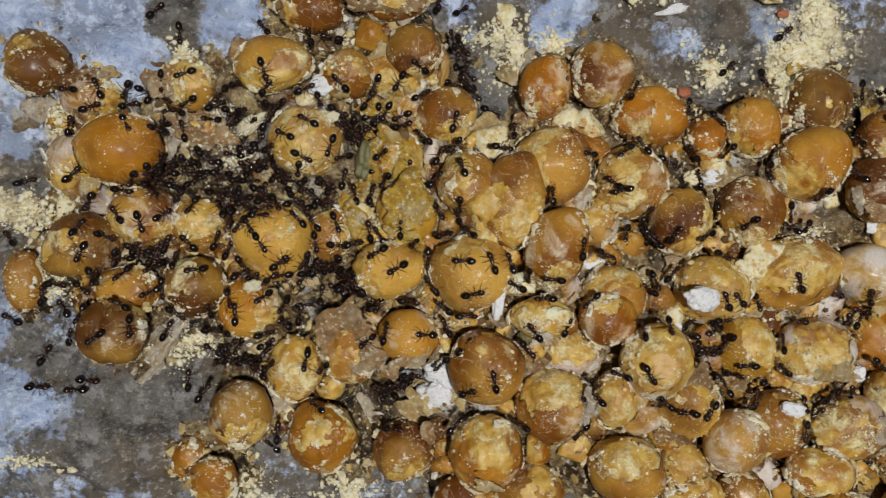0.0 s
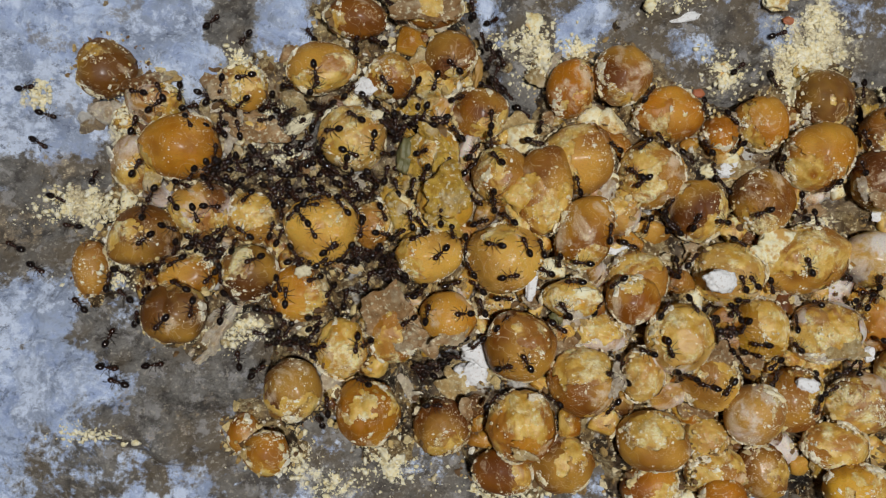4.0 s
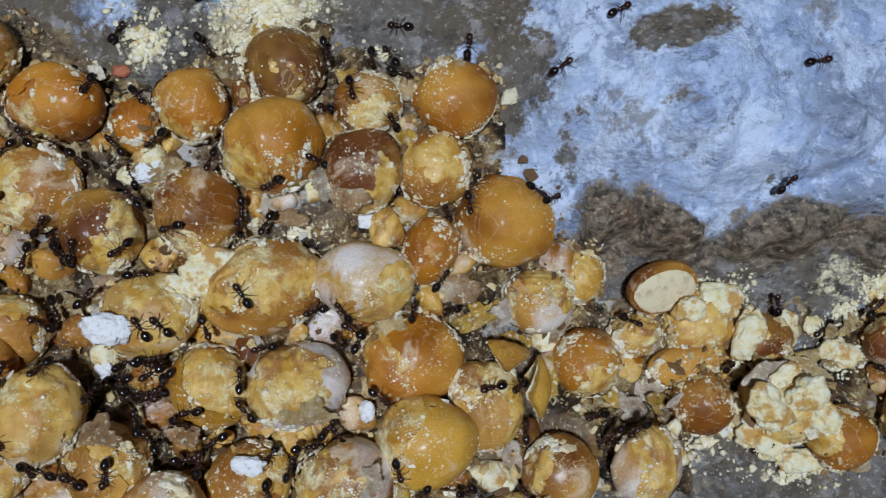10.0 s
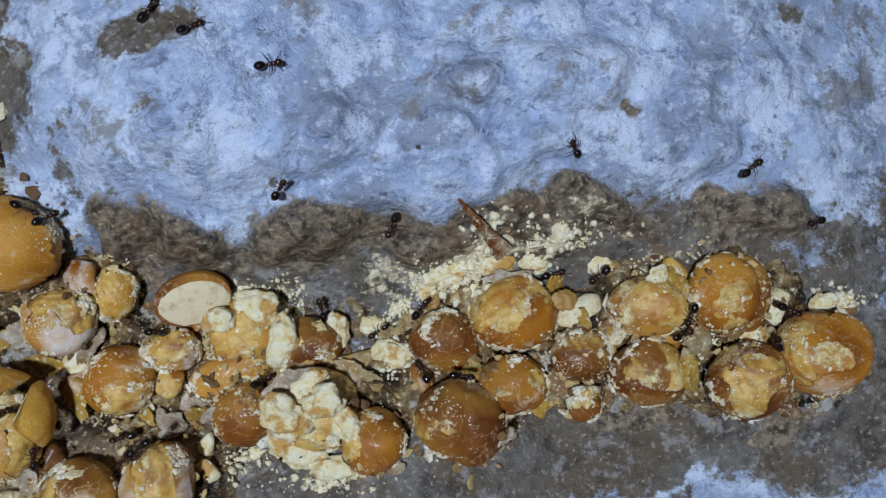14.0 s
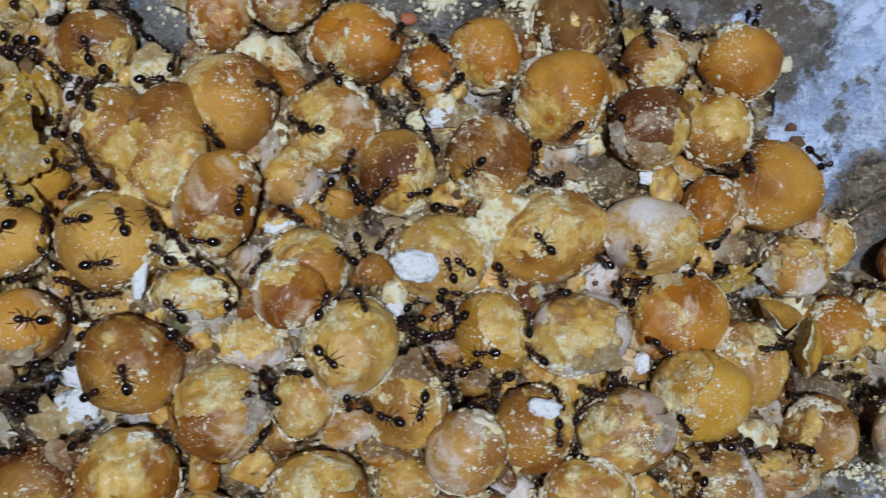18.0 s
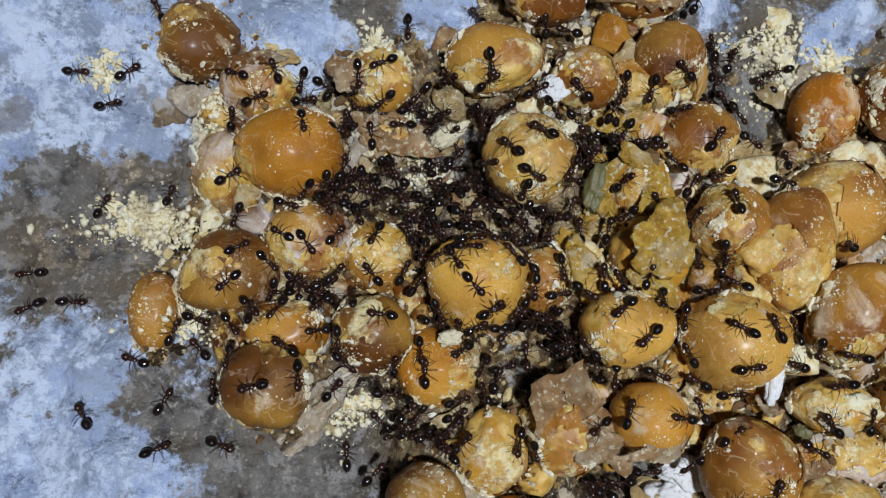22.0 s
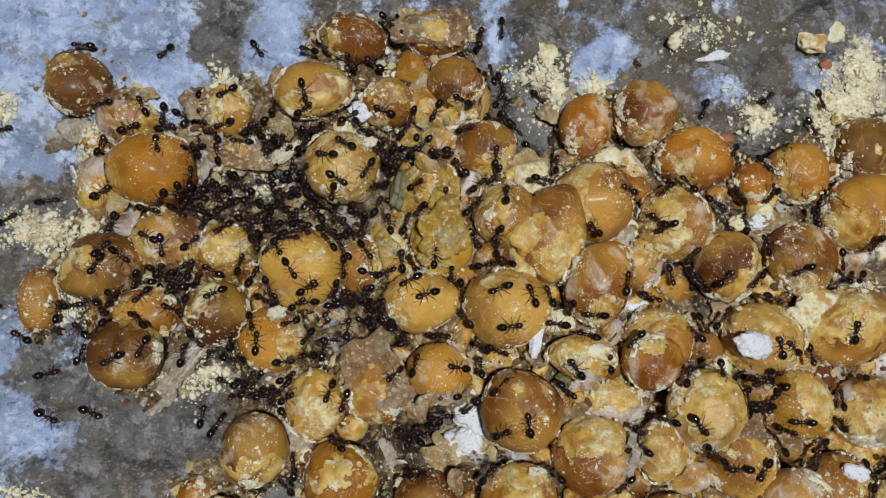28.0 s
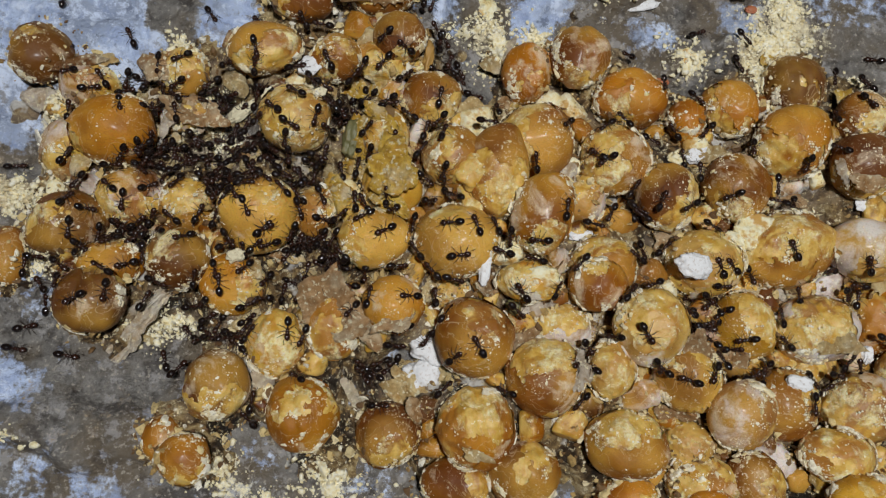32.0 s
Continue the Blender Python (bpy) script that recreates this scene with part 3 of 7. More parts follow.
def slab_height(x, y):
    x, y = np.asarray(x, float), np.asarray(y, float)
    flat = np.stack([x, y], -1).reshape(-1, 2)
    h = 0.9 * waves(flat, 3, 0.13, 2).reshape(x.shape) + 0.55 * grainy(x, y, 6.0, 4, 1)
    h = h + 0.45 * np.clip(1 - 3 * np.abs(grainy(x, y, 9.0, 3, 2)), 0, 1)
    lumps = np.abs(grainy(x + grainy(x, y, 4, 2, 5), y, 8.0, 2, 3)) * 1.7 + 0.55 * np.abs(grainy(x, y, 2.6, 3, 4))
    h = h - 0.9 + lie(x, y) + np.clip(coat("crust", x, y), 0, 1) * (0.1 + 1.1 * lumps)
    x, y = warped(x, y)
    for cx, cy, rx, ry, s in SPOTS["bump"]:
        q = ((x - cx) / rx) ** 2 + ((y - cy) / ry) ** 2
        h = h + 2.3 * s * np.clip(1.25 - q, 0, 1) ** 0.8
    return h


def slab():
    xs = np.concatenate([[-4000, -900, -300], np.arange(-110, 200.1, 0.6), [400, 1000, 4000]])
    ys = np.concatenate([[-4000, -900, -300], np.arange(-85, 70.1, 0.6), [300, 900, 4000]])
    gx, gy = np.meshgrid(xs, ys)
    z = slab_height(gx, gy)
    n, w = len(xs), len(ys)
    verts = np.stack([gx, gy, z], -1).reshape(-1, 3) * MM
    i = np.arange(n * w).reshape(w, n)
    faces = np.stack([i[:-1, :-1], i[:-1, 1:], i[1:, 1:], i[1:, :-1]], -1).reshape(-1, 4)
    me = mesh_of("ground", verts, faces)
    for kind, base in (("crust", 0.22), ("soil", 0.0), ("dust", 0.0)):
        layer = me.attributes.new(kind, "FLOAT", "POINT")
        layer.data.foreach_set("value", np.clip(base + coat(kind, gx, gy), 0, 1.2).ravel())
    ob = part("ground", me, STONE)
    tagged(ob, "rough grey stone slab with bluish white lime crust", "ground", kind="structure")


slab()

# ---- the peas ----
TINT = {
    "amber": (0.450, 0.176, 0.005), "orange": (0.470, 0.172, 0.004), "brown": (0.255, 0.088, 0.005), "umber": (0.170, 0.062, 0.005), "dark": (0.165, 0.056, 0.009),
    "tan": (0.440, 0.190, 0.022), "peach": (0.690, 0.390, 0.065), "cream": (0.620, 0.390, 0.095), "yellow": (0.640, 0.345, 0.025), "silver": (0.360, 0.165, 0.040),
}
PAPER = {"silver": (0.80, 0.73, 0.62), "cream": (0.76, 0.60, 0.30), "tan": (0.56, 0.37, 0.19), "brown": (0.28, 0.13, 0.04), "yellow": (0.80, 0.54, 0.09)}
WORDS = {
    "amber": "amber", "orange": "orange-brown", "brown": "brown", "umber": "umber brown", "dark": "dark reddish brown", "tan": "tan",
    "peach": "peach-coloured", "cream": "cream", "yellow": "yellow", "silver": "pale silvery",
}


CROWDS = (
    (-25.5, 0.8, 8.3, 3.8),
    (-33.7, -10.3, 4.1, 1.5),
    (-5.6, 6.9, 4.2, 2.0),
    (-13.0, -13.6, 6.2, 3.1),
    (-31.4, 9.0, 4.2, 2.8),
    (-16.3, -2.6, 4.2, 3.5),
)  # where the ants stand thickest: x, y and half sizes in mm
HEAP = []  # x, y, z, a, b, c, turn of every pea, in mm


def pea(x, y, z, a, b, turn, tint, bare=0.3, side=-90, groove=0.0, seed=0):
    """A soaked chickpea. a, b: half its width and depth in mm; bare: how much of the skin is gone, and on which side."""
    bare = min(0.93, bare * 1.25 + 0.02) if bare > 0.07 else bare
    rng = np.random.RandomState(seed + 11)
    c = min(a, b) * 0.92
    HEAP.append((x, y, z, a, b, c, radians(turn)))
    d = BALL
    r = 1 + 0.085 * waves(d, seed, 2.1, 3)
    # the pointed beak of a chickpea, on the side away from its torn skin
    beak = np.array((math.cos(seed * 2.4), math.sin(seed * 2.4), 0.25))
    r += (0.05 + 0.09 * (seed % 3 == 0)) * np.exp(-((1 - d @ (beak / np.linalg.norm(beak))) / 0.13))
    r -= groove * np.exp(-((d[:, 0] + 0.06 * np.sin(3 * d[:, 1])) / 0.13) ** 2) * (0.35 + 0.65 * np.clip(d[:, 2] + d[:, 1] * 0.5 + 0.4, 0, 1))
    shape = d * r[:, None] * (a, b, c)
    way = radians(side - turn)
    gone = 0.75 * waves(d, seed + 500, 2.4, 5) + 0.75 * (d[:, 0] * math.cos(way) + d[:, 1] * math.sin(way)) + 0.15 * d[:, 2]
    top = d[:, 2] > -0.3
    level = np.quantile(gone[top], 1 - bare) if bare > 0 else 9.0
    rough = 1 - 0.05 * np.clip(gone - level, 0, 1) + 0.03 * waves(d, seed + 40, 12, 3) * (gone > level)
    root = new("chickpea")
    root.matrix_world = pose(x * MM, y * MM, z * MM, rng.uniform(-8, 8), rng.uniform(-8, 8), turn)
    state = "with whole glossy skin" if bare < 0.12 else "with flaking torn skin" if bare < 0.45 else "gnawed down to crumbly pale meal"
    tagged(root, f"{WORDS[tint]} soaked chickpea {state}", "chickpea", "chickpeas heaped on the slab")
    kernel = part("kernel", mesh_of("kernel", shape * rough[:, None] * 0.985 * MM, BALL_F), KERNEL, root)
    k = rng.uniform(0.85, 1.12)
    kernel.color = (*[0.75 * k * q + 0.25 * w for q, w in zip(TINT[tint], (0.66, 0.38, 0.11))], 1)
    keep = (gone < level)[BALL_F].all(1)
    faces = BALL_F[keep]
    tag = np.arange(len(d))
    while len(faces):
        low = tag[faces].min(1)
        old = tag.copy()
        for k3 in range(3):
            np.minimum.at(tag, faces[:, k3], low)
        tag = tag[tag]
        if (old == tag).all():
            break
    patches = sorted(set(tag[faces[:, 0]].tolist()), key=lambda q: -int((tag[faces[:, 0]] == q).sum())) if len(faces) else []
    for q in patches[:4]:
        own = faces[tag[faces[:, 0]] == q]
        if len(own) < 60:
            break
        used = np.unique(own)
        back = np.full(len(d), -1)
        back[used] = np.arange(len(used))
        curl = np.clip(1 - (level - gone[used]) / 0.16, 0, 1) * (0.10 + 0.16 * waves(d[used], seed + 9, 6, 2))
        v = shape[used] * (1.0 + 0.012 + curl[:, None] * 0.25)
        ob = part("skin", mesh_of("skin", v * MM, back[own]), FILM if tint in ("silver", "cream") else SKIN, root)
        ob.color = (*[min(0.9, w * k) for w in TINT[tint]], 1)
    # meal stuck to it in flat specks, thickest along the torn edge
    n = int(280 + 380 * bare)
    clump = np.clip(0.15 + waves(d, seed + 77, 5.0, 4), 0.01, 1) ** 2.5
    foot = np.exp(-(((d[:, 2] - 0.22 - 0.25 * waves(d, seed + 78, 3.0, 2)) / 0.24) ** 2))
    weight = np.where(d[:, 2] > -0.25, clump * (0.16 + 0.9 * foot + 1.6 * np.exp(-(((gone - level) / 0.10) ** 2))), 0)
    pick = rng.choice(len(d), n, p=weight / weight.sum())
    size = np.clip(rng.gamma(1.2, 0.062, n) * (0.6 + 1.1 * foot[pick]) + 0.025, 0, 0.55)
    flat = SEED_V[None] * (size[:, None, None] * rng.uniform(0.6, 1.5, (n, 1, 3))) * (1 + 0.3 * rng.normal(size=(n, len(SEED_V), 1)))
    out = d[pick][:, None]
    flat = flat - 0.55 * (flat * out).sum(-1, keepdims=True) * out
    v = (shape[pick][:, None] * 1.012 + flat).reshape(-1, 3)
    f = (SEED_F[None] + (np.arange(n) * len(SEED_V))[:, None, None]).reshape(-1, 3)
    tagged(part("meal", mesh_of("meal", v * MM, f, False), MEAL, root, "pale specks of meal"), kind="stuff")
    return root


pea(-47.2, 14.2, -0.2, 4.06, 3.91, 0, "umber", 0.12, 180, 0.00, 1)
pea(-41.0, 10.3, -1.0, 3.87, 3.39, 0, "silver", 0.35, 0, 0.00, 2)
pea(-37.1, 3.2, 0.9, 5.32, 4.58, -5, "amber", 0.05, 180, 0.00, 3)
pea(-44.1, 1.3, -1.0, 3.15, 4.09, 0, "silver", 0.30, -60, 0.00, 4)
pea(-12.9, 21.0, 1.9, 4.06, 3.00, 0, "brown", 0.15, 180, 0.00, 5)
pea(-17.4, 13.8, 2.7, 5.19, 3.43, 8, "tan", 0.35, -40, 0.00, 6)
pea(-8.2, 12.8, 2.1, 3.25, 3.12, 0, "brown", 0.30, -120, 0.00, 7)
pea(0.0, 15.9, 1.7, 3.32, 3.43, 0, "brown", 0.08, -90, 0.00, 8)
pea(-2.2, 13.1, 0.6, 3.82, 2.91, 0, "tan", 0.40, -90, 0.00, 9)
pea(4.2, 8.2, -0.6, 3.82, 3.75, 0, "brown", 0.25, -80, 0.00, 10)
pea(-13.3, 4.5, 3.2, 4.69, 4.43, 0, "cream", 0.60, 90, 0.00, 11)
pea(-42.3, -8.7, 1.2, 4.74, 4.37, 0, "umber", 0.15, 150, 0.06, 12)
pea(-34.9, -5.1, -0.2, 4.65, 4.16, 0, "silver", 0.35, 200, 0.00, 13)
pea(-27.6, -6.2, -0.2, 3.72, 3.65, 0, "tan", 0.30, 60, 0.00, 14)
pea(-17.7, -7.9, 2.8, 4.77, 4.77, 0, "peach", 0.15, 90, 0.00, 15)
pea(-48.9, -13.1, 2.6, 2.20, 3.83, 0, "brown", 0.00, 0, 0.00, 16)
pea(-35.7, -14.1, 3.1, 4.08, 2.84, 0, "amber", 0.10, 90, 0.00, 17)
pea(-36.9, -18.8, 6.1, 4.31, 4.01, 0, "umber", 0.10, 60, 0.08, 18)
pea(-27.5, -13.6, 3.7, 3.98, 3.84, 0, "umber", 0.25, 150, 0.00, 19)
pea(-20.8, -16.7, 2.0, 4.09, 4.02, 0, "amber", 0.20, 0, 0.00, 20)
pea(-3.2, -11.4, 5.0, 4.42, 3.74, 0, "peach", 0.20, 170, 0.00, 21)
pea(7.1, -11.6, 5.0, 5.03, 4.67, 0, "peach", 0.12, 90, 0.00, 22)
pea(6.9, -0.6, 3.1, 3.96, 3.96, 0, "tan", 0.35, 200, 0.00, 23)
pea(12.5, -2.9, 4.1, 4.11, 5.90, 0, "tan", 0.35, -90, 0.00, 24)
pea(17.6, 1.9, 1.3, 5.19, 4.90, 0, "tan", 0.30, 150, 0.00, 25)
pea(17.6, -8.6, 6.4, 3.78, 5.07, -20, "amber", 0.18, -80, 0.00, 26)
pea(17.3, 11.6, -0.4, 3.45, 3.75, -25, "orange", 0.06, -90, 0.00, 27)
pea(23.9, 13.3, 1.4, 4.11, 4.21, 0, "brown", 0.20, -90, 0.07, 28)
pea(30.8, 7.9, -0.2, 5.13, 4.25, -5, "orange", 0.12, -80, 0.00, 29)
pea(44.7, 6.9, -0.4, 3.66, 4.03, 0, "orange", 0.22, -100, 0.00, 30)
pea(38.5, 5.4, -0.7, 2.58, 2.96, 0, "orange", 0.05, 0, 0.00, 31)
pea(54.1, 10.3, -1.8, 4.36, 4.21, 0, "dark", 0.08, -90, 0.04, 32)
pea(52.5, 2.0, 0.1, 4.97, 4.97, 0, "amber", 0.35, 200, 0.00, 33)
pea(28.0, -0.5, 0.6, 4.50, 4.69, 0, "tan", 0.40, 120, 0.00, 34)
pea(34.8, -5.5, 1.3, 3.97, 4.57, 0, "brown", 0.25, -90, 0.05, 35)
pea(44.2, -4.3, 0.6, 4.26, 4.48, 0, "brown", 0.15, -90, 0.00, 36)
pea(24.0, -5.6, 0.2, 3.38, 3.57, 0, "silver", 0.35, 120, 0.00, 37)
pea(15.4, -17.0, 7.8, 3.68, 2.74, 0, "yellow", 0.60, 90, 0.00, 38)
pea(24.2, -17.3, 6.6, 3.52, 3.34, 0, "orange", 0.08, 90, 0.00, 39)
pea(25.3, -14.8, 3.4, 4.36, 4.01, 0, "tan", 0.30, 90, 0.00, 40)
pea(38.7, -14.2, 1.7, 5.28, 4.33, 0, "cream", 0.60, 100, 0.00, 41)
pea(49.9, -12.4, 0.0, 6.02, 5.25, 0, "tan", 0.45, 100, 0.00, 42)
pea(44.4, -22.3, 0.7, 4.17, 4.33, 0, "yellow", 0.40, 0, 0.00, 43)
pea(53.2, -22.8, 1.5, 4.98, 4.29, 10, "silver", 0.30, 170, 0.10, 44)
pea(-0.6, -19.4, 6.4, 3.55, 3.41, 0, "orange", 0.08, -90, 0.00, 45)
pea(-8.0, -21.4, 3.7, 3.78, 4.50, 15, "tan", 0.40, 90, 0.00, 46)
pea(-15.0, -23.8, 4.0, 3.41, 4.30, -15, "yellow", 0.55, 80, 0.00, 47)
pea(9.3, -23.7, 6.3, 4.65, 4.50, 0, "brown", 0.10, 90, 0.00, 48)
pea(20.1, -22.4, 4.2, 3.78, 3.06, 0, "silver", 0.50, 90, 0.00, 49)
pea(17.5, -28.2, 6.7, 4.61, 4.54, 0, "brown", 0.35, 60, 0.00, 50)
pea(30.0, -22.3, 7.9, 4.17, 4.58, -10, "cream", 0.45, 90, 0.00, 51)
pea(34.9, -28.4, 5.3, 4.37, 4.37, 0, "peach", 0.35, 0, 0.00, 52)
pea(25.4, -27.5, 7.1, 3.01, 3.55, 0, "cream", 0.50, 180, 0.00, 53)
pea(-21.1, -28.9, 7.7, 3.84, 4.11, 0, "dark", 0.30, -90, 0.00, 54)
pea(-11.6, -32.4, 6.0, 4.46, 4.39, 0, "amber", 0.12, 30, 0.07, 55)
pea(-1.5, -35.1, 3.0, 4.08, 4.01, 0, "brown", 0.12, -90, 0.00, 56)
pea(-24.8, -37.1, 7.5, 3.10, 2.69, 0, "amber", 0.05, 0, 0.00, 57)
pea(-28.2, -35.2, 5.3, 2.11, 2.64, 0, "amber", 0.10, 0, 0.00, 58)
pea(9.0, -33.9, 7.6, 4.55, 4.90, 0, "amber", 0.50, 80, 0.10, 59)
pea(26.3, -35.9, 8.4, 4.65, 3.94, 0, "brown", 0.30, 100, 0.00, 60)
pea(34.9, -37.0, 4.8, 3.09, 3.09, 0, "cream", 0.50, 120, 0.00, 61)
pea(40.9, -33.2, 7.1, 4.10, 3.99, -20, "silver", 0.30, -30, 0.00, 62)
pea(47.8, -32.3, 2.7, 4.17, 4.54, 0, "brown", 0.20, 0, 0.00, 63)
pea(6.8, -40.8, 6.4, 4.19, 2.99, -11, "brown", 0.08, 0, 0.06, 64)
pea(14.5, -39.6, 6.8, 4.00, 3.82, -1, "brown", 0.10, 0, 0.05, 65)
pea(26.9, -43.3, 6.0, 4.13, 3.40, -1, "orange", 0.15, 0, 0.00, 66)
pea(36.1, -43.7, 8.2, 2.89, 2.71, -1, "orange", 0.05, 0, 0.00, 67)
pea(35.8, -41.2, 5.8, 4.07, 3.52, -1, "tan", 0.35, 90, 0.00, 68)
pea(42.5, -41.4, 5.8, 3.41, 3.89, -1, "brown", 0.20, 0, 0.00, 69)
pea(55.0, -43.6, 7.1, 4.49, 3.68, -1, "yellow", 0.35, 60, 0.05, 70)
pea(64.9, -43.7, 5.6, 4.02, 4.25, -1, "brown", 0.25, 90, 0.00, 71)
pea(53.5, -38.4, 4.6, 4.51, 3.46, -1, "tan", 0.50, 90, 0.00, 72)
pea(67.4, -39.3, 2.8, 4.72, 3.35, -11, "silver", 0.30, 180, 0.00, 73)
pea(57.7, -32.9, 2.9, 5.17, 4.39, -1, "silver", 0.40, 180, 0.00, 74)
pea(65.8, -29.4, 1.6, 5.28, 4.80, -1, "yellow", 0.35, 180, 0.00, 75)
pea(64.8, -21.6, -2.3, 5.56, 4.96, -1, "amber", 0.20, 180, 0.00, 76)
pea(62.7, 5.4, -0.3, 3.52, 3.43, -1, "brown", 0.25, -90, 0.00, 77)
pea(71.8, 5.9, -0.3, 4.66, 3.86, -1, "orange", 0.12, 150, 0.00, 78)
pea(61.6, -1.3, 0.6, 4.22, 4.45, -1, "dark", 0.15, -90, 0.00, 79)
pea(69.0, -1.4, -0.6, 3.87, 4.04, -1, "tan", 0.40, 90, 0.00, 80)
pea(76.0, -7.6, -2.5, 5.04, 5.04, -6, "amber", 0.10, 30, 0.00, 81)
pea(61.4, -12.7, 1.0, 5.30, 4.12, -16, "cream", 0.35, -30, 0.00, 82)
pea(67.9, -9.9, 0.1, 2.99, 3.59, -36, "amber", 0.20, 0, 0.00, 83)
pea(79.4, -16.4, -4.1, 3.83, 3.68, -6, "silver", 0.45, 90, 0.00, 84)
pea(85.0, -14.5, -5.7, 2.30, 3.11, -26, "yellow", 0.70, 60, 0.00, 85)
pea(90.3, -21.4, -5.1, 3.10, 2.45, -6, "silver", 0.50, 90, 0.00, 86)
pea(97.7, -21.0, -6.6, 4.33, 4.17, -6, "peach", 0.50, 120, 0.00, 87)
pea(96.2, -25.2, -5.3, 4.60, 2.30, 9, "tan", 0.30, 0, 0.00, 88)
pea(84.4, -24.3, -4.6, 3.61, 4.07, -6, "amber", 0.25, -90, 0.00, 89)
pea(72.8, -27.1, -1.4, 3.99, 4.92, -1, "silver", 0.50, 60, 0.12, 90)
pea(79.8, -35.1, -0.5, 4.11, 4.11, -6, "brown", 0.25, 170, 0.00, 92)
pea(88.7, -34.3, 1.6, 3.42, 4.90, -21, "silver", 0.35, 60, 0.06, 93)
pea(97.1, -29.4, -4.1, 3.61, 3.61, -6, "brown", 0.15, 90, 0.00, 94)
pea(105.1, -23.2, -5.2, 3.29, 3.03, -6, "brown", 0.25, 180, 0.00, 95)
pea(105.3, -29.9, -2.7, 4.77, 4.44, -6, "cream", 0.80, 120, 0.00, 96)
pea(110.8, -33.6, -0.6, 3.47, 3.41, -6, "amber", 0.15, 180, 0.00, 97)
pea(120.2, -24.7, -4.1, 3.80, 3.50, -6, "brown", 0.08, 90, 0.00, 98)
pea(120.5, -33.0, -0.2, 4.90, 4.30, -16, "brown", 0.10, 180, 0.05, 99)
pea(126.6, -30.1, -1.9, 3.65, 3.33, -6, "amber", 0.10, 0, 0.00, 100)
pea(128.2, -22.8, -3.5, 4.90, 4.10, -8, "amber", 0.35, 100, 0.00, 101)
pea(142.0, -23.4, -1.0, 3.97, 3.52, -8, "tan", 0.55, 100, 0.00, 102)
pea(150.2, -23.6, -0.3, 4.20, 4.30, -18, "amber", 0.15, -90, 0.00, 103)
pea(153.2, -23.8, -1.1, 2.64, 3.87, -8, "brown", 0.10, -90, 0.00, 104)
pea(159.4, -30.9, 1.5, 4.80, 4.50, -8, "amber", 0.25, 160, 0.00, 105)
pea(151.4, -32.6, 1.3, 4.30, 4.10, -8, "brown", 0.25, 150, 0.00, 106)
pea(134.3, -28.0, -1.5, 3.22, 3.07, -8, "brown", 0.30, 90, 0.00, 107)
pea(141.1, -30.7, -0.5, 4.58, 3.67, -8, "brown", 0.30, 0, 0.00, 108)
pea(134.1, -33.0, -1.3, 1.84, 2.00, -8, "tan", 0.30, 90, 0.00, 109)
pea(66.5, -37.7, 2.2, 4.46, 2.96, -2, "silver", 0.35, 150, 0.00, 110)
pea(74.6, -39.0, 0.4, 3.97, 2.76, -2, "silver", 0.50, 120, 0.00, 111)
pea(-2.4, 23.0, -0.6, 4.40, 3.12, 2, "tan", 0.50, 90, 0.00, 112)
pea(-1.0, -4.3, 2.7, 3.90, 3.90, 3, "yellow", 0.45, 120, 0.00, 113)
pea(-1.6, 2.7, 1.3, 2.84, 3.13, 3, "yellow", 0.50, 90, 0.00, 114)
pea(-11.0, -7.2, 0.7, 3.15, 3.43, 3, "tan", 0.45, 90, 0.00, 115)
pea(6.6, -17.9, 1.9, 2.61, 2.32, 3, "cream", 0.50, 90, 0.00, 116)
pea(-28.6, 12.1, -0.4, 3.64, 3.20, 0, "tan", 0.50, 90, 0.00, 117)
pea(-28.2, 6.3, -1.3, 3.69, 2.36, 0, "cream", 0.50, 90, 0.00, 118)


def nearness(x, y):
    """How closely the peas lie about a place, and the mean height of their middles there."""
    near, level = np.full_like(x, 1e-6, dtype=float), np.zeros_like(x, dtype=float)
    for px, py, pz, a, b, c, turn in HEAP:
        w = np.exp(-((x - px) ** 2 + (y - py) ** 2) / (1.05 * (a + b)) ** 2 * 2.0)
        near, level = near + w, level + w * (pz - 0.1 * c)
    return near, level / near


def bed_height(x, y):
    """Top of the chaff between the peas, and how thickly it lies."""
    flat = np.stack([x, y], -1).reshape(-1, 2)
    near, level = nearness(x, y)
    near = near + 0.34 * waves(flat, 77, 0.5, 4).reshape(x.shape)
    ground = slab_height(x, y)
    deep = np.clip((near - 0.35) / 0.75, 0, 1)
    z = ground - 1.0 + deep * np.clip(level - 1.3 - ground + 1.0, 0.8, 5.0) + 0.8 * grainy(x, y, 4.0, 4, 9) + 0.35 * np.abs(grainy(x, y, 1.3, 2, 11))
    return z, near


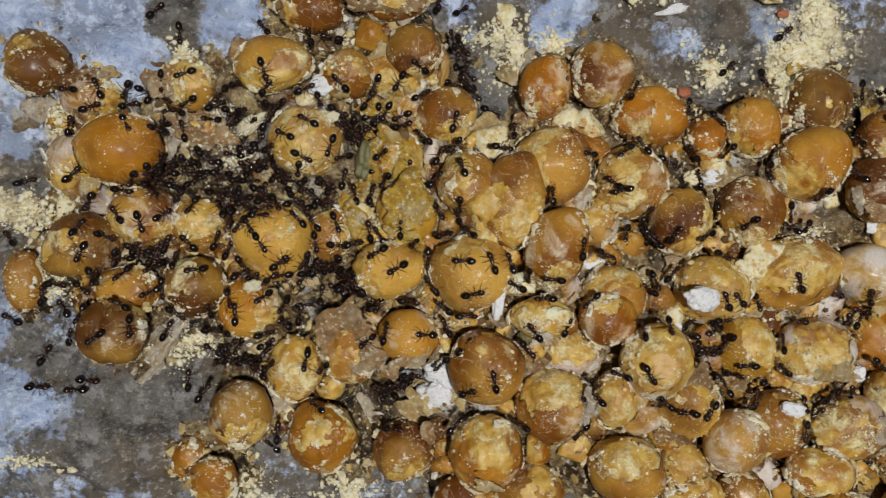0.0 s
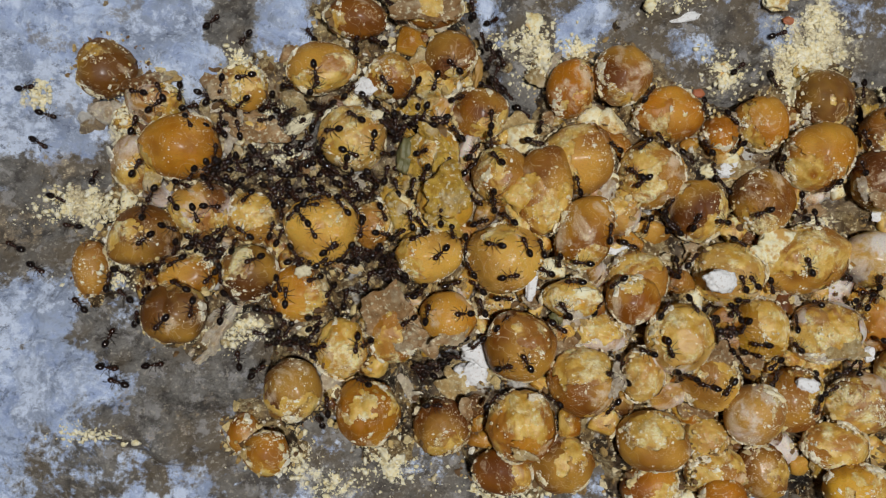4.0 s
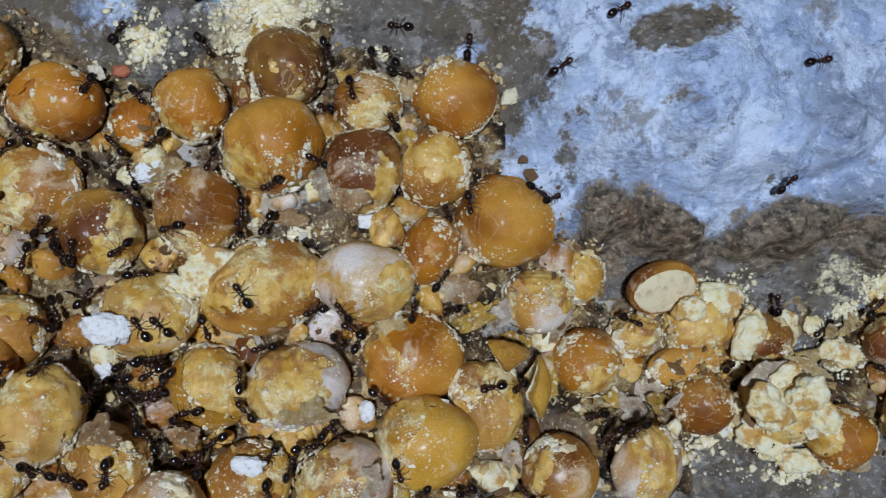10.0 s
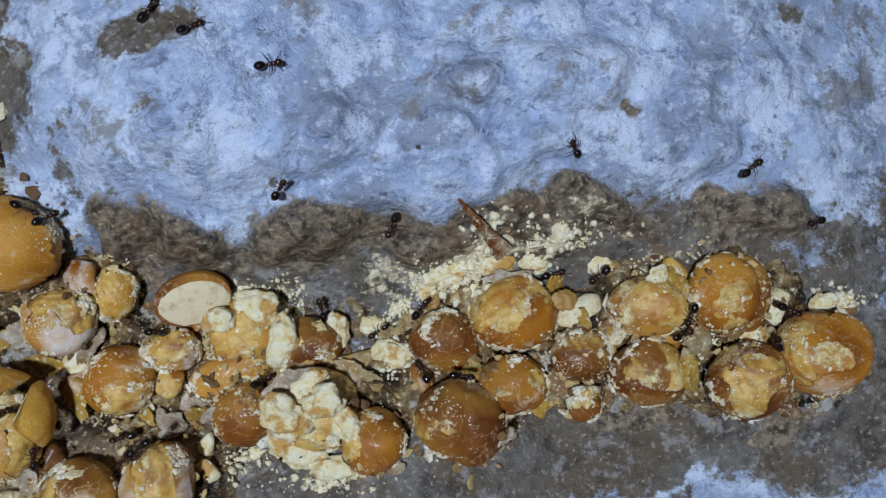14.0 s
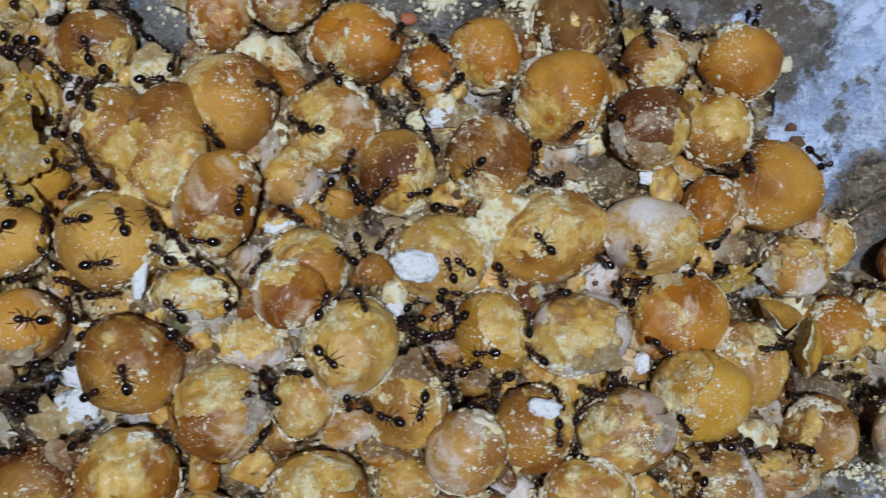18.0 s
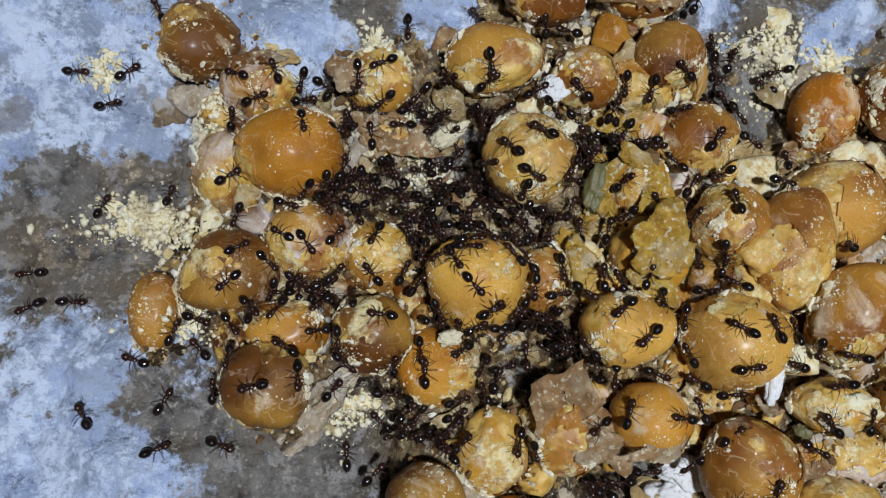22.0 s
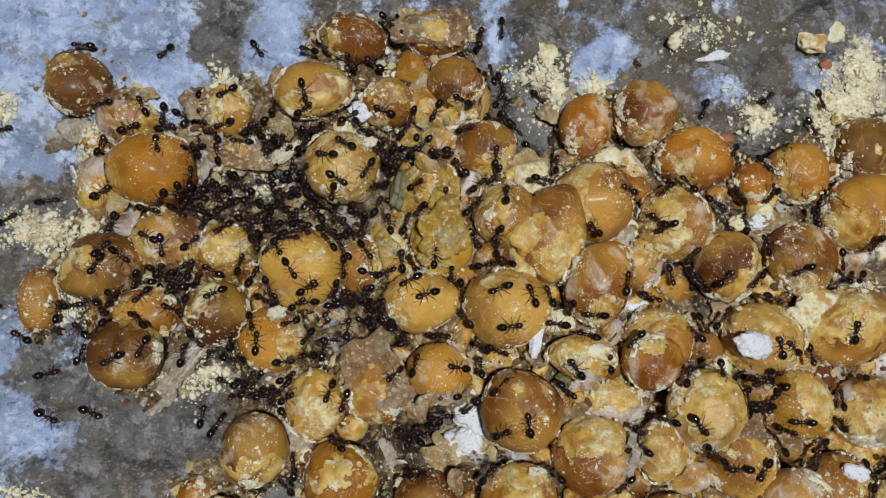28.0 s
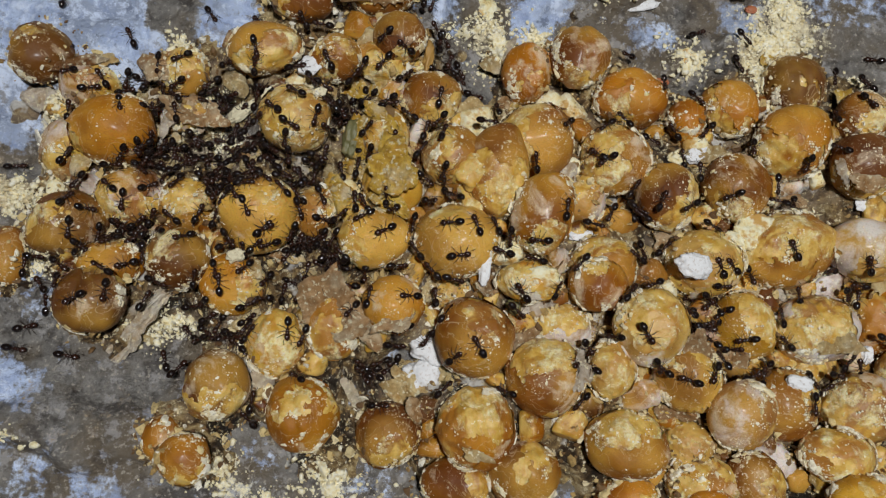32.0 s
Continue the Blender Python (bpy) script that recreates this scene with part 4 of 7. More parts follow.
def gaps(count):
    """Places and radii of the broken pieces that fill the hollows between the peas, widest first."""
    gx, gy = np.meshgrid(np.arange(-60, 165, 0.6), np.arange(-56, 38, 0.6))
    z, near = bed_height(gx, gy)
    free = np.where(near > 1.3, 6.0, 0.0)
    for px, py, pz, a, b, c, turn in HEAP:
        u, v = gx - px, gy - py
        q = np.sqrt(((u * math.cos(turn) + v * math.sin(turn)) / a) ** 2 + ((-u * math.sin(turn) + v * math.cos(turn)) / b) ** 2)
        free = np.minimum(free, (q - 1) * (a + b) / 2)
    for cx, cy, rx, ry in CROWDS:
        free = np.where(((gx - cx) / rx) ** 2 + ((gy - cy) / ry) ** 2 < 0.8, 0.0, free)
    out = []
    while len(out) < count:
        k = np.unravel_index(np.argmax(free), free.shape)
        if free[k] < 0.45:
            break
        x, y, r = gx[k], gy[k], min(free[k] * 1.05 + 0.2, 1.9)
        out.append((x, y, float(z[k]), r))
        free = np.minimum(free, np.hypot(gx - x, gy - y) - r * 0.95)
    return out


GAPS = gaps(120)


def relief():
    """Height of the heap and the slab on a half-millimetre grid."""
    gx, gy = np.meshgrid(np.arange(-120, 210, 0.5), np.arange(-95, 80, 0.5))
    h = slab_height(gx, gy)
    z, near = bed_height(gx, gy)
    h = np.where(near > 0.3, np.maximum(h, z), h)
    for px, py, pz, a, b, c, turn in HEAP:
        u, v = gx - px, gy - py
        q = 1 - ((u * math.cos(turn) + v * math.sin(turn)) / a) ** 2 - ((-u * math.sin(turn) + v * math.cos(turn)) / b) ** 2
        h = np.where(q > 0, np.maximum(h, pz + c * np.sqrt(np.maximum(q, 0))), h)
    for x, y, z, r in GAPS:
        q = 1 - ((gx - x) ** 2 + (gy - y) ** 2) / (r * r)
        h = np.where(q > 0, np.maximum(h, z + 0.15 * r + 0.62 * r * np.sqrt(np.maximum(q, 0))), h)
    return h


RELIEF = relief()


def top_of(x, y):
    """Height of the heap or the slab at a place, in mm."""
    i, j = min(max((y + 95) * 2, 0), RELIEF.shape[0] - 2), min(max((x + 120) * 2, 0), RELIEF.shape[1] - 2)
    k, n = int(i), int(j)
    u, v = i - k, j - n
    low = RELIEF[k, n] * (1 - v) + RELIEF[k, n + 1] * v
    return float(low * (1 - u) + (RELIEF[k + 1, n] * (1 - v) + RELIEF[k + 1, n + 1] * v) * u)


# ---- chaff under and between the peas ----
def chaff_bed():
    xs, ys = np.arange(-62, 170, 0.45), np.arange(-58, 40, 0.45)
    gx, gy = np.meshgrid(xs, ys)
    z, near = bed_height(gx, gy)
    i = np.arange(gx.size).reshape(gx.shape)
    cell = np.stack([i[:-1, :-1], i[:-1, 1:], i[1:, 1:], i[1:, :-1]], -1).reshape(-1, 4)
    cell = cell[(near.ravel()[cell] > 0.3).all(1)]
    used = np.unique(cell)
    back = np.full(gx.size, -1)
    back[used] = np.arange(len(used))
    v = np.stack([gx, gy, z], -1).reshape(-1, 3)[used]
    ob = part("chaff_bed", mesh_of("chaff_bed", v * MM, back[cell]), BED)
    tagged(ob, "damp brown bed of chaff and meal, darkened for the shade between chickpeas", "chaff", kind="stuff")


def bed_material():
    m, nt, bsdf = material("chaff_bed")
    co = nt.nodes.new("ShaderNodeTexCoord").outputs["Object"]
    a = noise_of(nt, co, 260, 7, 0.70, 0.4)
    # brown chaff; the lowest stops also paint the shade of the gaps
    c = ramp(nt, a, (0.38, (0.012, 0.007, 0.004)), (0.46, (0.060, 0.034, 0.014)), (0.52, (0.20, 0.125, 0.050)), (0.59, (0.44, 0.32, 0.14)), (0.70, (0.76, 0.68, 0.46)))
    c = mix(nt, ramp(nt, noise_of(nt, co, 120, 4), (0.52, 0.0), (0.62, 0.6)), c, (0.36, 0.27, 0.18))
    c = mix(nt, ramp(nt, noise_of(nt, co, 1500, 5, 0.7), (0.56, 0.0), (0.63, 0.9)), c, (0.82, 0.72, 0.46))
    c = mix(nt, ramp(nt, noise_of(nt, co, 190, 4), (0.60, 0.0), (0.66, 0.8)), c, (0.80, 0.78, 0.72))
    nt.links.new(c, bsdf.inputs["Base Color"])
    bsdf.inputs["Roughness"].default_value = 0.42
    bump(nt, bsdf, noise_of(nt, co, 800, 8, 0.72), 1.0, 0.0009)
    return m


BED = bed_material()
chaff_bed()


def loose_chaff():
    """Broken bits of pea and skin that fill the hollows of the heap."""
    rng = np.random.RandomState(44)
    n, vs, fs, m = 0, [], [], len(SEED_V)
    sheet, sheet_f = SEED_V * (1, 1, 0.45), SEED_F
    while n < 9500:
        p = HEAP[rng.randint(len(HEAP))]
        ang, far = rng.uniform(0, 6.283), rng.uniform(0.8, 1.5)
        x, y = p[0] + p[3] * far * math.cos(ang), p[1] + p[4] * far * math.sin(ang)
        z = top_of(x, y)
        if z - lie(x, y) > 5.0:
            continue
        size = min(0.9, 0.07 + rng.gamma(1.1, 0.14))
        v = sheet * (size * rng.uniform(0.5, 1.5, 3)) * (1 + 0.28 * rng.normal(size=(m, 3)))
        turn = np.array(Euler((rng.uniform(-0.9, 0.9), rng.uniform(-0.9, 0.9), ang)).to_matrix())
        vs.append(v @ turn.T + (x, y, z + 0.25 * size))
        fs.append(sheet_f + n * m)
        n += 1
    ob = part("loose_chaff", mesh_of("loose_chaff", np.concatenate(vs) * MM, np.concatenate(fs), False), BITS)
    tagged(ob, "loose broken bits of chickpea and skin between the chickpeas", "chaff", kind="stuff")


def bits_material():
    m, nt, bsdf = material("loose_chaff")
    co, info = shifted(nt)
    isle = nt.nodes.new("ShaderNodeNewGeometry").outputs["Random Per Island"]
    c = ramp(nt, isle, (0.0, (0.12, 0.060, 0.022)), (0.3, (0.26, 0.15, 0.05)), (0.5, (0.52, 0.35, 0.12)), (0.8, (0.80, 0.64, 0.30)), (1.0, (0.96, 0.92, 0.78)))
    c = mix(nt, ramp(nt, noise_of(nt, co, 2200, 4), (0.3, 0.6), (0.5, 0.0)), c, (0.15, 0.08, 0.03))
    nt.links.new(c, bsdf.inputs["Base Color"])
    bsdf.inputs["Roughness"].default_value = 0.5
    bump(nt, bsdf, noise_of(nt, co, 1800, 5, 0.7), 0.7, 0.0005)
    return m


BITS = bits_material()
loose_chaff()


def grains(n, cx, cy, rx, ry, rng, big=0.2):
    """Vertices and faces of loose grains on whatever lies below."""
    r, ang = rng.uniform(0, 1, n) ** 0.6 * (1 + 0.3 * rng.normal(size=n)), rng.uniform(0, 6.283, n)
    wig = 1 + 0.35 * np.sin(3 * ang + cx) + 0.2 * np.sin(5 * ang + cy)
    x, y = cx + rx * r * np.cos(ang) * wig, cy + ry * r * np.sin(ang) * wig
    size = np.clip(rng.gamma(1.3, big * 0.55, n) + 0.04, 0, 3 * big)
    z = np.minimum([top_of(u, w) for u, w in zip(x, y)], slab_height(x, y) + 2.2) + size * 0.35 + np.clip(0.9 - r, 0, 1) * 0.5 * rng.uniform(0, 1, n)
    v = SEED_V[None] * (size[:, None, None] * rng.uniform(0.6, 1.4, (n, 1, 3)) * (1, 1, 0.7)) * (1 + 0.28 * rng.normal(size=(n, len(SEED_V), 1)))
    v = v + np.stack([x, y, z], -1)[:, None]
    f = SEED_F[None] + (np.arange(n) * len(SEED_V))[:, None, None]
    return v.reshape(-1, 3), f.reshape(-1, 3)


def meal_patch(x, y, rx, ry, seed):
    """A thin crumbly heap of meal with a ragged edge, and grains strewn about it."""
    rng = np.random.RandomState(seed + 900)
    rings, spokes = 18, 72
    ang = np.arange(spokes) / spokes * 2 * math.pi
    edge = 0.62 + 0.26 * np.sin(2 * ang + rng.uniform(0, 6)) * rng.uniform(0.2, 0.8) + 0.18 * np.sin(3 * ang + rng.uniform(0, 6)) + 0.10 * np.sin(7 * ang + rng.uniform(0, 6)) + 0.09 * rng.normal(size=spokes)
    rad = ((np.arange(1, rings + 1) / rings) ** 0.8)[:, None] * edge[None]
    flat = np.concatenate([[[x, y]], np.stack([x + rx * rad * np.cos(ang), y + ry * rad * np.sin(ang)], -1).reshape(-1, 2)])
    z = np.minimum([top_of(u, w) for u, w in flat], slab_height(flat[:, 0], flat[:, 1]) + 2.2) - 0.15 + 0.9 * grainy(flat[:, 0], flat[:, 1], 2.2, 4, seed % 7)
    z[-spokes:] -= 0.5
    faces = [(0, 1 + k, 1 + (k + 1) % spokes) for k in range(spokes)]
    for q in range(rings - 1):
        for k in range(spokes):
            u, j = 1 + q * spokes, (k + 1) % spokes
            faces.append((u + k, u + spokes + k, u + spokes + j, u + j))
    n = int(min(900, 60 + 16 * rx * ry))
    v, f = grains(n, x, y, rx * 1.15, ry * 1.15, rng, 0.16)
    v = np.concatenate([np.c_[flat, z], v])
    faces += [tuple(int(i) + len(flat) for i in tri) for tri in f]
    ob = part("meal_patch", mesh_of("meal_patch", v * MM, faces), CRUMB)
    tagged(ob, "scatter of pale yellow crumbled pea meal on the slab", "meal crumbs", kind="stuff")


meal_patch(-45.6, 7.6, 1.5, 3.5, 0)
meal_patch(-23.5, 2.3, 3.5, 1.8, 1)
meal_patch(-26.6, 5.2, 2.8, 1.0, 2)
meal_patch(-19.5, -3.5, 2.8, 1.4, 3)
meal_patch(-29.8, 11.2, 3.5, 1.7, 4)
meal_patch(-14.4, -7.8, 2.8, 1.1, 5)
meal_patch(-16.0, -15.2, 2.8, 1.4, 6)
meal_patch(-21.0, -23.2, 2.8, 1.0, 7)
meal_patch(-33.3, -9.9, 2.8, 0.8, 8)
meal_patch(-7.2, 9.5, 2.8, 1.0, 9)
meal_patch(-11.5, 6.9, 1.3, 1.0, 10)
meal_patch(-53.2, -4.8, 4.5, 2.2, 11)
meal_patch(-48.0, -4.8, 2.8, 1.7, 12)
meal_patch(-29.5, -21.7, 3.3, 2.5, 13)
meal_patch(-47.9, -34.2, 4.1, 1.2, 14)
meal_patch(-29.5, 14.8, 1.8, 2.8, 15)
meal_patch(-8.2, 17.4, 3.0, 1.9, 16)
meal_patch(-23.8, 8.8, 3.2, 1.4, 17)
meal_patch(-20.6, 15.4, 2.1, 1.8, 18)
meal_patch(11.2, 18.9, 4.3, 2.6, 19)
meal_patch(13.9, 15.0, 4.3, 2.9, 20)
meal_patch(18.9, 17.8, 2.2, 1.4, 21)
meal_patch(32.8, 25.6, 4.5, 2.6, 22)
meal_patch(40.0, 14.4, 4.0, 3.2, 23)
meal_patch(52.2, 17.5, 5.2, 3.0, 24)
meal_patch(50.0, 12.0, 1.9, 4.3, 25)
meal_patch(40.3, 0.2, 4.4, 2.3, 26)
meal_patch(54.5, 22.2, 2.9, 2.9, 27)
meal_patch(-9.2, -41.1, 4.8, 3.7, 28)
meal_patch(-21.7, -39.3, 3.5, 2.8, 29)
meal_patch(6.6, -45.3, 4.7, 1.6, 30)
meal_patch(52.0, 10.9, 2.6, 6.3, 31)
meal_patch(52.0, 17.6, 4.7, 3.2, 32)
meal_patch(64.2, 11.5, 1.7, 0.8, 33)
meal_patch(-30.2, -22.1, 3.8, 2.4, 34)
meal_patch(-17.0, -43.6, 3.1, 1.8, 35)
meal_patch(100.1, -18.0, 3.7, 2.5, 36)
meal_patch(103.5, -22.0, 2.0, 5.1, 37)
meal_patch(119.5, -18.3, 3.9, 2.1, 38)
meal_patch(114.3, -25.9, 3.2, 2.4, 39)
meal_patch(105.2, -37.5, 4.2, 1.2, 40)
meal_patch(115.5, -21.0, 1.8, 1.8, 41)
meal_patch(124.7, -17.8, 5.6, 2.7, 42)
meal_patch(134.0, -15.2, 5.1, 2.0, 43)
meal_patch(143.9, -20.3, 3.7, 1.9, 44)
meal_patch(147.6, -27.7, 2.5, 2.6, 45)
meal_patch(164.5, -26.5, 2.4, 1.8, 46)
meal_patch(125.8, -13.8, 1.7, 3.5, 47)
meal_patch(38.8, 0.9, 2.3, 1.7, 48)
meal_patch(54.4, -7.4, 3.5, 1.5, 49)
meal_patch(63.9, -5.4, 2.4, 1.8, 50)
meal_patch(-53.0, -3.9, 5.5, 2.6, 51)
meal_patch(-45.5, 6.5, 1.5, 3.8, 52)
meal_patch(-57.1, 11.1, 1.8, 2.0, 53)
meal_patch(-46.1, -13.6, 3.8, 2.4, 54)
meal_patch(-29.0, 15.2, 1.4, 2.0, 55)
meal_patch(-49.3, -5.4, 3.5, 1.5, 56)
meal_patch(86.2, -40.1, 2.4, 1.0, 57)
meal_patch(96.4, -34.4, 2.4, 1.8, 58)


# ---- loose skins, chips and splinters ----
def flake(x, y, a, b, turn, tint, lift=0.6, bend=0.5, tilt=0, seed=0, rings=7, spokes=44, name="skin_flake", label=""):
    """A torn, curled piece of skin with a ragged outline, lying on what is below it."""
    rng = np.random.RandomState(seed + 70)
    bend = (0.16 if tint == "yellow" else 0.30) * min(a, b) * rng.choice((1, 1, -0.5))
    ang = np.arange(spokes) / spokes * 2 * math.pi
    count = rng.randint(5, 8)
    face = np.arange(count) / count * 2 * math.pi + rng.uniform(-0.35, 0.35, count)
    off = rng.uniform(0.62, 1.0, count)
    lean = np.cos(ang[:, None] - face[None])
    edge = np.min(np.where(lean > 0.15, off[None] / np.maximum(lean, 0.15), 1.5), axis=1)
    edge = np.minimum(edge, 1.35)
    for q in range(2, 7):
        edge = edge * (1 + 0.30 / q * rng.normal() * np.sin(q * ang + rng.uniform(0, 6.283)))
    edge = np.clip(edge + 0.05 * rng.normal(size=spokes), 0.3, 1.5)
    rad = (np.arange(1, rings + 1) / rings)[:, None] * edge[None]
    px, py = a * rad * np.cos(ang), b * rad * np.sin(ang)
    flat = np.concatenate([[[0, 0]], np.stack([px, py], -1).reshape(-1, 2)])
    pz = bend * (1 - (flat[:, 0] / a) ** 2 * 0.8 - (flat[:, 1] / b) ** 2 * 0.4) + 0.13 * min(a, b) * waves(flat, seed + 5, 3.0 / min(a, b), 4)
    thick = 0.07
    v = np.concatenate([np.c_[flat, pz], np.c_[flat, pz - thick]])
    n, faces = len(flat), []
    for k in range(spokes):
        j = (k + 1) % spokes
        faces.append((0, 1 + k, 1 + j))
        faces.append((n, n + 1 + j, n + 1 + k))
        for q in range(rings - 1):
            u = 1 + q * spokes
            faces.append((u + k, u + spokes + k, u + spokes + j, u + j))
            faces.append((n + u + k, n + u + j, n + u + spokes + j, n + u + spokes + k))
        u = 1 + (rings - 1) * spokes
        faces.append((u + k, n + u + k, n + u + j, u + j))
    ob = part(name, mesh_of(name, v * MM, faces), HUSK)
    ob.matrix_world = pose(x * MM, y * MM, (top_of(x, y) + 0.35 * lift) * MM, tilt, rng.uniform(-12, 12), turn)
    k = rng.uniform(0.85, 1.1)
    ob.color = (*[q * k for q in PAPER[tint]], 1)
    return tagged(ob, label or f"{WORDS[tint]} torn piece of chickpea skin in the heap", "skin flake", "loose chickpea skins")


def folded_husk(x, y, z, length, width, turn):
    """A shed skin, dry and white, crumpled into lengthwise folds."""
    n, m = 60, 26
    u, v = np.meshgrid(np.linspace(-1, 1, n), np.linspace(-1, 1, m), indexing="ij")
    half = width * (0.55 + 0.45 * np.cos(1.3 * u + 0.5)) * (1 + 0.12 * grainy(u * 6, v * 0 + 2, 1.0, 3, 4))
    px = length * u + 0.35 * grainy(u * 3, v * 3, 1.0, 3, 6)
    py = half * v + 0.9 * np.sin(1.6 * u) + 0.25 * grainy(u * 5, v * 4, 1.0, 3, 7)
    pz = 1.0 * np.abs(grainy(u * 1.2, v * 3.2 + 9, 1.0, 3, 8)) + 0.5 * np.cos(v * 7 + 2 * u) * (1 - 0.4 * v * v) + 0.8 * (1 - u * u)
    top = np.stack([px, py, pz], -1)
    low = top - (0, 0, 0.09)
    i = np.arange(n * m).reshape(n, m)
    quads = np.stack([i[:-1, :-1], i[1:, :-1], i[1:, 1:], i[:-1, 1:]], -1).reshape(-1, 4)
    rim = np.concatenate([i[0], i[1:, -1], i[-1, -2::-1], i[-2:0:-1, 0]])
    side = np.stack([rim, rim + n * m, np.roll(rim, -1) + n * m, np.roll(rim, -1)], -1)
    verts = np.concatenate([top.reshape(-1, 3), low.reshape(-1, 3)])
    ob = part("skin_husk", mesh_of("skin_husk", verts * MM, np.concatenate([quads, quads[:, ::-1] + n * m, side])), HUSK)
    ob.matrix_world = pose(x * MM, y * MM, z * MM, 0, 0, turn)
    ob.color = (0.86, 0.80, 0.68, 1)
    tagged(ob, "crumpled whitish shed chickpea skin beside the heap", "skin husk", "loose chickpea skins")


def chip(x, y, a, b, turn, mat, name, label, lift=0.6, seed=0, tall=0.5):
    """A small broken lump with flat facets."""
    rng = np.random.RandomState(seed + 300)
    v, f = LUMP
    v = np.sign(v) * np.abs(v) ** 0.9 * (1 + 0.24 * waves(v, seed + 2, 2.8, 3) + 0.10 * waves(v, seed + 3, 9.0, 3))[:, None] * (a, b, min(a, b) * tall)
    v *= 1 + 0.02 * rng.normal(size=(len(v), 1))
    ob = part(name, mesh_of(name, v * MM, f), mat)
    ob.matrix_world = pose(x * MM, y * MM, (top_of(x, y) + lift) * MM, rng.uniform(-10, 10), rng.uniform(-10, 10), turn)
    return tagged(ob, label, "food chip")


PIECE = ico(3)
DARK_LEFT = -11  # left of this the pieces take the darker tints


def pea_fragment(x, y, z, r, seed):
    """A wet broken piece of kernel wedged between the peas."""
    rng = np.random.RandomState(seed + 4000)
    v, f = PIECE
    cut = rng.normal(size=(8, 3)) * (1, 1, 0.8)
    cut /= np.linalg.norm(cut, axis=1)[:, None]
    rad = 1 + 0.16 * waves(v, seed + 800, 2.6, 3) + 0.05 * waves(v, seed + 801, 9.0, 2)
    for n in cut:
        rad = np.minimum(rad, rng.uniform(0.6, 0.85) / np.maximum(v @ n, 0.3))
    v = v * rad[:, None] * (r * 1.5, r * rng.uniform(0.9, 1.3), r * 0.85)
    ob = part("pea_fragment", mesh_of("pea_fragment", v * MM, f), (KERNEL, BROKEN, FILM, SKIN, KERNEL)[rng.randint(5)])
    ob.matrix_world = pose(x * MM, y * MM, (z + 0.15 * r) * MM, rng.uniform(-15, 15), rng.uniform(-15, 15), rng.uniform(0, 360))
    word = ("tan", "amber", "amber", "brown", "umber", "tan", "peach")[rng.randint(7)] if x > DARK_LEFT else ("umber", "dark", "brown")[rng.randint(3)]
    ob.color = (*[0.85 * q for q in TINT[word]], 1)
    tagged(ob, f"{WORDS[word]} wet broken piece of chickpea in the heap", "chickpea piece", "broken chickpea pieces")


for k, (x, y, z, r) in enumerate(GAPS):
    pea_fragment(x, y, z, r, k)


def split_pea(x, y, a, b, turn):
    """Half a pea, cut face up and tipped towards the open slab."""
    root = new("split_chickpea")
    root.matrix_world = pose(x * MM, y * MM, -4.0 * MM, 22, 8, turn)
    tagged(root, "halved chickpea with a brown rim and cream cut face", "chickpea", "chickpeas heaped on the slab")
    d = BALL.copy()
    r = 1 + 0.03 * waves(d, 41, 2.5, 3)
    shell = d * r[:, None] * (a, b, b * 0.9)
    shell[:, 2] = np.minimum(shell[:, 2], b * 0.12 + 0.05 * b * d[:, 1])
    ob = part("skin", mesh_of("skin", shell * MM, BALL_F), SKIN, root)
    ob.color = (*TINT["brown"], 1)
    face = BALL * (a * 0.90, b * 0.84, 0.5) * (1 + 0.04 * waves(BALL, 5, 6, 3))[:, None] + (0.05 * a, -0.10 * b, b * 0.13)
    part("cut_face", mesh_of("cut_face", face * MM, BALL_F), FACE, root, "cream mealy cut face")


def rind(x, y, z, a, b, turn, start, end, seed):
    """A thick curved half-shell of a burst pea standing on edge: yellow outside, cream flesh inside."""
    root = new("pea_shell")
    root.matrix_world = pose(x * MM, y * MM, z * MM, 8, -6, turn)
    tagged(root, "burst chickpea shell, yellow outside with cream flesh inside", "chickpea shell", "burst chickpea shells")
    n, m = 40, 14
    th = np.radians(np.linspace(start, end, n))
    taper = np.sin(np.linspace(0.04, math.pi - 0.04, n)) ** 0.6
    up = np.linspace(-1, 1, m)
    ph = np.radians(58) * up[None] * taper[:, None]
    wob = 1 + 0.05 * grainy(th[:, None] * 3 + seed, ph * 3, 1.0, 3, seed)
    out = np.stack([a * np.cos(th)[:, None] * np.cos(ph), b * np.sin(th)[:, None] * np.cos(ph), 0.8 * a * np.sin(ph)], -1) * wob[..., None]
    thick = (0.36 * taper[:, None] * (1 - 0.45 * up[None] ** 2) + 0.07 * grainy(th[:, None] * 6, ph * 6, 1.0, 3, seed + 1))[..., None]
    i = np.arange(n * m).reshape(n, m)
    quads = np.stack([i[:-1, :-1], i[1:, :-1], i[1:, 1:], i[:-1, 1:]], -1).reshape(-1, 4)
    rim = np.concatenate([i[0], i[1:, -1], i[-1, -2::-1], i[-2:0:-1, 0]])
    def slab_of(outer, inner):
        v = np.concatenate([outer.reshape(-1, 3), inner.reshape(-1, 3)])
        side = np.stack([rim, np.roll(rim, -1), np.roll(rim, -1) + n * m, rim + n * m], -1)
        return v, np.concatenate([quads, quads[:, ::-1] + n * m, side[:, ::-1]])
    v, f = slab_of(out, out * (1 - 0.25 * thick))
    skin = part("skin", mesh_of("skin", v * MM, f), SKIN, root)
    skin.color = (0.60, 0.32, 0.03, 1)
    v, f = slab_of(out * (1 - 0.26 * thick), out * (1 - thick))
    part("flesh", mesh_of("flesh", v * MM, f), BROKEN, root, "crumbly cream flesh")


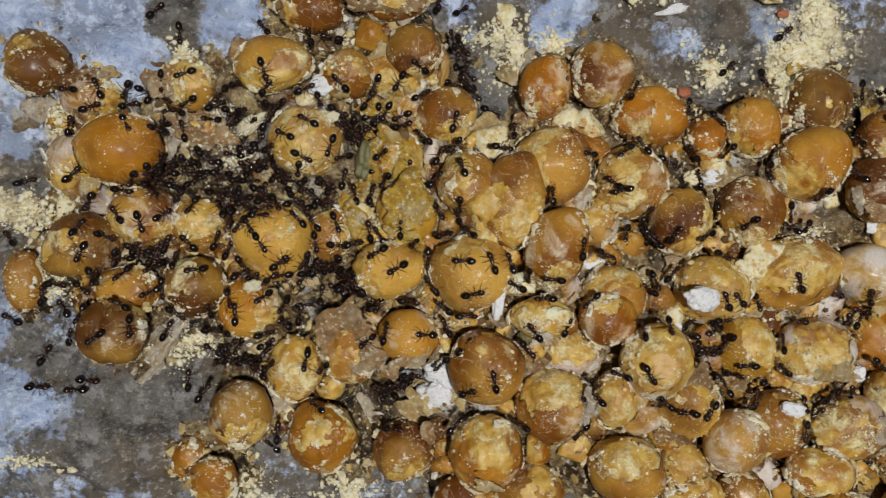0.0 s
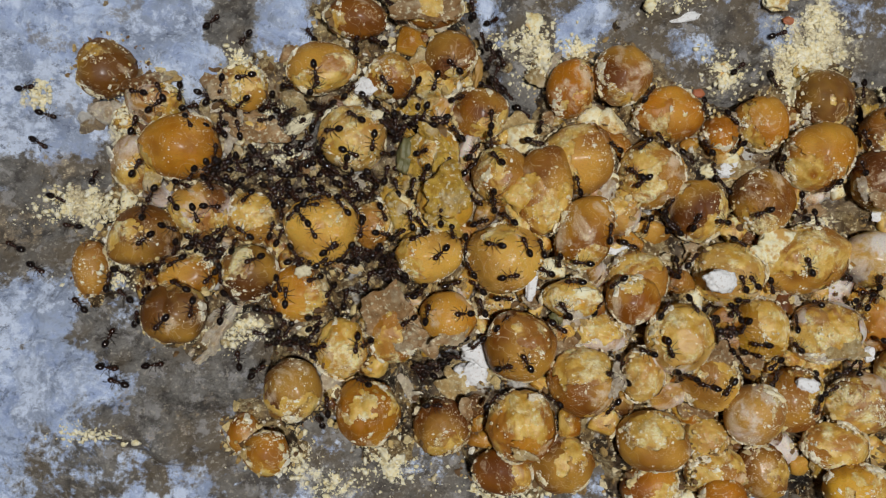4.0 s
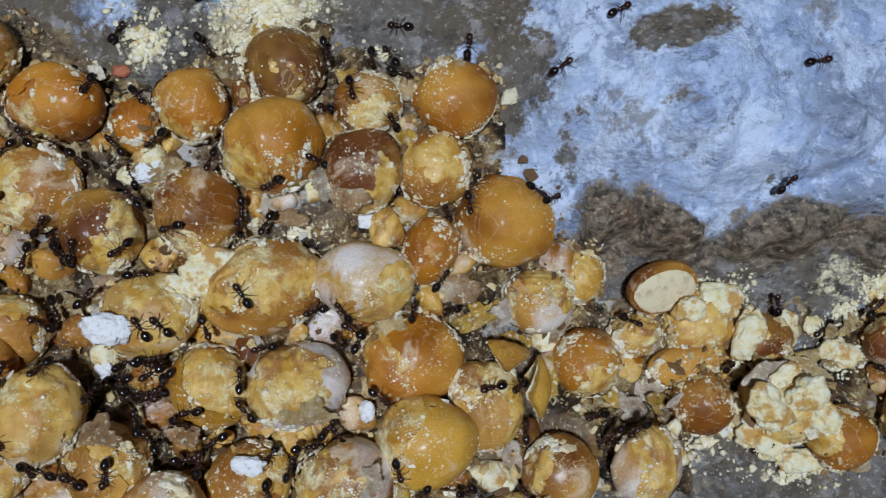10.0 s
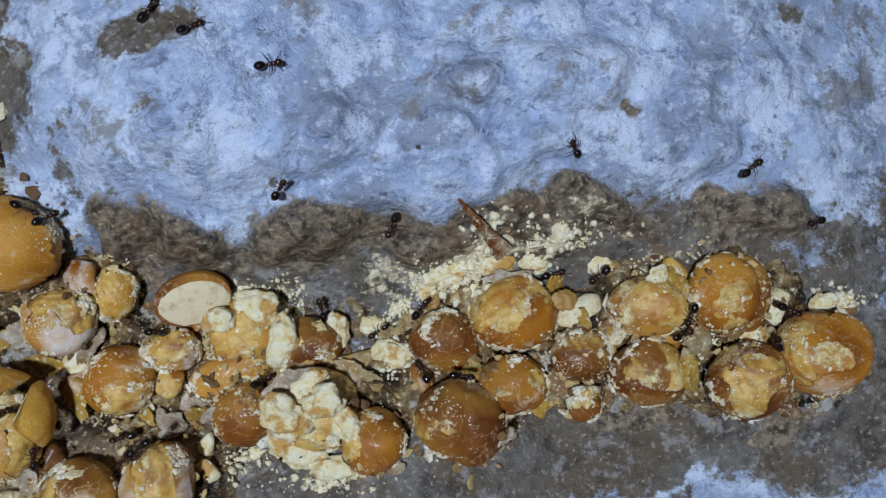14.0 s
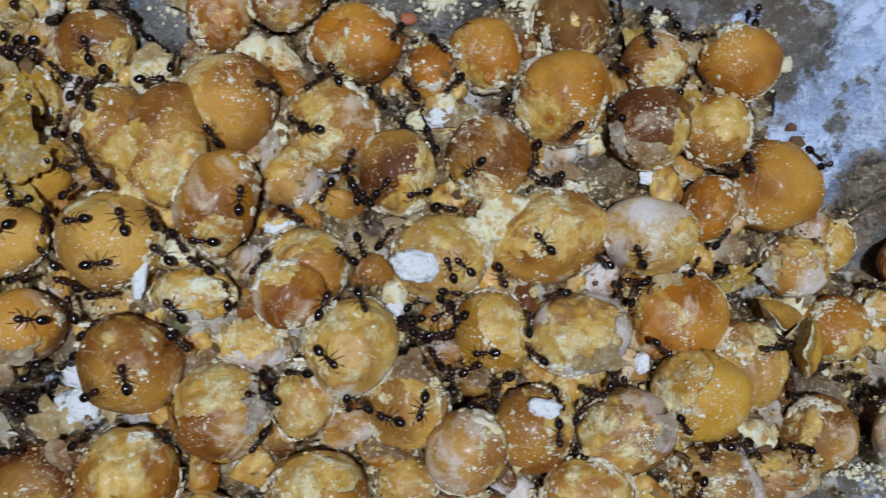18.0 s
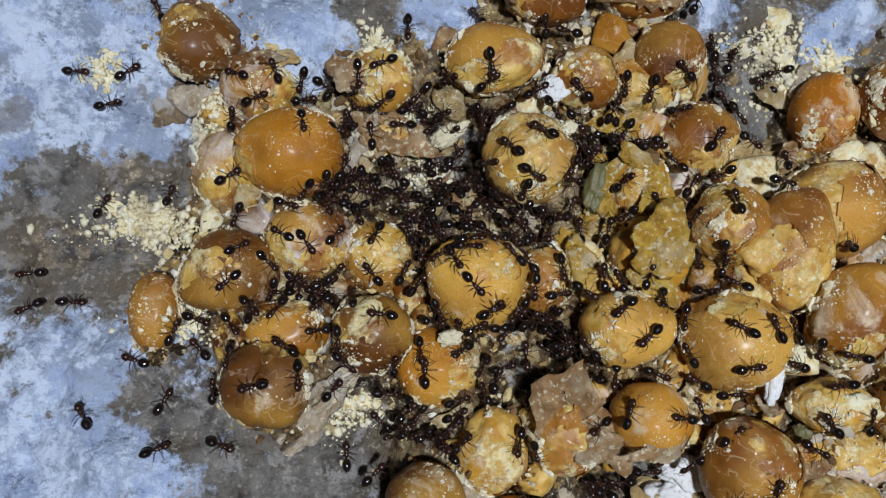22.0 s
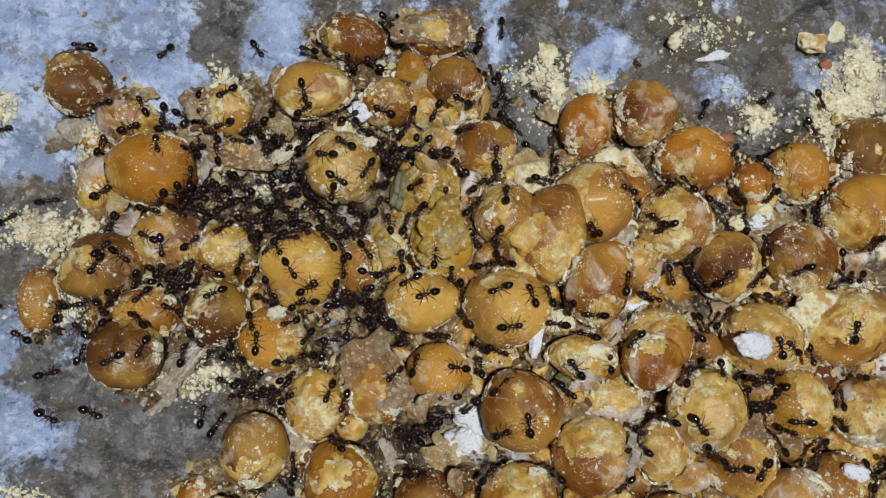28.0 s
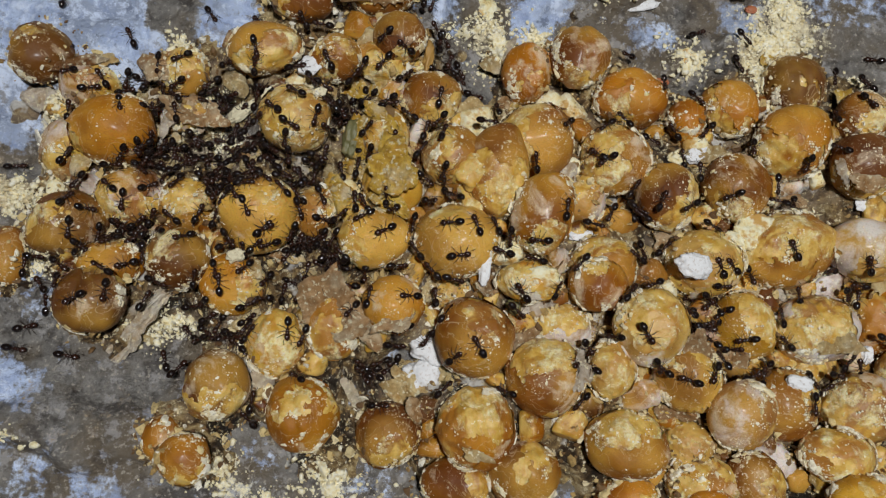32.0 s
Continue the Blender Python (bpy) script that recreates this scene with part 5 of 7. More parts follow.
def splinter(x0, y0, x1, y1, width):
    """A tapering wood splinter between two places."""
    bm = bmesh.new()
    length = math.hypot(x1 - x0, y1 - y0)
    rings = []
    rng = np.random.RandomState(4)
    for k in range(9):
        t = k / 8
        w = width * (0.12 + 0.88 * t) * (1 + 0.08 * rng.normal())
        rings.append([bm.verts.new((t * length * MM, w * p * MM, w * 0.55 * q * MM)) for p, q in ((-0.5, 0), (-0.2, 0.45), (0.3, 0.5), (0.5, 0.05), (0, -0.5))])
    for u, w in zip(rings, rings[1:]):
        for k in range(5):
            bm.faces.new((u[k], u[(k + 1) % 5], w[(k + 1) % 5], w[k]))
    bm.faces.new(rings[0]), bm.faces.new(rings[-1][::-1])
    bmesh.ops.recalc_face_normals(bm, faces=bm.faces)
    ob = part("wood_splinter", bm, HUSK)
    ob.color = (0.34, 0.125, 0.028, 1)
    ob.matrix_world = pose(x0 * MM, y0 * MM, 1.7 * MM, 0, -3, math.degrees(math.atan2(y1 - y0, x1 - x0)))
    tagged(ob, "reddish brown pointed wood splinter stuck in meal", "splinter")


flake(-7.4, -2.7, 3.23, 2.11, 7, "yellow", 1.1, 0.8, 0, 0)
flake(-4.4, 1.6, 2.23, 3.71, -18, "yellow", 1.7, 0.9, 10, 1)
flake(-0.9, -3.5, 3.79, 3.99, 2, "yellow", 1.4, 1.2, 0, 2)
flake(-7.2, -6.8, 2.39, 2.04, -28, "yellow", 0.8, 0.6, 0, 3)
flake(-2.5, 4.7, 2.36, 1.35, -28, "yellow", 1.8, 0.6, 20, 4)
flake(-33.1, -22.5, 3.05, 1.02, -28, "cream", 0.3, 0.5, 0, 6)
flake(-41.2, 12.5, 3.80, 1.17, 17, "brown", 0.4, 0.5, 0, 8)
flake(-38.2, 13.1, 2.06, 1.03, 12, "cream", 0.8, 0.4, 0, 9)
flake(-31.4, 11.7, 2.77, 2.42, 2, "tan", 0.4, 0.8, 0, 11)
flake(-26.8, 6.2, 3.79, 2.75, -8, "tan", 0.6, 1.0, 0, 12)
flake(-29.9, 6.6, 1.54, 3.77, -13, "silver", 0.8, 0.7, 0, 13)
flake(-21.8, 6.3, 2.40, 1.58, 27, "cream", 0.8, 0.8, 0, 14)
flake(-8.7, -18.9, 3.36, 4.37, -28, "tan", 1.1, 1.2, 0, 15)
flake(-5.9, -22.1, 3.04, 2.02, 2, "tan", 0.8, 0.7, 0, 16)
flake(-2.5, 22.4, 4.56, 3.15, 2, "tan", 0.4, 1.2, 0, 17)
flake(-6.1, 24.5, 2.43, 1.74, 2, "cream", 0.9, 0.8, 0, 18)
flake(20.3, -19.4, 3.74, 2.72, -18, "silver", 0.8, 1.0, 0, 19)
flake(15.0, -23.9, 3.06, 2.04, 22, "tan", 0.6, 0.7, 0, 20)
flake(-6.3, -30.2, 0.80, 3.40, 27, "silver", 1.7, 0.4, 0, 22)
flake(11.6, -17.3, 2.40, 1.71, 2, "tan", 0.4, 0.6, 0, 23)
flake(4.7, -17.6, 2.39, 2.05, -8, "cream", 0.6, 0.8, 0, 24)
flake(10.7, 6.3, 3.12, 2.08, 2, "cream", 0.6, 0.8, 0, 25)
flake(14.2, 7.8, 2.07, 1.04, 2, "tan", 0.8, 0.5, 0, 26)
flake(21.9, -3.5, 1.72, 3.09, 12, "silver", 0.9, 0.6, 0, 27)
flake(15.1, -18.4, 2.05, 1.03, -18, "silver", 0.4, 0.5, 0, 28)
flake(46.8, -17.7, 2.07, 1.38, -18, "cream", 0.6, 0.6, 0, 29)
flake(30.5, -13.3, 2.42, 1.73, 2, "cream", 0.3, 0.6, 0, 30)
flake(1.2, -29.5, 4.03, 2.69, -28, "cream", 0.9, 0.9, 0, 31)
flake(5.7, -27.9, 3.01, 2.01, 2, "cream", 1.1, 0.7, 0, 32)
flake(-0.5, -21.8, 3.03, 1.35, 22, "tan", 1.0, 0.7, 0, 33)
flake(70.0, -14.2, 3.17, 2.60, -16, "tan", 0.6, 1.0, 0, 34)
flake(63.5, -17.5, 2.31, 1.44, -6, "cream", 0.4, 0.7, 0, 35)
flake(52.1, -3.3, 3.43, 1.72, -6, "silver", 0.4, 0.8, 0, 36)
flake(57.0, -0.8, 1.72, 1.44, -6, "silver", 0.3, 0.6, 0, 37)
flake(60.6, -4.2, 2.59, 1.72, -16, "tan", 0.4, 0.7, 0, 38)
flake(66.0, -6.0, 2.01, 1.15, -6, "yellow", 0.6, 0.6, 0, 39)
flake(76.7, -20.9, 3.11, 1.02, -26, "yellow", 1.7, 0.8, 0, 40)
flake(79.9, -24.8, 1.71, 2.56, 14, "yellow", 1.4, 0.8, 0, 41)
flake(75.9, -17.2, 2.00, 1.71, -6, "silver", 1.1, 0.7, 0, 42)
flake(81.6, -19.3, 1.45, 2.03, -6, "tan", 0.6, 0.7, 0, 43)
flake(89.8, -27.8, 3.21, 2.04, -6, "silver", 0.6, 0.9, 0, 44)
flake(103.8, -26.1, 3.14, 1.71, 4, "silver", 1.8, 0.8, 0, 45)
flake(110.3, -27.1, 2.62, 1.74, -26, "cream", 1.1, 0.8, 0, 46)
flake(114.0, -24.7, 2.65, 2.06, -6, "cream", 0.6, 0.8, 0, 47)
flake(71.2, -17.9, 1.74, 1.16, -6, "tan", 0.4, 0.6, 0, 49)
flake(54.8, -24.9, 3.45, 1.73, -6, "cream", 0.4, 0.8, 0, 50)
flake(60.7, -24.6, 1.44, 1.73, -26, "cream", 0.4, 0.6, 0, 51)
flake(74.6, -32.1, 1.71, 2.56, -6, "silver", 1.3, 0.7, 0, 52)
flake(60.3, -31.7, 1.39, 2.23, -26, "silver", 2.0, 0.7, 0, 53)
flake(128.0, -18.7, 3.02, 1.10, -8, "silver", 2.1, 0.7, 0, 54)
flake(137.8, -25.6, 1.72, 1.44, -8, "tan", 0.8, 0.7, 0, 56)
flake(146.8, -28.1, 2.04, 1.75, -38, "cream", 0.6, 0.8, 0, 57)
flake(154.9, -28.9, 1.72, 1.15, -28, "cream", 1.7, 0.6, 0, 58)
flake(157.0, -37.5, 1.79, 1.49, -8, "brown", 0.3, 0.5, 0, 59)
flake(131.9, -30.7, 1.73, 2.02, -28, "tan", 0.6, 0.6, 0, 60)
flake(113.4, -26.9, 1.70, 1.42, -8, "cream", 0.6, 0.6, 0, 61)
flake(115.8, -22.7, 1.70, 1.98, -8, "cream", 0.6, 0.7, 0, 62)
flake(73.1, -17.6, 3.07, 1.53, 19, "yellow", 0.8, 0.7, 0, 63)
flake(1.6, -27.9, 2.61, 2.24, -21, "cream", 1.1, 0.8, 0, 64)
flake(-4.9, -21.3, 4.45, 2.22, -51, "tan", 1.1, 0.9, 0, 65)
flake(35.5, -24.8, 2.29, 2.29, -1, "tan", 0.6, 0.6, 0, 66)
flake(58.2, -16.2, 2.30, 1.91, -31, "cream", 0.6, 0.6, 0, 68)
flake(51.6, -5.2, 3.80, 1.90, -1, "tan", 0.4, 0.8, 0, 69)
flake(40.6, 0.3, 3.39, 1.51, -1, "cream", 0.4, 0.7, 0, 70)
flake(8.6, -36.6, 2.24, 0.75, -21, "cream", 1.7, 0.3, 0, 71)
flake(58.0, -2.4, 2.01, 1.72, -2, "silver", 0.6, 0.8, 0, 72)
flake(57.7, -16.8, 1.74, 1.45, -2, "tan", 0.4, 0.6, 0, 73)
flake(41.8, -26.5, 2.02, 1.44, -2, "tan", 0.4, 0.6, 0, 74)
flake(21.0, -27.8, 1.70, 2.55, -2, "silver", 0.8, 0.8, 0, 75)
flake(17.3, -21.1, 3.37, 2.53, -22, "silver", 0.9, 1.0, 0, 76)
chip(102.5, -29.2, 2.36, 2.07, -26, BROKEN, "cream_scrap", "crumbly cream lump of broken chickpea", 0.6, 0, 0.6)
chip(106.7, -28.3, 2.07, 1.77, 4, BROKEN, "cream_scrap", "crumbly cream lump of broken chickpea", 0.6, 1, 0.6)
chip(102.9, -33.6, 2.96, 1.77, -16, BROKEN, "cream_scrap", "crumbly cream lump of broken chickpea", 0.6, 2, 0.6)
chip(108.6, -30.9, 1.95, 1.78, -46, BROKEN, "cream_scrap", "crumbly cream lump of broken chickpea", 0.6, 3, 0.6)
chip(106.7, -36.1, 3.26, 1.18, -14, BROKEN, "cream_scrap", "crumbly cream lump of broken chickpea", 0.6, 4, 0.6)
chip(100.3, -31.8, 1.77, 2.36, -6, BROKEN, "cream_scrap", "crumbly cream lump of broken chickpea", 0.6, 5, 0.6)
chip(102.7, -21.8, 1.77, 2.65, -16, BROKEN, "cream_scrap", "crumbly cream lump of broken chickpea", 0.6, 6, 0.6)
chip(101.7, -25.1, 1.48, 2.07, 4, BROKEN, "cream_scrap", "crumbly cream lump of broken chickpea", 0.6, 7, 0.6)
chip(114.2, -25.4, 2.08, 1.48, -26, BROKEN, "cream_scrap", "crumbly cream lump of broken chickpea", 0.6, 8, 0.6)
chip(100.2, -18.2, 2.36, 1.77, -6, BROKEN, "cream_scrap", "crumbly cream lump of broken chickpea", 0.6, 9, 0.6)
chip(96.0, -18.7, 1.76, 1.47, -6, BROKEN, "cream_scrap", "crumbly cream lump of broken chickpea", 0.6, 10, 0.6)
chip(39.2, 0.5, 1.71, 1.03, 28, WHITE, "white_crumb", "white crumbly scrap between the chickpeas", 0.3, 11, 0.5)
chip(61.8, -6.5, 1.16, 0.64, -2, WHITE, "white_crumb", "white crumbly scrap between the chickpeas", 0.3, 12, 0.5)
chip(34.1, -19.8, 0.86, 1.15, -2, WHITE, "white_crumb", "white crumbly scrap between the chickpeas", 0.3, 13, 0.5)
chip(48.7, -29.5, 1.46, 0.99, -12, WHITE, "white_crumb", "white crumbly scrap between the chickpeas", 0.3, 14, 0.5)
chip(60.2, -26.4, 0.88, 1.00, -2, WHITE, "white_crumb", "white crumbly scrap between the chickpeas", 0.3, 15, 0.5)
chip(22.9, -10.9, 1.42, 0.68, -2, WHITE, "white_crumb", "white crumbly scrap between the chickpeas", 0.3, 16, 0.5)
chip(3.9, -25.0, 2.35, 1.9, -18, WHITE, "white_chip", "irregular chip of bright white food on the heap", 1.9, 18, 0.6)
chip(2.6, -28.2, 2.2, 1.8, 20, WHITE, "white_crumb", "white crumbly scrap between the chickpeas", 0.6, 17, 0.6)
chip(36.5, -15.2, 2.21, 1.59, -23, WHITE, "white_chip", "irregular chip of bright white food on the heap", 0.8, 19, 0.5)
chip(10.4, -14.7, 0.69, 2.27, -6, WHITE, "pale_stick", "short pale stick lying between chickpeas", 0.6, 20, 0.8)
chip(-21.3, 7.0, 2.43, 0.90, 34, CREAM, "cream_shard", "long cream shard of pea lying in the chaff", 1.0, 21, 0.6)
chip(34.0, 22.3, 2.20, 0.64, 7, WHITE, "white_sliver", "thin white sliver lying on the slab", 0.3, 22, 0.5)
chip(29.5, 24.0, 1.42, 1.21, 2, BROKEN, "amber_scrap", "amber scrap of pea stuck to the slab", -0.4, 23, 0.5)
chip(46.9, 24.6, 2.14, 1.49, -8, BROKEN, "amber_scrap", "amber scrap of pea stuck to the slab", -0.4, 24, 0.5)
chip(49.7, 26.4, 1.78, 1.43, 12, BROKEN, "amber_scrap", "amber scrap of pea stuck to the slab", -0.4, 25, 0.5)
chip(11.6, 20.9, 1.90, 1.55, 2, BROKEN, "cream_scrap", "cream scrap of pea stuck to the slab", -0.4, 26, 0.5)
chip(39.6, 14.4, 1.27, 1.27, 2, BROKEN, "cream_scrap", "cream scrap of pea stuck to the slab", -0.4, 27, 0.5)
chip(36.5, 11.6, 0.92, 0.63, 2, REDC, "red_scrap", "small reddish scrap on the stone slab", 0.2, 28, 0.4)
chip(49.4, 22.1, 0.85, 0.57, 2, REDC, "red_scrap", "small reddish scrap on the stone slab", 0.2, 29, 0.4)
chip(3.9, 13.7, 0.70, 1.96, -10, AMBERC, "amber_sliver", "amber sliver of pea leaning on the heap", 1.0, 30, 0.7)
chip(-6.1, 2.2, 1.25, 2.50, -8, GREENC, "green_pulse", "dull olive green pulse between chickpeas", 1.5, 31, 0.8)
chip(-10.0, 7.5, 0.76, 0.63, 2, CREAM, "cream_scrap", "cream scrap of pea between the ants", 0.6, 32, 0.5)
chip(13.9, -20.0, 0.89, 1.03, 2, GREENC, "green_pulse", "dull grey green pulse between chickpeas", 0.6, 34, 0.8)
chip(77.8, 5.7, 0.77, 1.00, -21, CREAM, "cream_scrap", "cream scrap of pea on the lime crust", 0.4, 35, 0.4)
chip(133.3, -22.0, 1.33, 1.16, -8, AMBERC, "amber_scrap", "amber scrap of pea beside the heap", 2.4, 36, 0.5)
chip(128.1, -14.5, 0.74, 0.57, -38, CREAM, "cream_scrap", "cream scrap of pea beside the splinter", 1.4, 37, 0.5)
chip(119.3, -20.3, 0.80, 0.85, -8, AMBERC, "amber_scrap", "amber scrap of pea in the meal", 0.6, 38, 0.5)
chip(119.7, -3.6, 0.23, 0.23, -8, DARKC, "dark_grit", "tiny dark grit on the lime crust", 0.2, 39, 0.6)
chip(-20.0, -13.3, 1.03, 0.82, 2, CREAM, "cream_scrap", "cream scrap of pea between the ants", 1.5, 40, 0.5)
chip(-11.5, 11.5, 1.39, 1.18, 2, WHITE, "white_chip", "small white chip of food between chickpeas", 2.0, 42, 0.5)
for k, (x, y, a, b, turn) in enumerate((
    (121.5, -17.2, 2.6, 1.5, 20), (131.2, -17.6, 1.9, 1.3, -30), (119.2, -19.0, 1.5, 1.1, 50), (126.0, -17.0, 2.4, 1.2, -10), (124.0, -25.4, 2.3, 0.9, 5),
    (138.6, -18.8, 2.0, 1.2, -20), (143.0, -20.5, 1.4, 1.0, 35), (146.4, -27.4, 1.9, 1.3, -50), (153.5, -28.6, 1.7, 1.1, 10), (161.5, -26.6, 1.8, 1.2, 40),
    (112.6, -22.8, 1.7, 1.2, -15), (108.2, -22.0, 1.5, 2.0, 10), (104.9, -26.4, 2.2, 1.1, 25), (98.0, -16.4, 1.6, 1.1, 60),
)):
    chip(x, y, a, b, turn, BROKEN, "cream_scrap", "crumbly cream lump of broken chickpea", -0.1, 60 + k, 0.42)
for k, (x, y, a, b, turn, tall) in enumerate(((45.6, -10.6, 3.0, 2.2, 10, 0.5), (42.4, -11.8, 1.8, 1.4, -20, 0.5), (16.8, -16.6, 2.2, 1.2, 5, 0.5), (39.0, 0.2, 2.6, 1.2, -8, 0.5))):
    chip(x, y, a, b, turn, BROKEN, "cream_scrap", "crumbly cream lump of broken chickpea", -0.3, 90 + k, tall)
for k, (x, y, a, b, turn, tint) in enumerate(((9.6, -7.0, 3.4, 3.4, 0, "peach"), (9.0, -2.6, 3.2, 2.6, 30, "peach"), (44.2, -17.4, 3.4, 2.2, -20, "peach"), (56.0, -13.4, 2.4, 2.0, 0, "tan"), (-4.6, -7.6, 2.6, 2.2, 15, "yellow"))):
    ob = chip(x, y, a, b, turn, KERNEL, "chickpea_flesh", f"{WORDS[tint]} soft flesh squeezed between gnawed chickpeas", -1.0, 110 + k, 0.75)
    ob.color = (*TINT[tint], 1)
for k, (x, y, a, b, turn) in enumerate(((-4.6, -0.6, 3.4, 2.2, 20), (-1.2, -6.6, 3.2, 2.2, -35), (-5.6, 3.6, 2.0, 3.0, 10), (-1.0, 1.8, 2.4, 1.8, 60), (-7.6, -5.2, 2.6, 1.8, -10))):
    flake(x, y, a, b, turn, "yellow", 0.6, 0.5, (-12, 9, 14, -8, 10)[k], 3100 + k)
folded_husk(-32.2, -21.2, float(slab_height(np.array([-32.2]), np.array([-21.2]))[0]) + 1.2, 5.2, 1.9, 38)
split_pea(93.5, -16.2, 4.16, 3.05, 8)
rind(74.9, -24.8, 0.6, 4.6, 4.9, 0, -48, 38, 1)
rind(74.4, -24.6, 0.2, 4.3, 4.6, 0, 42, 104, 2)
splinter(123.1, -9.3, 127.1, -15.7, 2.1)

# pale husks and crumbs lying where the ants feed
rng = np.random.RandomState(61)
for cx, cy, rx, ry in CROWDS:
    for k in range(int(3 + rx * ry * 0.32)):
        ang, far = rng.uniform(0, 6.283), math.sqrt(rng.uniform()) * 1.15
        x, y, size = cx + rx * far * math.cos(ang), cy + ry * far * math.sin(ang), rng.uniform(0.7, 1.7)
        flake(x, y, size, size * rng.uniform(0.4, 0.9), rng.uniform(0, 360), ("cream", "silver", "tan", "cream")[rng.randint(4)],
              rng.uniform(0.2, 0.8), 0.5, rng.uniform(-25, 25), int(x * 7) % 997 + 2000 + k, 4, 16)

# smaller skins strewn through the heap
rng = np.random.RandomState(5)
for k in range(90):
    near = HEAP[rng.randint(len(HEAP))]
    ang = rng.uniform(0, 6.283)
    reach = (near[3] + near[4]) / 2 * rng.uniform(0.85, 1.35)
    x, y = near[0] + reach * math.cos(ang), near[1] + reach * math.sin(ang)
    if top_of(x, y) - lie(x, y) > 4.5:
        continue
    size = rng.uniform(1.1, 2.7)
    flake(x, y, size, size * rng.uniform(0.5, 0.9), rng.uniform(0, 360), ("tan", "cream", "silver", "yellow", "cream", "yellow")[rng.randint(6)],
          rng.uniform(0.1, 0.9), rng.uniform(0.3, 1.1), rng.uniform(-35, 35), k + 1000, 4, 18)


# ---- ants ----
def ellipsoid(cx, cy, cz, a, b, c, taper=0.0, n=14, m=9):
    th = np.linspace(0, math.pi, m)
    ph = np.arange(n) / n * 2 * math.pi
    x = np.cos(th)[:, None] * np.ones(n)
    s = np.sin(th)[:, None]
    w = 1 + taper * x
    v = np.stack([cx + a * x, cy + b * s * w * np.cos(ph), cz + c * s * w * np.sin(ph)], -1).reshape(-1, 3)
    i = np.arange(m * n).reshape(m, n)
    j = np.roll(i, -1, 1)
    f = np.stack([i[:-1], j[:-1], j[1:], i[1:]], -1).reshape(-1, 4)
    return v, f


def tube(points, radii, n=5):
    v, f = [], []
    points = [Vector(p) for p in points]
    for k, (p, r) in enumerate(zip(points, radii)):
        way = (points[min(k + 1, len(points) - 1)] - points[max(k - 1, 0)]).normalized()
        u = way.cross((0, 0, 1)).normalized() if abs(way.z) < 0.95 else Vector((1, 0, 0))
        w = way.cross(u)
        for q in range(n):
            a = q / n * 2 * math.pi
            v.append(p + r * (math.cos(a) * u + math.sin(a) * w))
        if k:
            for q in range(n):
                f.append(((k - 1) * n + q, (k - 1) * n + (q + 1) % n, k * n + (q + 1) % n, k * n + q))
    return v, f


def joined(*pieces):
    v, f = [], []
    for pv, pf in pieces:
        f += [tuple(int(q) + len(v) for q in face) for face in pf]
        v += [tuple(p) for p in pv]
    return np.array(v), f


def ant_model(seed):
    """A small worker, 3 mm long, walking towards +x; its feet are at z = 0."""
    rng = np.random.RandomState(seed)
    root = new("ant")
    tagged(root, "small glossy dark brown ant with a black abdomen", "ant", "ants feeding on the chickpeas")
    h = 0.52
    part("abdomen", mesh_of("abdomen", ellipsoid(-1.10, 0, h + 0.06, 0.60, 0.45, 0.42, 0.10)[0] * MM, ellipsoid(0, 0, 0, 1, 1, 1)[1]), GASTER, root, "shiny black abdomen")
    v, f = joined(ellipsoid(-0.02, 0, h + 0.02, 0.42, 0.20, 0.20, 0.15), ellipsoid(0.30, 0, h + 0.06, 0.26, 0.25, 0.22), ellipsoid(-0.46, 0, h + 0.04, 0.13, 0.10, 0.15, 0, 8, 6))
    part("thorax", mesh_of("thorax", v * MM, f), THORAX, root)
    v, f = joined(ellipsoid(0.84, 0, h + 0.03, 0.40, 0.37, 0.27, -0.15), ellipsoid(1.16, 0.07, h - 0.05, 0.13, 0.05, 0.05, 0, 6, 5), ellipsoid(1.16, -0.07, h - 0.05, 0.13, 0.05, 0.05, 0, 6, 5))
    head = part("head", mesh_of("head", v * MM, f), THORAX, root)
    for s in (1, -1):
        v, f = tube([(1.0, 0.12 * s, h + 0.12), (1.25, 0.48 * s, h + 0.2), (1.72, (0.45 + 0.12 * rng.uniform(-1, 1)) * s, h - 0.1)], (0.028, 0.025, 0.034))
        part("antenna", mesh_of("antenna", np.array(v) * MM, f), LIMB, head)
        for x0, dx in ((0.38, 0.62), (0.12, 0.0), (-0.12, -0.75)):
            dx = dx + rng.uniform(-0.22, 0.22)
            out = (1.02 if dx else 0.95) * rng.uniform(0.9, 1.1)
            pts = [(0, 0, 0), (dx * 0.4, 0.36 * out * s, 0.20), (dx * 0.7, 0.68 * out * s, -0.12), (dx * 1.0, 0.94 * out * s, -h + 0.02)]
            v, f = tube(pts, (0.055, 0.045, 0.028, 0.016))
            leg = part("leg", mesh_of("leg", np.array(v) * MM, f), LIMB, root)
            leg.location = (x0 * MM, 0.12 * s * MM, (h - 0.02) * MM)
    return root


MODELS = [ant_model(k) for k in range(5)]
ANTS = []


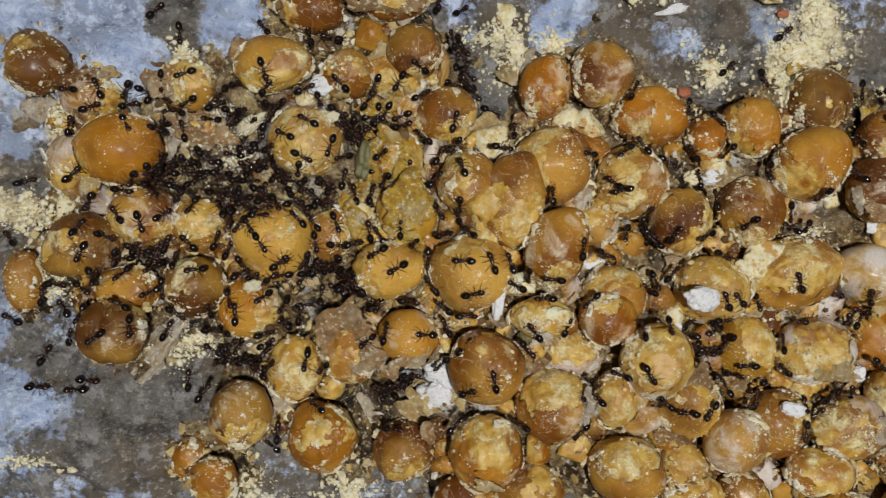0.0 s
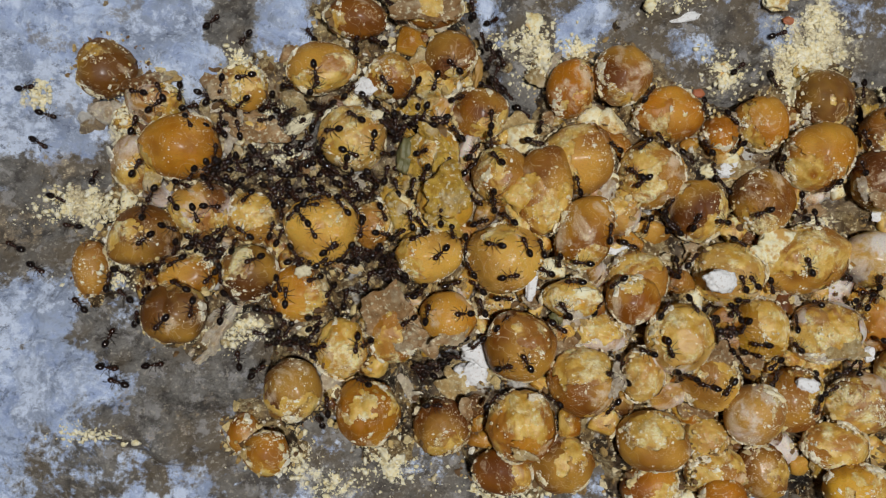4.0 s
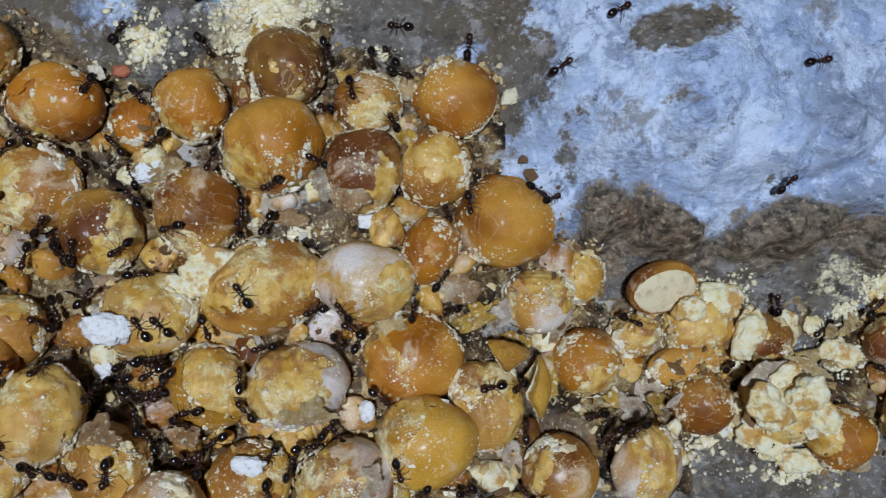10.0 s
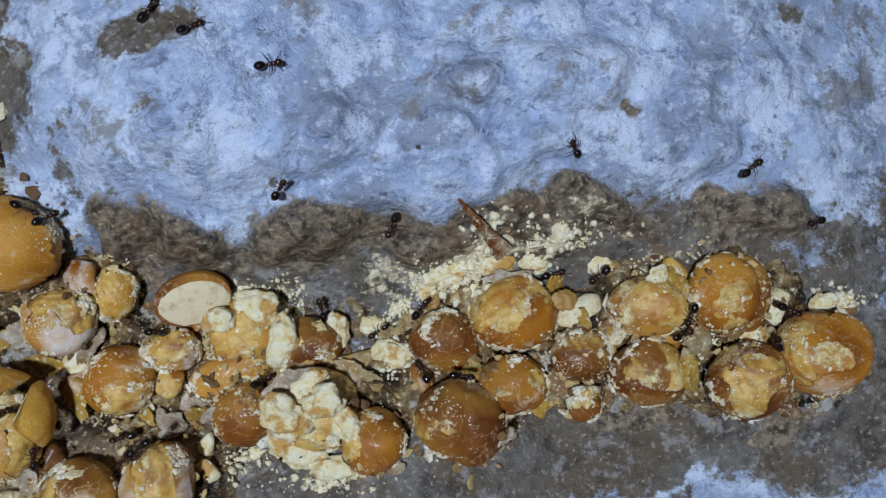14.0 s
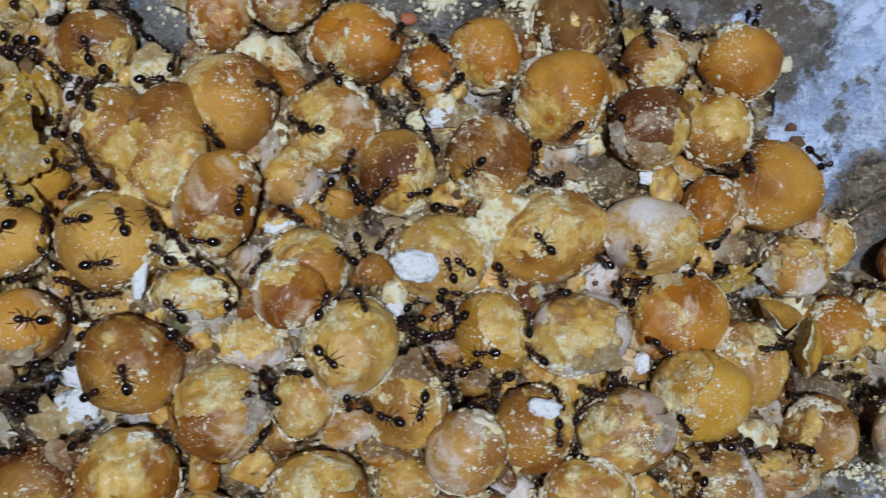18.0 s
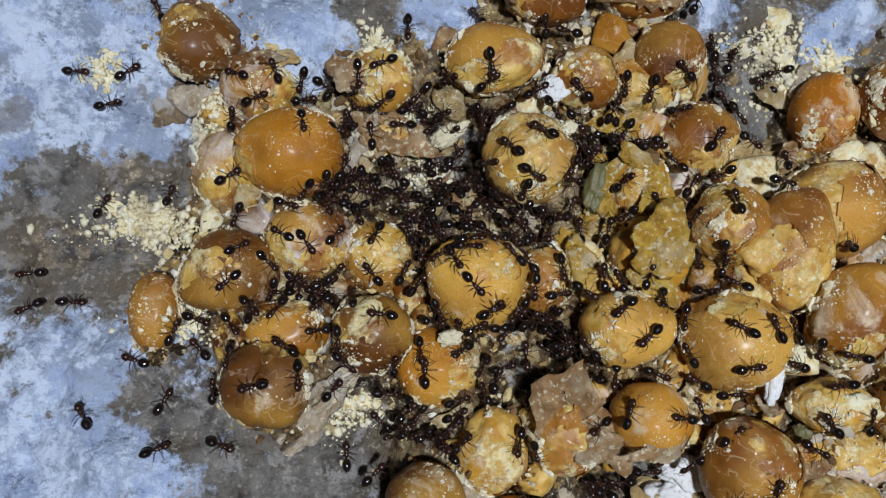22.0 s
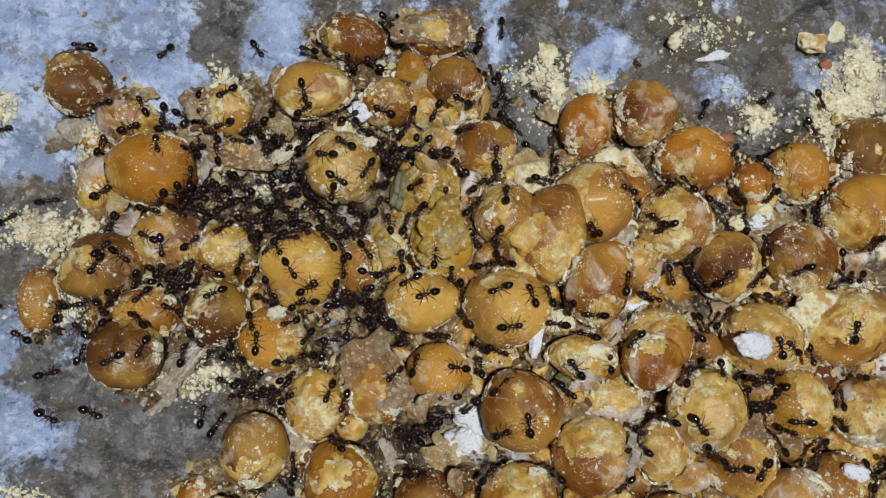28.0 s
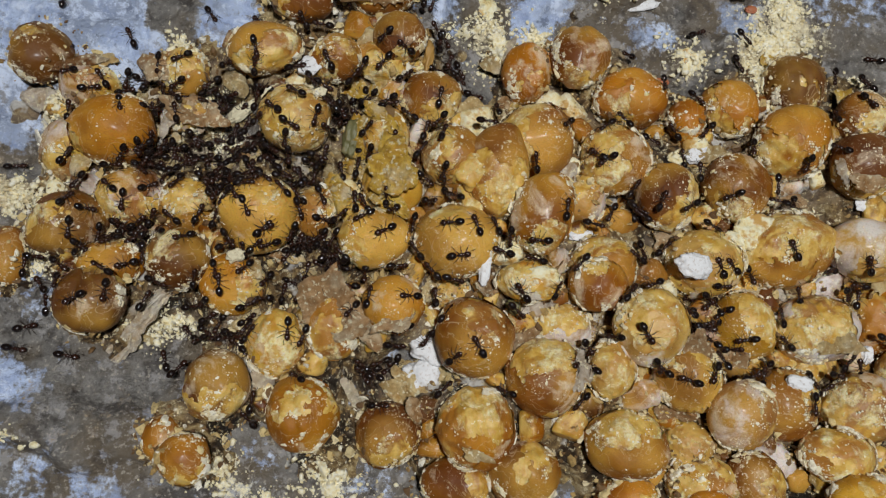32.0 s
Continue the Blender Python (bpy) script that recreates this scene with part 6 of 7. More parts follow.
def stand(x, y, heading, rise=1.0):
    """The pose of an ant at a place in mm: feet on what is below, leaning with its slope."""
    ring = [top_of(x + 2.2 * math.cos(k), y + 2.2 * math.sin(k)) for k in (0.3, 1.4, 2.4, 3.5, 4.5, 5.5)]
    base = float(lie(x, y))
    ring = [q - base for q in ring]
    z = max(top_of(x, y), base + rise * (0.62 * sum(ring) / 6 + 0.38 * max(ring)) if max(ring) > 2.0 else -30)
    e = 0.8
    nx, ny = (top_of(x - e, y) - top_of(x + e, y)) / (2 * e), (top_of(x, y - e) - top_of(x, y + e)) / (2 * e)
    n = Vector((max(-1.1, min(1.1, nx)), max(-1.1, min(1.1, ny)), 1)).normalized()
    ahead = Vector((math.cos(radians(heading)), math.sin(radians(heading)), 0))
    ahead = (ahead - ahead.dot(n) * n).normalized()
    m = Matrix((ahead, n.cross(ahead), n)).transposed().to_4x4()
    return Matrix.Translation((x * MM, y * MM, (z + 0.05) * MM)) @ m


def ant(x, y, heading, restless=0.3):
    """A feeding ant: keeps to its place and shifts about a little."""
    k = len(ANTS)
    m = stand(x, y, heading)
    ob = copy_thing(MODELS[k % 5], m) if k >= 5 else MODELS[k]
    ob.matrix_basis = m
    ANTS.append((ob, x, y, heading, restless))
    return ob


ant(-17.9, 12.9, -77, 0.1)
ant(-12.8, 6.7, 147, 0.1)
ant(-13.2, 2.7, -32, 0.1)
ant(-7.5, -2.0, 102, 0.1)
ant(-4.8, -2.0, 82, 0.1)
ant(-3.4, -0.2, 232, 0.1)
ant(-40.1, 9.0, 18, 0.3)
ant(-43.2, 6.8, 74, 0.3)
ant(-35.3, 6.2, -75, 0.3)
ant(-32.1, 5.7, 3, 0.3)
ant(-31.2, 6.4, 141, 0.3)
ant(-29.6, 8.1, 142, 0.3)
ant(-28.4, 9.8, -134, 0.3)
ant(-31.0, 11.8, -105, 0.3)
ant(-28.4, 12.7, -161, 0.3)
ant(-30.9, 10.4, -21, 0.3)
ant(-26.1, 7.2, -169, 0.3)
ant(-23.5, 5.1, -15, 0.3)
ant(-21.9, 8.8, 53, 0.3)
ant(-20.4, 6.2, -79, 0.3)
ant(-17.8, 11.4, 63, 0.3)
ant(-21.4, 11.8, 32, 0.3)
ant(-16.4, 8.5, -171, 0.3)
ant(-13.1, 11.0, 21, 0.3)
ant(-11.6, 9.0, -86, 0.3)
ant(-9.1, 8.3, -30, 0.3)
ant(-7.5, 6.4, -77, 0.3)
ant(-5.9, 10.1, 69, 0.3)
ant(-3.8, 6.6, -21, 0.3)
ant(-3.4, 8.3, -123, 0.3)
ant(-1.2, 6.6, 16, 0.3)
ant(-32.0, 2.5, 100, 0.3)
ant(-29.4, 1.2, -69, 0.3)
ant(-28.1, -0.6, -100, 0.3)
ant(-27.0, 2.6, -40, 0.3)
ant(-26.5, 2.5, 157, 0.3)
ant(-24.6, -0.7, 171, 0.3)
ant(-22.5, 4.8, 62, 0.3)
ant(-22.2, 1.5, 145, 0.3)
ant(-19.8, 1.4, 124, 0.3)
ant(-19.2, -2.0, -43, 0.3)
ant(-22.6, -2.3, -146, 0.3)
ant(-20.3, 4.8, 55, 0.3)
ant(-17.2, 3.8, 20, 0.3)
ant(-14.7, -2.6, -49, 0.3)
ant(-13.9, -0.6, -98, 0.3)
ant(-10.6, -0.4, -33, 0.3)
ant(-15.6, 0.6, -11, 0.3)
ant(-12.2, -8.0, -83, 0.3)
ant(-9.9, -5.9, -74, 0.3)
ant(-9.7, -8.3, -15, 0.3)
ant(-14.7, -5.2, 129, 0.3)
ant(-14.8, -3.5, 31, 0.3)
ant(-17.1, -3.5, -77, 0.3)
ant(-29.7, -2.7, -79, 0.3)
ant(-25.1, -2.2, -16, 0.3)
ant(-23.3, -5.4, -106, 0.3)
ant(-27.9, -3.9, -107, 0.3)
ant(-18.1, -3.3, 5, 0.3)
ant(-21.0, -6.0, -148, 0.3)
ant(-35.9, -1.4, -5, 0.3)
ant(-33.2, -1.9, -49, 0.3)
ant(-25.3, -7.5, 74, 0.3)
ant(-25.0, -4.1, 88, 0.3)
ant(-31.3, -8.0, 68, 0.3)
ant(-35.1, -8.4, 68, 0.3)
ant(-39.3, -12.3, -45, 0.3)
ant(-22.6, -8.9, 60, 0.3)
ant(-18.3, -7.9, -57, 0.3)
ant(-21.3, -11.9, 26, 0.3)
ant(-22.6, -15.2, -62, 0.3)
ant(-21.9, -16.6, 92, 0.1)
ant(-18.8, -19.1, -19, 0.3)
ant(-23.8, -19.0, -157, 0.3)
ant(-20.6, -10.5, -92, 0.3)
ant(-16.6, -11.6, 169, 0.3)
ant(-14.0, -10.1, -96, 0.3)
ant(-12.4, -11.0, 68, 0.3)
ant(-9.9, -10.7, 54, 0.3)
ant(-12.0, -14.9, 80, 0.3)
ant(-13.9, -16.1, -8, 0.3)
ant(-8.5, -13.5, 34, 0.3)
ant(-7.8, -11.6, -155, 0.3)
ant(-7.0, -13.9, -153, 0.3)
ant(-4.4, -15.9, -108, 0.3)
ant(-10.3, -10.5, -125, 0.3)
ant(-19.0, -15.0, -143, 0.3)
ant(-32.7, -11.6, -133, 0.3)
ant(-32.8, -8.3, 19, 0.3)
ant(-10.4, 3.8, -112, 0.3)
ant(-9.1, 2.9, 162, 0.3)
ant(-6.5, 5.5, 65, 0.3)
ant(-3.6, 3.0, 14, 0.3)
ant(-8.9, 0.0, 74, 0.3)
ant(-10.8, -2.9, -85, 0.3)
ant(-5.5, -6.4, 97, 0.1)
ant(-3.9, -6.6, 97, 0.1)
ant(-1.5, -5.9, 82, 0.1)
ant(-50.2, -17.6, 153, 0.3)
ant(-44.3, -16.5, 122, 0.3)
ant(-46.7, -14.4, 81, 0.3)
ant(-44.4, -13.1, -7, 0.3)
ant(-39.0, -12.4, 123, 0.3)
ant(-29.2, -26.0, 88, 0.3)
ant(-26.0, -26.6, 57, 0.3)
ant(-26.5, -22.5, 149, 0.3)
ant(-23.2, -20.9, 48, 0.3)
ant(-19.4, -23.4, -48, 0.3)
ant(-17.5, -23.3, 19, 0.3)
ant(-13.5, -22.6, -109, 0.3)
ant(-11.4, -23.2, -110, 0.3)
ant(-11.8, -28.1, 132, 0.1)
ant(-16.8, -30.7, 81, 0.3)
ant(-17.4, -32.6, 102, 0.3)
ant(-2.4, -32.0, -17, 0.1)
ant(-2.5, -26.2, 169, 0.3)
ant(-4.4, -26.4, 126, 0.3)
ant(-0.2, -24.4, 15, 0.3)
ant(-3.0, -18.6, 82, 0.1)
ant(-6.1, -20.2, -147, 0.3)
ant(1.1, -18.8, 177, 0.1)
ant(-25.4, -19.1, -4, 0.3)
ant(2.1, -10.1, -77, 0.1)
ant(2.5, -12.7, 102, 0.1)
ant(9.2, -10.1, 102, 0.1)
ant(11.4, -10.3, 82, 0.1)
ant(7.3, -13.6, 12, 0.1)
ant(12.3, -13.1, 154, 0.3)
ant(16.7, -11.8, 177, 0.1)
ant(20.0, -8.2, 82, 0.1)
ant(13.0, 5.9, 103, 0.3)
ant(11.1, 3.4, -5, 0.3)
ant(4.2, -7.2, -16, 0.3)
ant(5.7, -4.2, 82, 0.1)
ant(5.8, -3.1, -101, 0.3)
ant(14.3, -11.6, -116, 0.3)
ant(14.5, -18.0, 122, 0.1)
ant(-1.6, 8.0, -153, 0.3)
ant(1.4, 5.7, 141, 0.3)
ant(3.1, 3.1, 50, 0.3)
ant(26.9, 3.1, -128, 0.3)
ant(28.9, 4.2, 122, 0.1)
ant(32.9, 1.9, -30, 0.3)
ant(36.8, 3.8, 112, 0.1)
ant(38.1, 0.2, 92, 0.1)
ant(25.4, -0.4, 152, 0.1)
ant(26.2, -1.4, -162, 0.3)
ant(27.5, -7.5, -104, 0.3)
ant(29.6, -4.1, 83, 0.3)
ant(33.3, -6.8, 54, 0.3)
ant(39.5, -10.2, -7, 0.3)
ant(30.8, -13.4, -81, 0.3)
ant(33.7, -12.4, 54, 0.3)
ant(29.4, -14.2, 164, 0.3)
ant(41.0, -15.0, 137, 0.1)
ant(39.9, -17.7, -23, 0.3)
ant(38.9, -19.9, -154, 0.3)
ant(34.6, -20.8, -159, 0.3)
ant(41.0, -21.4, -150, 0.3)
ant(38.9, -22.2, 165, 0.3)
ant(43.1, -23.9, 192, 0.1)
ant(47.5, -21.2, 62, 0.1)
ant(42.2, -25.2, 14, 0.3)
ant(49.0, -6.6, 121, 0.3)
ant(51.5, -6.7, -118, 0.3)
ant(48.8, -4.5, -86, 0.3)
ant(27.4, -18.3, 69, 0.3)
ant(25.2, -24.3, 142, 0.3)
ant(22.0, -24.8, -57, 0.3)
ant(20.7, -26.6, -156, 0.3)
ant(21.9, -27.0, 131, 0.3)
ant(29.9, -26.8, -75, 0.3)
ant(31.0, -26.9, 152, 0.1)
ant(6.9, -25.6, 32, 0.1)
ant(39.1, -26.4, 86, 0.3)
ant(50.5, -29.6, -123, 0.3)
ant(43.9, -28.1, 70, 0.3)
ant(4.6, 17.8, 122, 0.3)
ant(5.8, 15.5, 81, 0.3)
ant(7.6, 10.5, -50, 0.3)
ant(3.4, 23.1, 81, 0.3)
ant(34.7, 8.9, -129, 0.3)
ant(39.3, 7.3, -67, 0.3)
ant(10.3, 8.6, -28, 0.3)
ant(0.6, 14.0, 135, 0.3)
ant(-8.9, 23.1, -17, 0.1)
ant(-6.6, 21.8, -124, 0.3)
ant(-19.0, 19.2, 136, 0.3)
ant(-12.9, 17.8, 107, 0.3)
ant(-10.4, 17.4, 169, 0.3)
ant(46.0, 13.0, -47, 0.3)
ant(58.7, 11.5, -106, 0.3)
ant(63.0, 10.5, -93, 0.3)
ant(65.4, 11.3, 118, 0.3)
ant(66.5, 14.7, 167, 0.3)
ant(73.6, 11.1, 71, 0.3)
ant(66.4, 8.4, -6, 0.3)
ant(61.7, 6.7, -76, 0.3)
ant(58.7, 5.0, 120, 0.3)
ant(57.4, 0.4, 133, 0.3)
ant(40.5, 3.8, -146, 0.3)
ant(46.2, 0.7, -102, 0.3)
ant(69.7, -5.7, 119, 0.3)
ant(64.5, 3.3, 125, 0.3)
ant(72.9, -5.6, -66, 0.3)
ant(79.6, -4.8, -5, 0.1)
ant(81.1, -5.3, 4, 0.1)
ant(39.4, -15.1, 114, 0.1)
ant(45.0, -16.4, -79, 0.3)
ant(38.8, -19.2, -24, 0.3)
ant(42.5, -28.5, 14, 0.3)
ant(44.8, -27.2, -145, 0.3)
ant(48.4, -24.2, 121, 0.3)
ant(56.1, -26.8, 54, 0.1)
ant(54.0, -28.5, 12, 0.3)
ant(57.2, -27.6, 98, 0.3)
ant(49.9, -32.4, -96, 0.3)
ant(55.5, -15.1, 167, 0.3)
ant(59.4, -14.8, 90, 0.3)
ant(57.7, -18.4, -56, 0.3)
ant(59.1, -17.2, 161, 0.3)
ant(60.3, -18.9, 72, 0.3)
ant(65.0, -15.6, 122, 0.3)
ant(68.6, -12.7, 54, 0.1)
ant(69.4, -16.5, 159, 0.1)
ant(62.2, -24.3, -50, 0.1)
ant(73.5, -24.9, -163, 0.3)
ant(75.8, -25.0, -159, 0.3)
ant(78.0, -26.0, 104, 0.1)
ant(76.5, -29.5, 87, 0.3)
ant(70.8, -35.1, -70, 0.3)
ant(69.4, -34.8, 6, 0.3)
ant(65.6, -34.9, -123, 0.3)
ant(76.3, -35.4, 172, 0.3)
ant(38.5, -22.9, 0, 0.3)
ant(37.9, -24.4, 118, 0.3)
ant(84.6, -29.7, 194, 0.1)
ant(88.3, -30.4, -153, 0.3)
ant(99.6, -25.2, -7, 0.3)
ant(102.4, -34.2, -157, 0.3)
ant(107.1, -19.0, 94, 0.1)
ant(117.5, -27.4, 138, 0.3)
ant(121.3, -28.4, -19, 0.3)
ant(112.7, -23.2, -155, 0.3)
ant(86.1, -31.1, -152, 0.3)
ant(105.4, -5.5, 62, 0.1)
ant(133.8, -18.8, 13, 0.3)
ant(137.7, -19.8, -152, 0.3)
ant(145.7, -24.6, -113, 0.3)
ant(156.5, -26.0, -22, 0.3)
ant(144.7, -26.9, 0, 0.3)
ant(153.8, -29.0, 29, 0.3)
ant(118.0, -20.5, 43, 0.3)
ant(89.6, -19.6, -45, 0.3)
ant(52.8, -30.2, 42, 0.3)
ant(64.4, -38.7, -123, 0.3)
ant(63.3, -31.2, -80, 0.3)
ant(-59.0, 11.8, -11, 0.8)
ant(-57.0, 7.7, -31, 0.8)
ant(-46.0, -22.1, 63, 0.8)
ant(-46.2, -26.0, 3, 0.8)
ant(-40.5, -25.4, -6, 0.8)
ant(-56.6, -12.6, -26, 0.8)
ant(-50.7, -0.9, 43, 0.8)
ant(-56.5, -3.0, 23, 0.8)
ant(-41.0, -3.1, -121, 0.4)
ant(-30.2, -13.6, -84, 0.4)
ant(6.7, -16.6, -6, 0.4)
ant(-32.9, -14.1, -164, 0.4)
ant(-36.7, -4.5, 133, 0.4)
ant(-28.8, -16.3, -55, 0.4)
ant(0.3, -3.0, 24, 0.4)
ant(-35.9, -12.2, -117, 0.4)
ant(-38.4, -7.5, -3, 0.4)
ant(-36.6, 11.2, -104, 0.4)
ant(-31.6, -4.6, 25, 0.4)
ant(-26.7, -11.4, -165, 0.4)
ant(3.1, -0.3, 42, 0.4)
ant(-40.9, -9.2, -118, 0.4)
ant(-8.8, -17.0, -123, 0.4)
ant(-0.3, -14.9, -4, 0.4)
ant(5.9, -10.0, 175, 0.4)
ant(-7.1, -8.5, -4, 0.4)
ant(-34.1, -17.9, -100, 0.4)
ant(6.0, 1.3, 111, 0.4)
ant(-17.8, 7.0, 51, 0.4)
ant(-2.2, -10.9, -152, 0.4)
ant(-39.5, -16.6, -76, 0.4)
ant(-1.9, 12.0, -117, 0.4)
ant(-28.3, -7.8, 129, 0.4)
ant(5.1, 7.4, 77, 0.4)
ant(3.8, -15.4, 152, 0.4)
ant(5.0, 4.4, -105, 0.4)
ant(-24.8, 10.5, -135, 0.4)
ant(6.9, -6.8, 124, 0.4)
ant(-30.9, -18.8, 61, 0.4)
ant(-0.4, 1.5, 120, 0.4)
ant(1.4, 10.2, -7, 0.4)
ant(-8.9, 11.8, 133, 0.4)
ant(-41.2, -14.1, -46, 0.4)
ant(-0.3, -8.3, -135, 0.4)
ant(-16.8, -18.2, 145, 0.4)
ant(-19.0, -12.0, 70, 0.4)
ant(-25.4, -15.9, 117, 0.4)
ant(-39.4, 11.1, 110, 0.4)
ant(-37.5, -18.8, -147, 0.4)
ant(-35.6, -15.3, 160, 0.4)
ant(-4.4, -9.3, -146, 0.4)
ant(-11.3, -18.4, -105, 0.4)
ant(-41.2, -6.2, 63, 0.4)
ant(-40.9, -18.9, 47, 0.4)
ant(-42.7, 10.8, 173, 0.4)
ant(-5.1, 11.8, -89, 0.4)
ant(2.8, -4.3, -38, 0.4)
ant(-15.3, 5.2, 157, 0.4)
ant(-42.6, 0.6, 38, 0.4)
ant(-6.1, -16.9, -177, 0.4)
ant(-34.0, -5.6, -75, 0.4)
ant(-6.3, 0.7, -171, 0.4)
ant(-29.2, -10.3, 119, 0.4)
ant(0.2, -22.3, -174, 0.4)
ant(14.0, -21.0, -50, 0.4)
ant(49.2, -12.9, 106, 0.4)
ant(3.1, -22.8, -113, 0.4)
ant(15.6, -14.8, -179, 0.4)
ant(20.0, -30.7, -128, 0.4)
ant(21.9, -15.3, -145, 0.4)
ant(9.6, -24.0, 100, 0.4)
ant(33.6, -28.6, 177, 0.4)
ant(18.2, -17.5, 98, 0.4)
ant(24.3, -10.0, -24, 0.4)
ant(16.7, -1.8, 126, 0.4)
ant(6.6, -20.6, 59, 0.4)
ant(52.4, -1.7, -112, 0.4)
ant(28.4, -23.3, -59, 0.4)
ant(21.7, 3.0, -173, 0.4)
ant(36.8, -7.1, -169, 0.4)
ant(50.4, -18.2, 147, 0.4)
ant(36.3, -28.6, -126, 0.4)
ant(42.7, -5.6, -141, 0.4)
ant(5.5, -30.4, 51, 0.4)
ant(3.7, -18.5, 103, 0.4)
ant(30.8, -18.2, -115, 0.4)
ant(38.6, -2.6, 90, 0.4)
ant(13.1, -29.5, -172, 0.4)


def walking_ant(x, y, heading):
    ob = copy_thing(MODELS[int(abs(heading)) % 5], stand(x, y, heading))
    return tagged(ob, "small glossy dark brown ant walking on the slab", "ant", "ants walking on the slab")


walker_a = walking_ant(-32.2, 21.1, 40)
walker_b = walking_ant(6.5, 21.5, 20)
walker_c = walking_ant(39.6, 14.0, 40)
walker_d = walking_ant(-60.2, 2.8, -72)
walker_e = walking_ant(-29.6, 18.0, -89)
walker_f = walking_ant(26.3, 11.1, -251)
walker_g = walking_ant(47.7, 18.7, 40)
walker_h = walking_ant(-53.1, -8.1, -235)
walker_i = walking_ant(-44.6, -28.0, 182)
walker_j = walking_ant(-60.5, -11.5, -229)
walker_k = walking_ant(6.7, 16.6, -50)
walker_l = walking_ant(7.2, 13.4, 320)
walker_m = walking_ant(90.8, 15.0, 41)
walker_n = walking_ant(83.9, 11.2, 88)
walker_o = walking_ant(112.0, 5.9, 64)
walker_p = walking_ant(141.4, -13.3, 100)
walker_q = walking_ant(160.3, -9.2, 306)
walker_r = walking_ant(157.2, -15.7, 70)
walker_s = walking_ant(118.5, -6.6, -154)


def stroll(ob, rows):
    """Rows of seconds, x, y in mm and heading; the legs swing in two threes while it walks."""
    walk(ob, [(t, stand(x, y, h)) for t, x, y, h in rows])
    legs = [c for c in ob.children if c.name.startswith("leg")]
    for k, leg in enumerate(legs):
        m = Matrix.Translation(leg.location)
        swing = 1 if k in (0, 2, 4) else -1
        walk(leg, [(0.4 * q, m @ pose(0, 0, 0, 0, 0, 14 * swing * (-1) ** q)) for q in range(81)])


def swarm(places):
    """The thickest of the crowd, where single ants cannot be told apart, on one mesh for each colour."""
    mats = [GASTER, THORAX, LIMB]
    verts, faces, index, total = [], [], [], 0
    models = []
    for model in MODELS:
        bits = []
        for c in model.children_recursive:
            co = np.array([v.co[:] for v in c.data.vertices]) + np.array(c.location)
            bits.append((co, [tuple(p.vertices) for p in c.data.polygons], mats.index(c.data.materials[0])))
        models.append(bits)
    for x, y, heading in places:
        m = np.array(stand(x, y, heading, 0.5))
        for co, polys, k in models[int(heading) % 5]:
            verts.append(co @ m[:3, :3].T + m[:3, 3])
            faces += [tuple(q + total for q in p) for p in polys]
            index += [k] * len(polys)
            total += len(co)
    me = mesh_of("ant_swarm", np.concatenate(verts), faces)
    for mat in mats:
        me.materials.append(mat)
    me.polygons.foreach_set("material_index", index)
    ob = part("ant_swarm", me, None)
    tagged(ob, "dense crowd of small dark ants between the chickpeas", "ants", kind="stuff")


rng = np.random.RandomState(8)
crowd = []
for cx, cy, rx, ry, n in (
    (-25.5, 0.8, 10.0, 4.5, 42),
    (-33.7, -10.3, 5.1, 1.8, 9),
    (-16.3, -2.6, 6.1, 5.5, 19),
    (-5.6, 6.9, 5.2, 2.2, 15),
    (-13.0, -13.6, 7.8, 4.4, 23),
    (-31.4, 9.0, 5.2, 3.6, 12),
    (-21.5, -22.8, 4.2, 2.6, 10),
    (-2.8, -27.5, 3.4, 1.3, 7),
    (29.9, -7.1, 1.8, 1.3, 5),
    (38.2, -20.6, 2.8, 4.0, 7),
    (5.3, 15.2, 2.6, 4.5, 5),
    (-22.4, 9.0, 5.2, 2.7, 10),
):
    for k in range(n):
        ang, far = rng.uniform(0, 6.283), math.sqrt(rng.uniform())
        crowd.append((cx + rx * far * math.cos(ang), cy + ry * far * math.sin(ang), rng.uniform(0, 360)))
swarm(crowd)


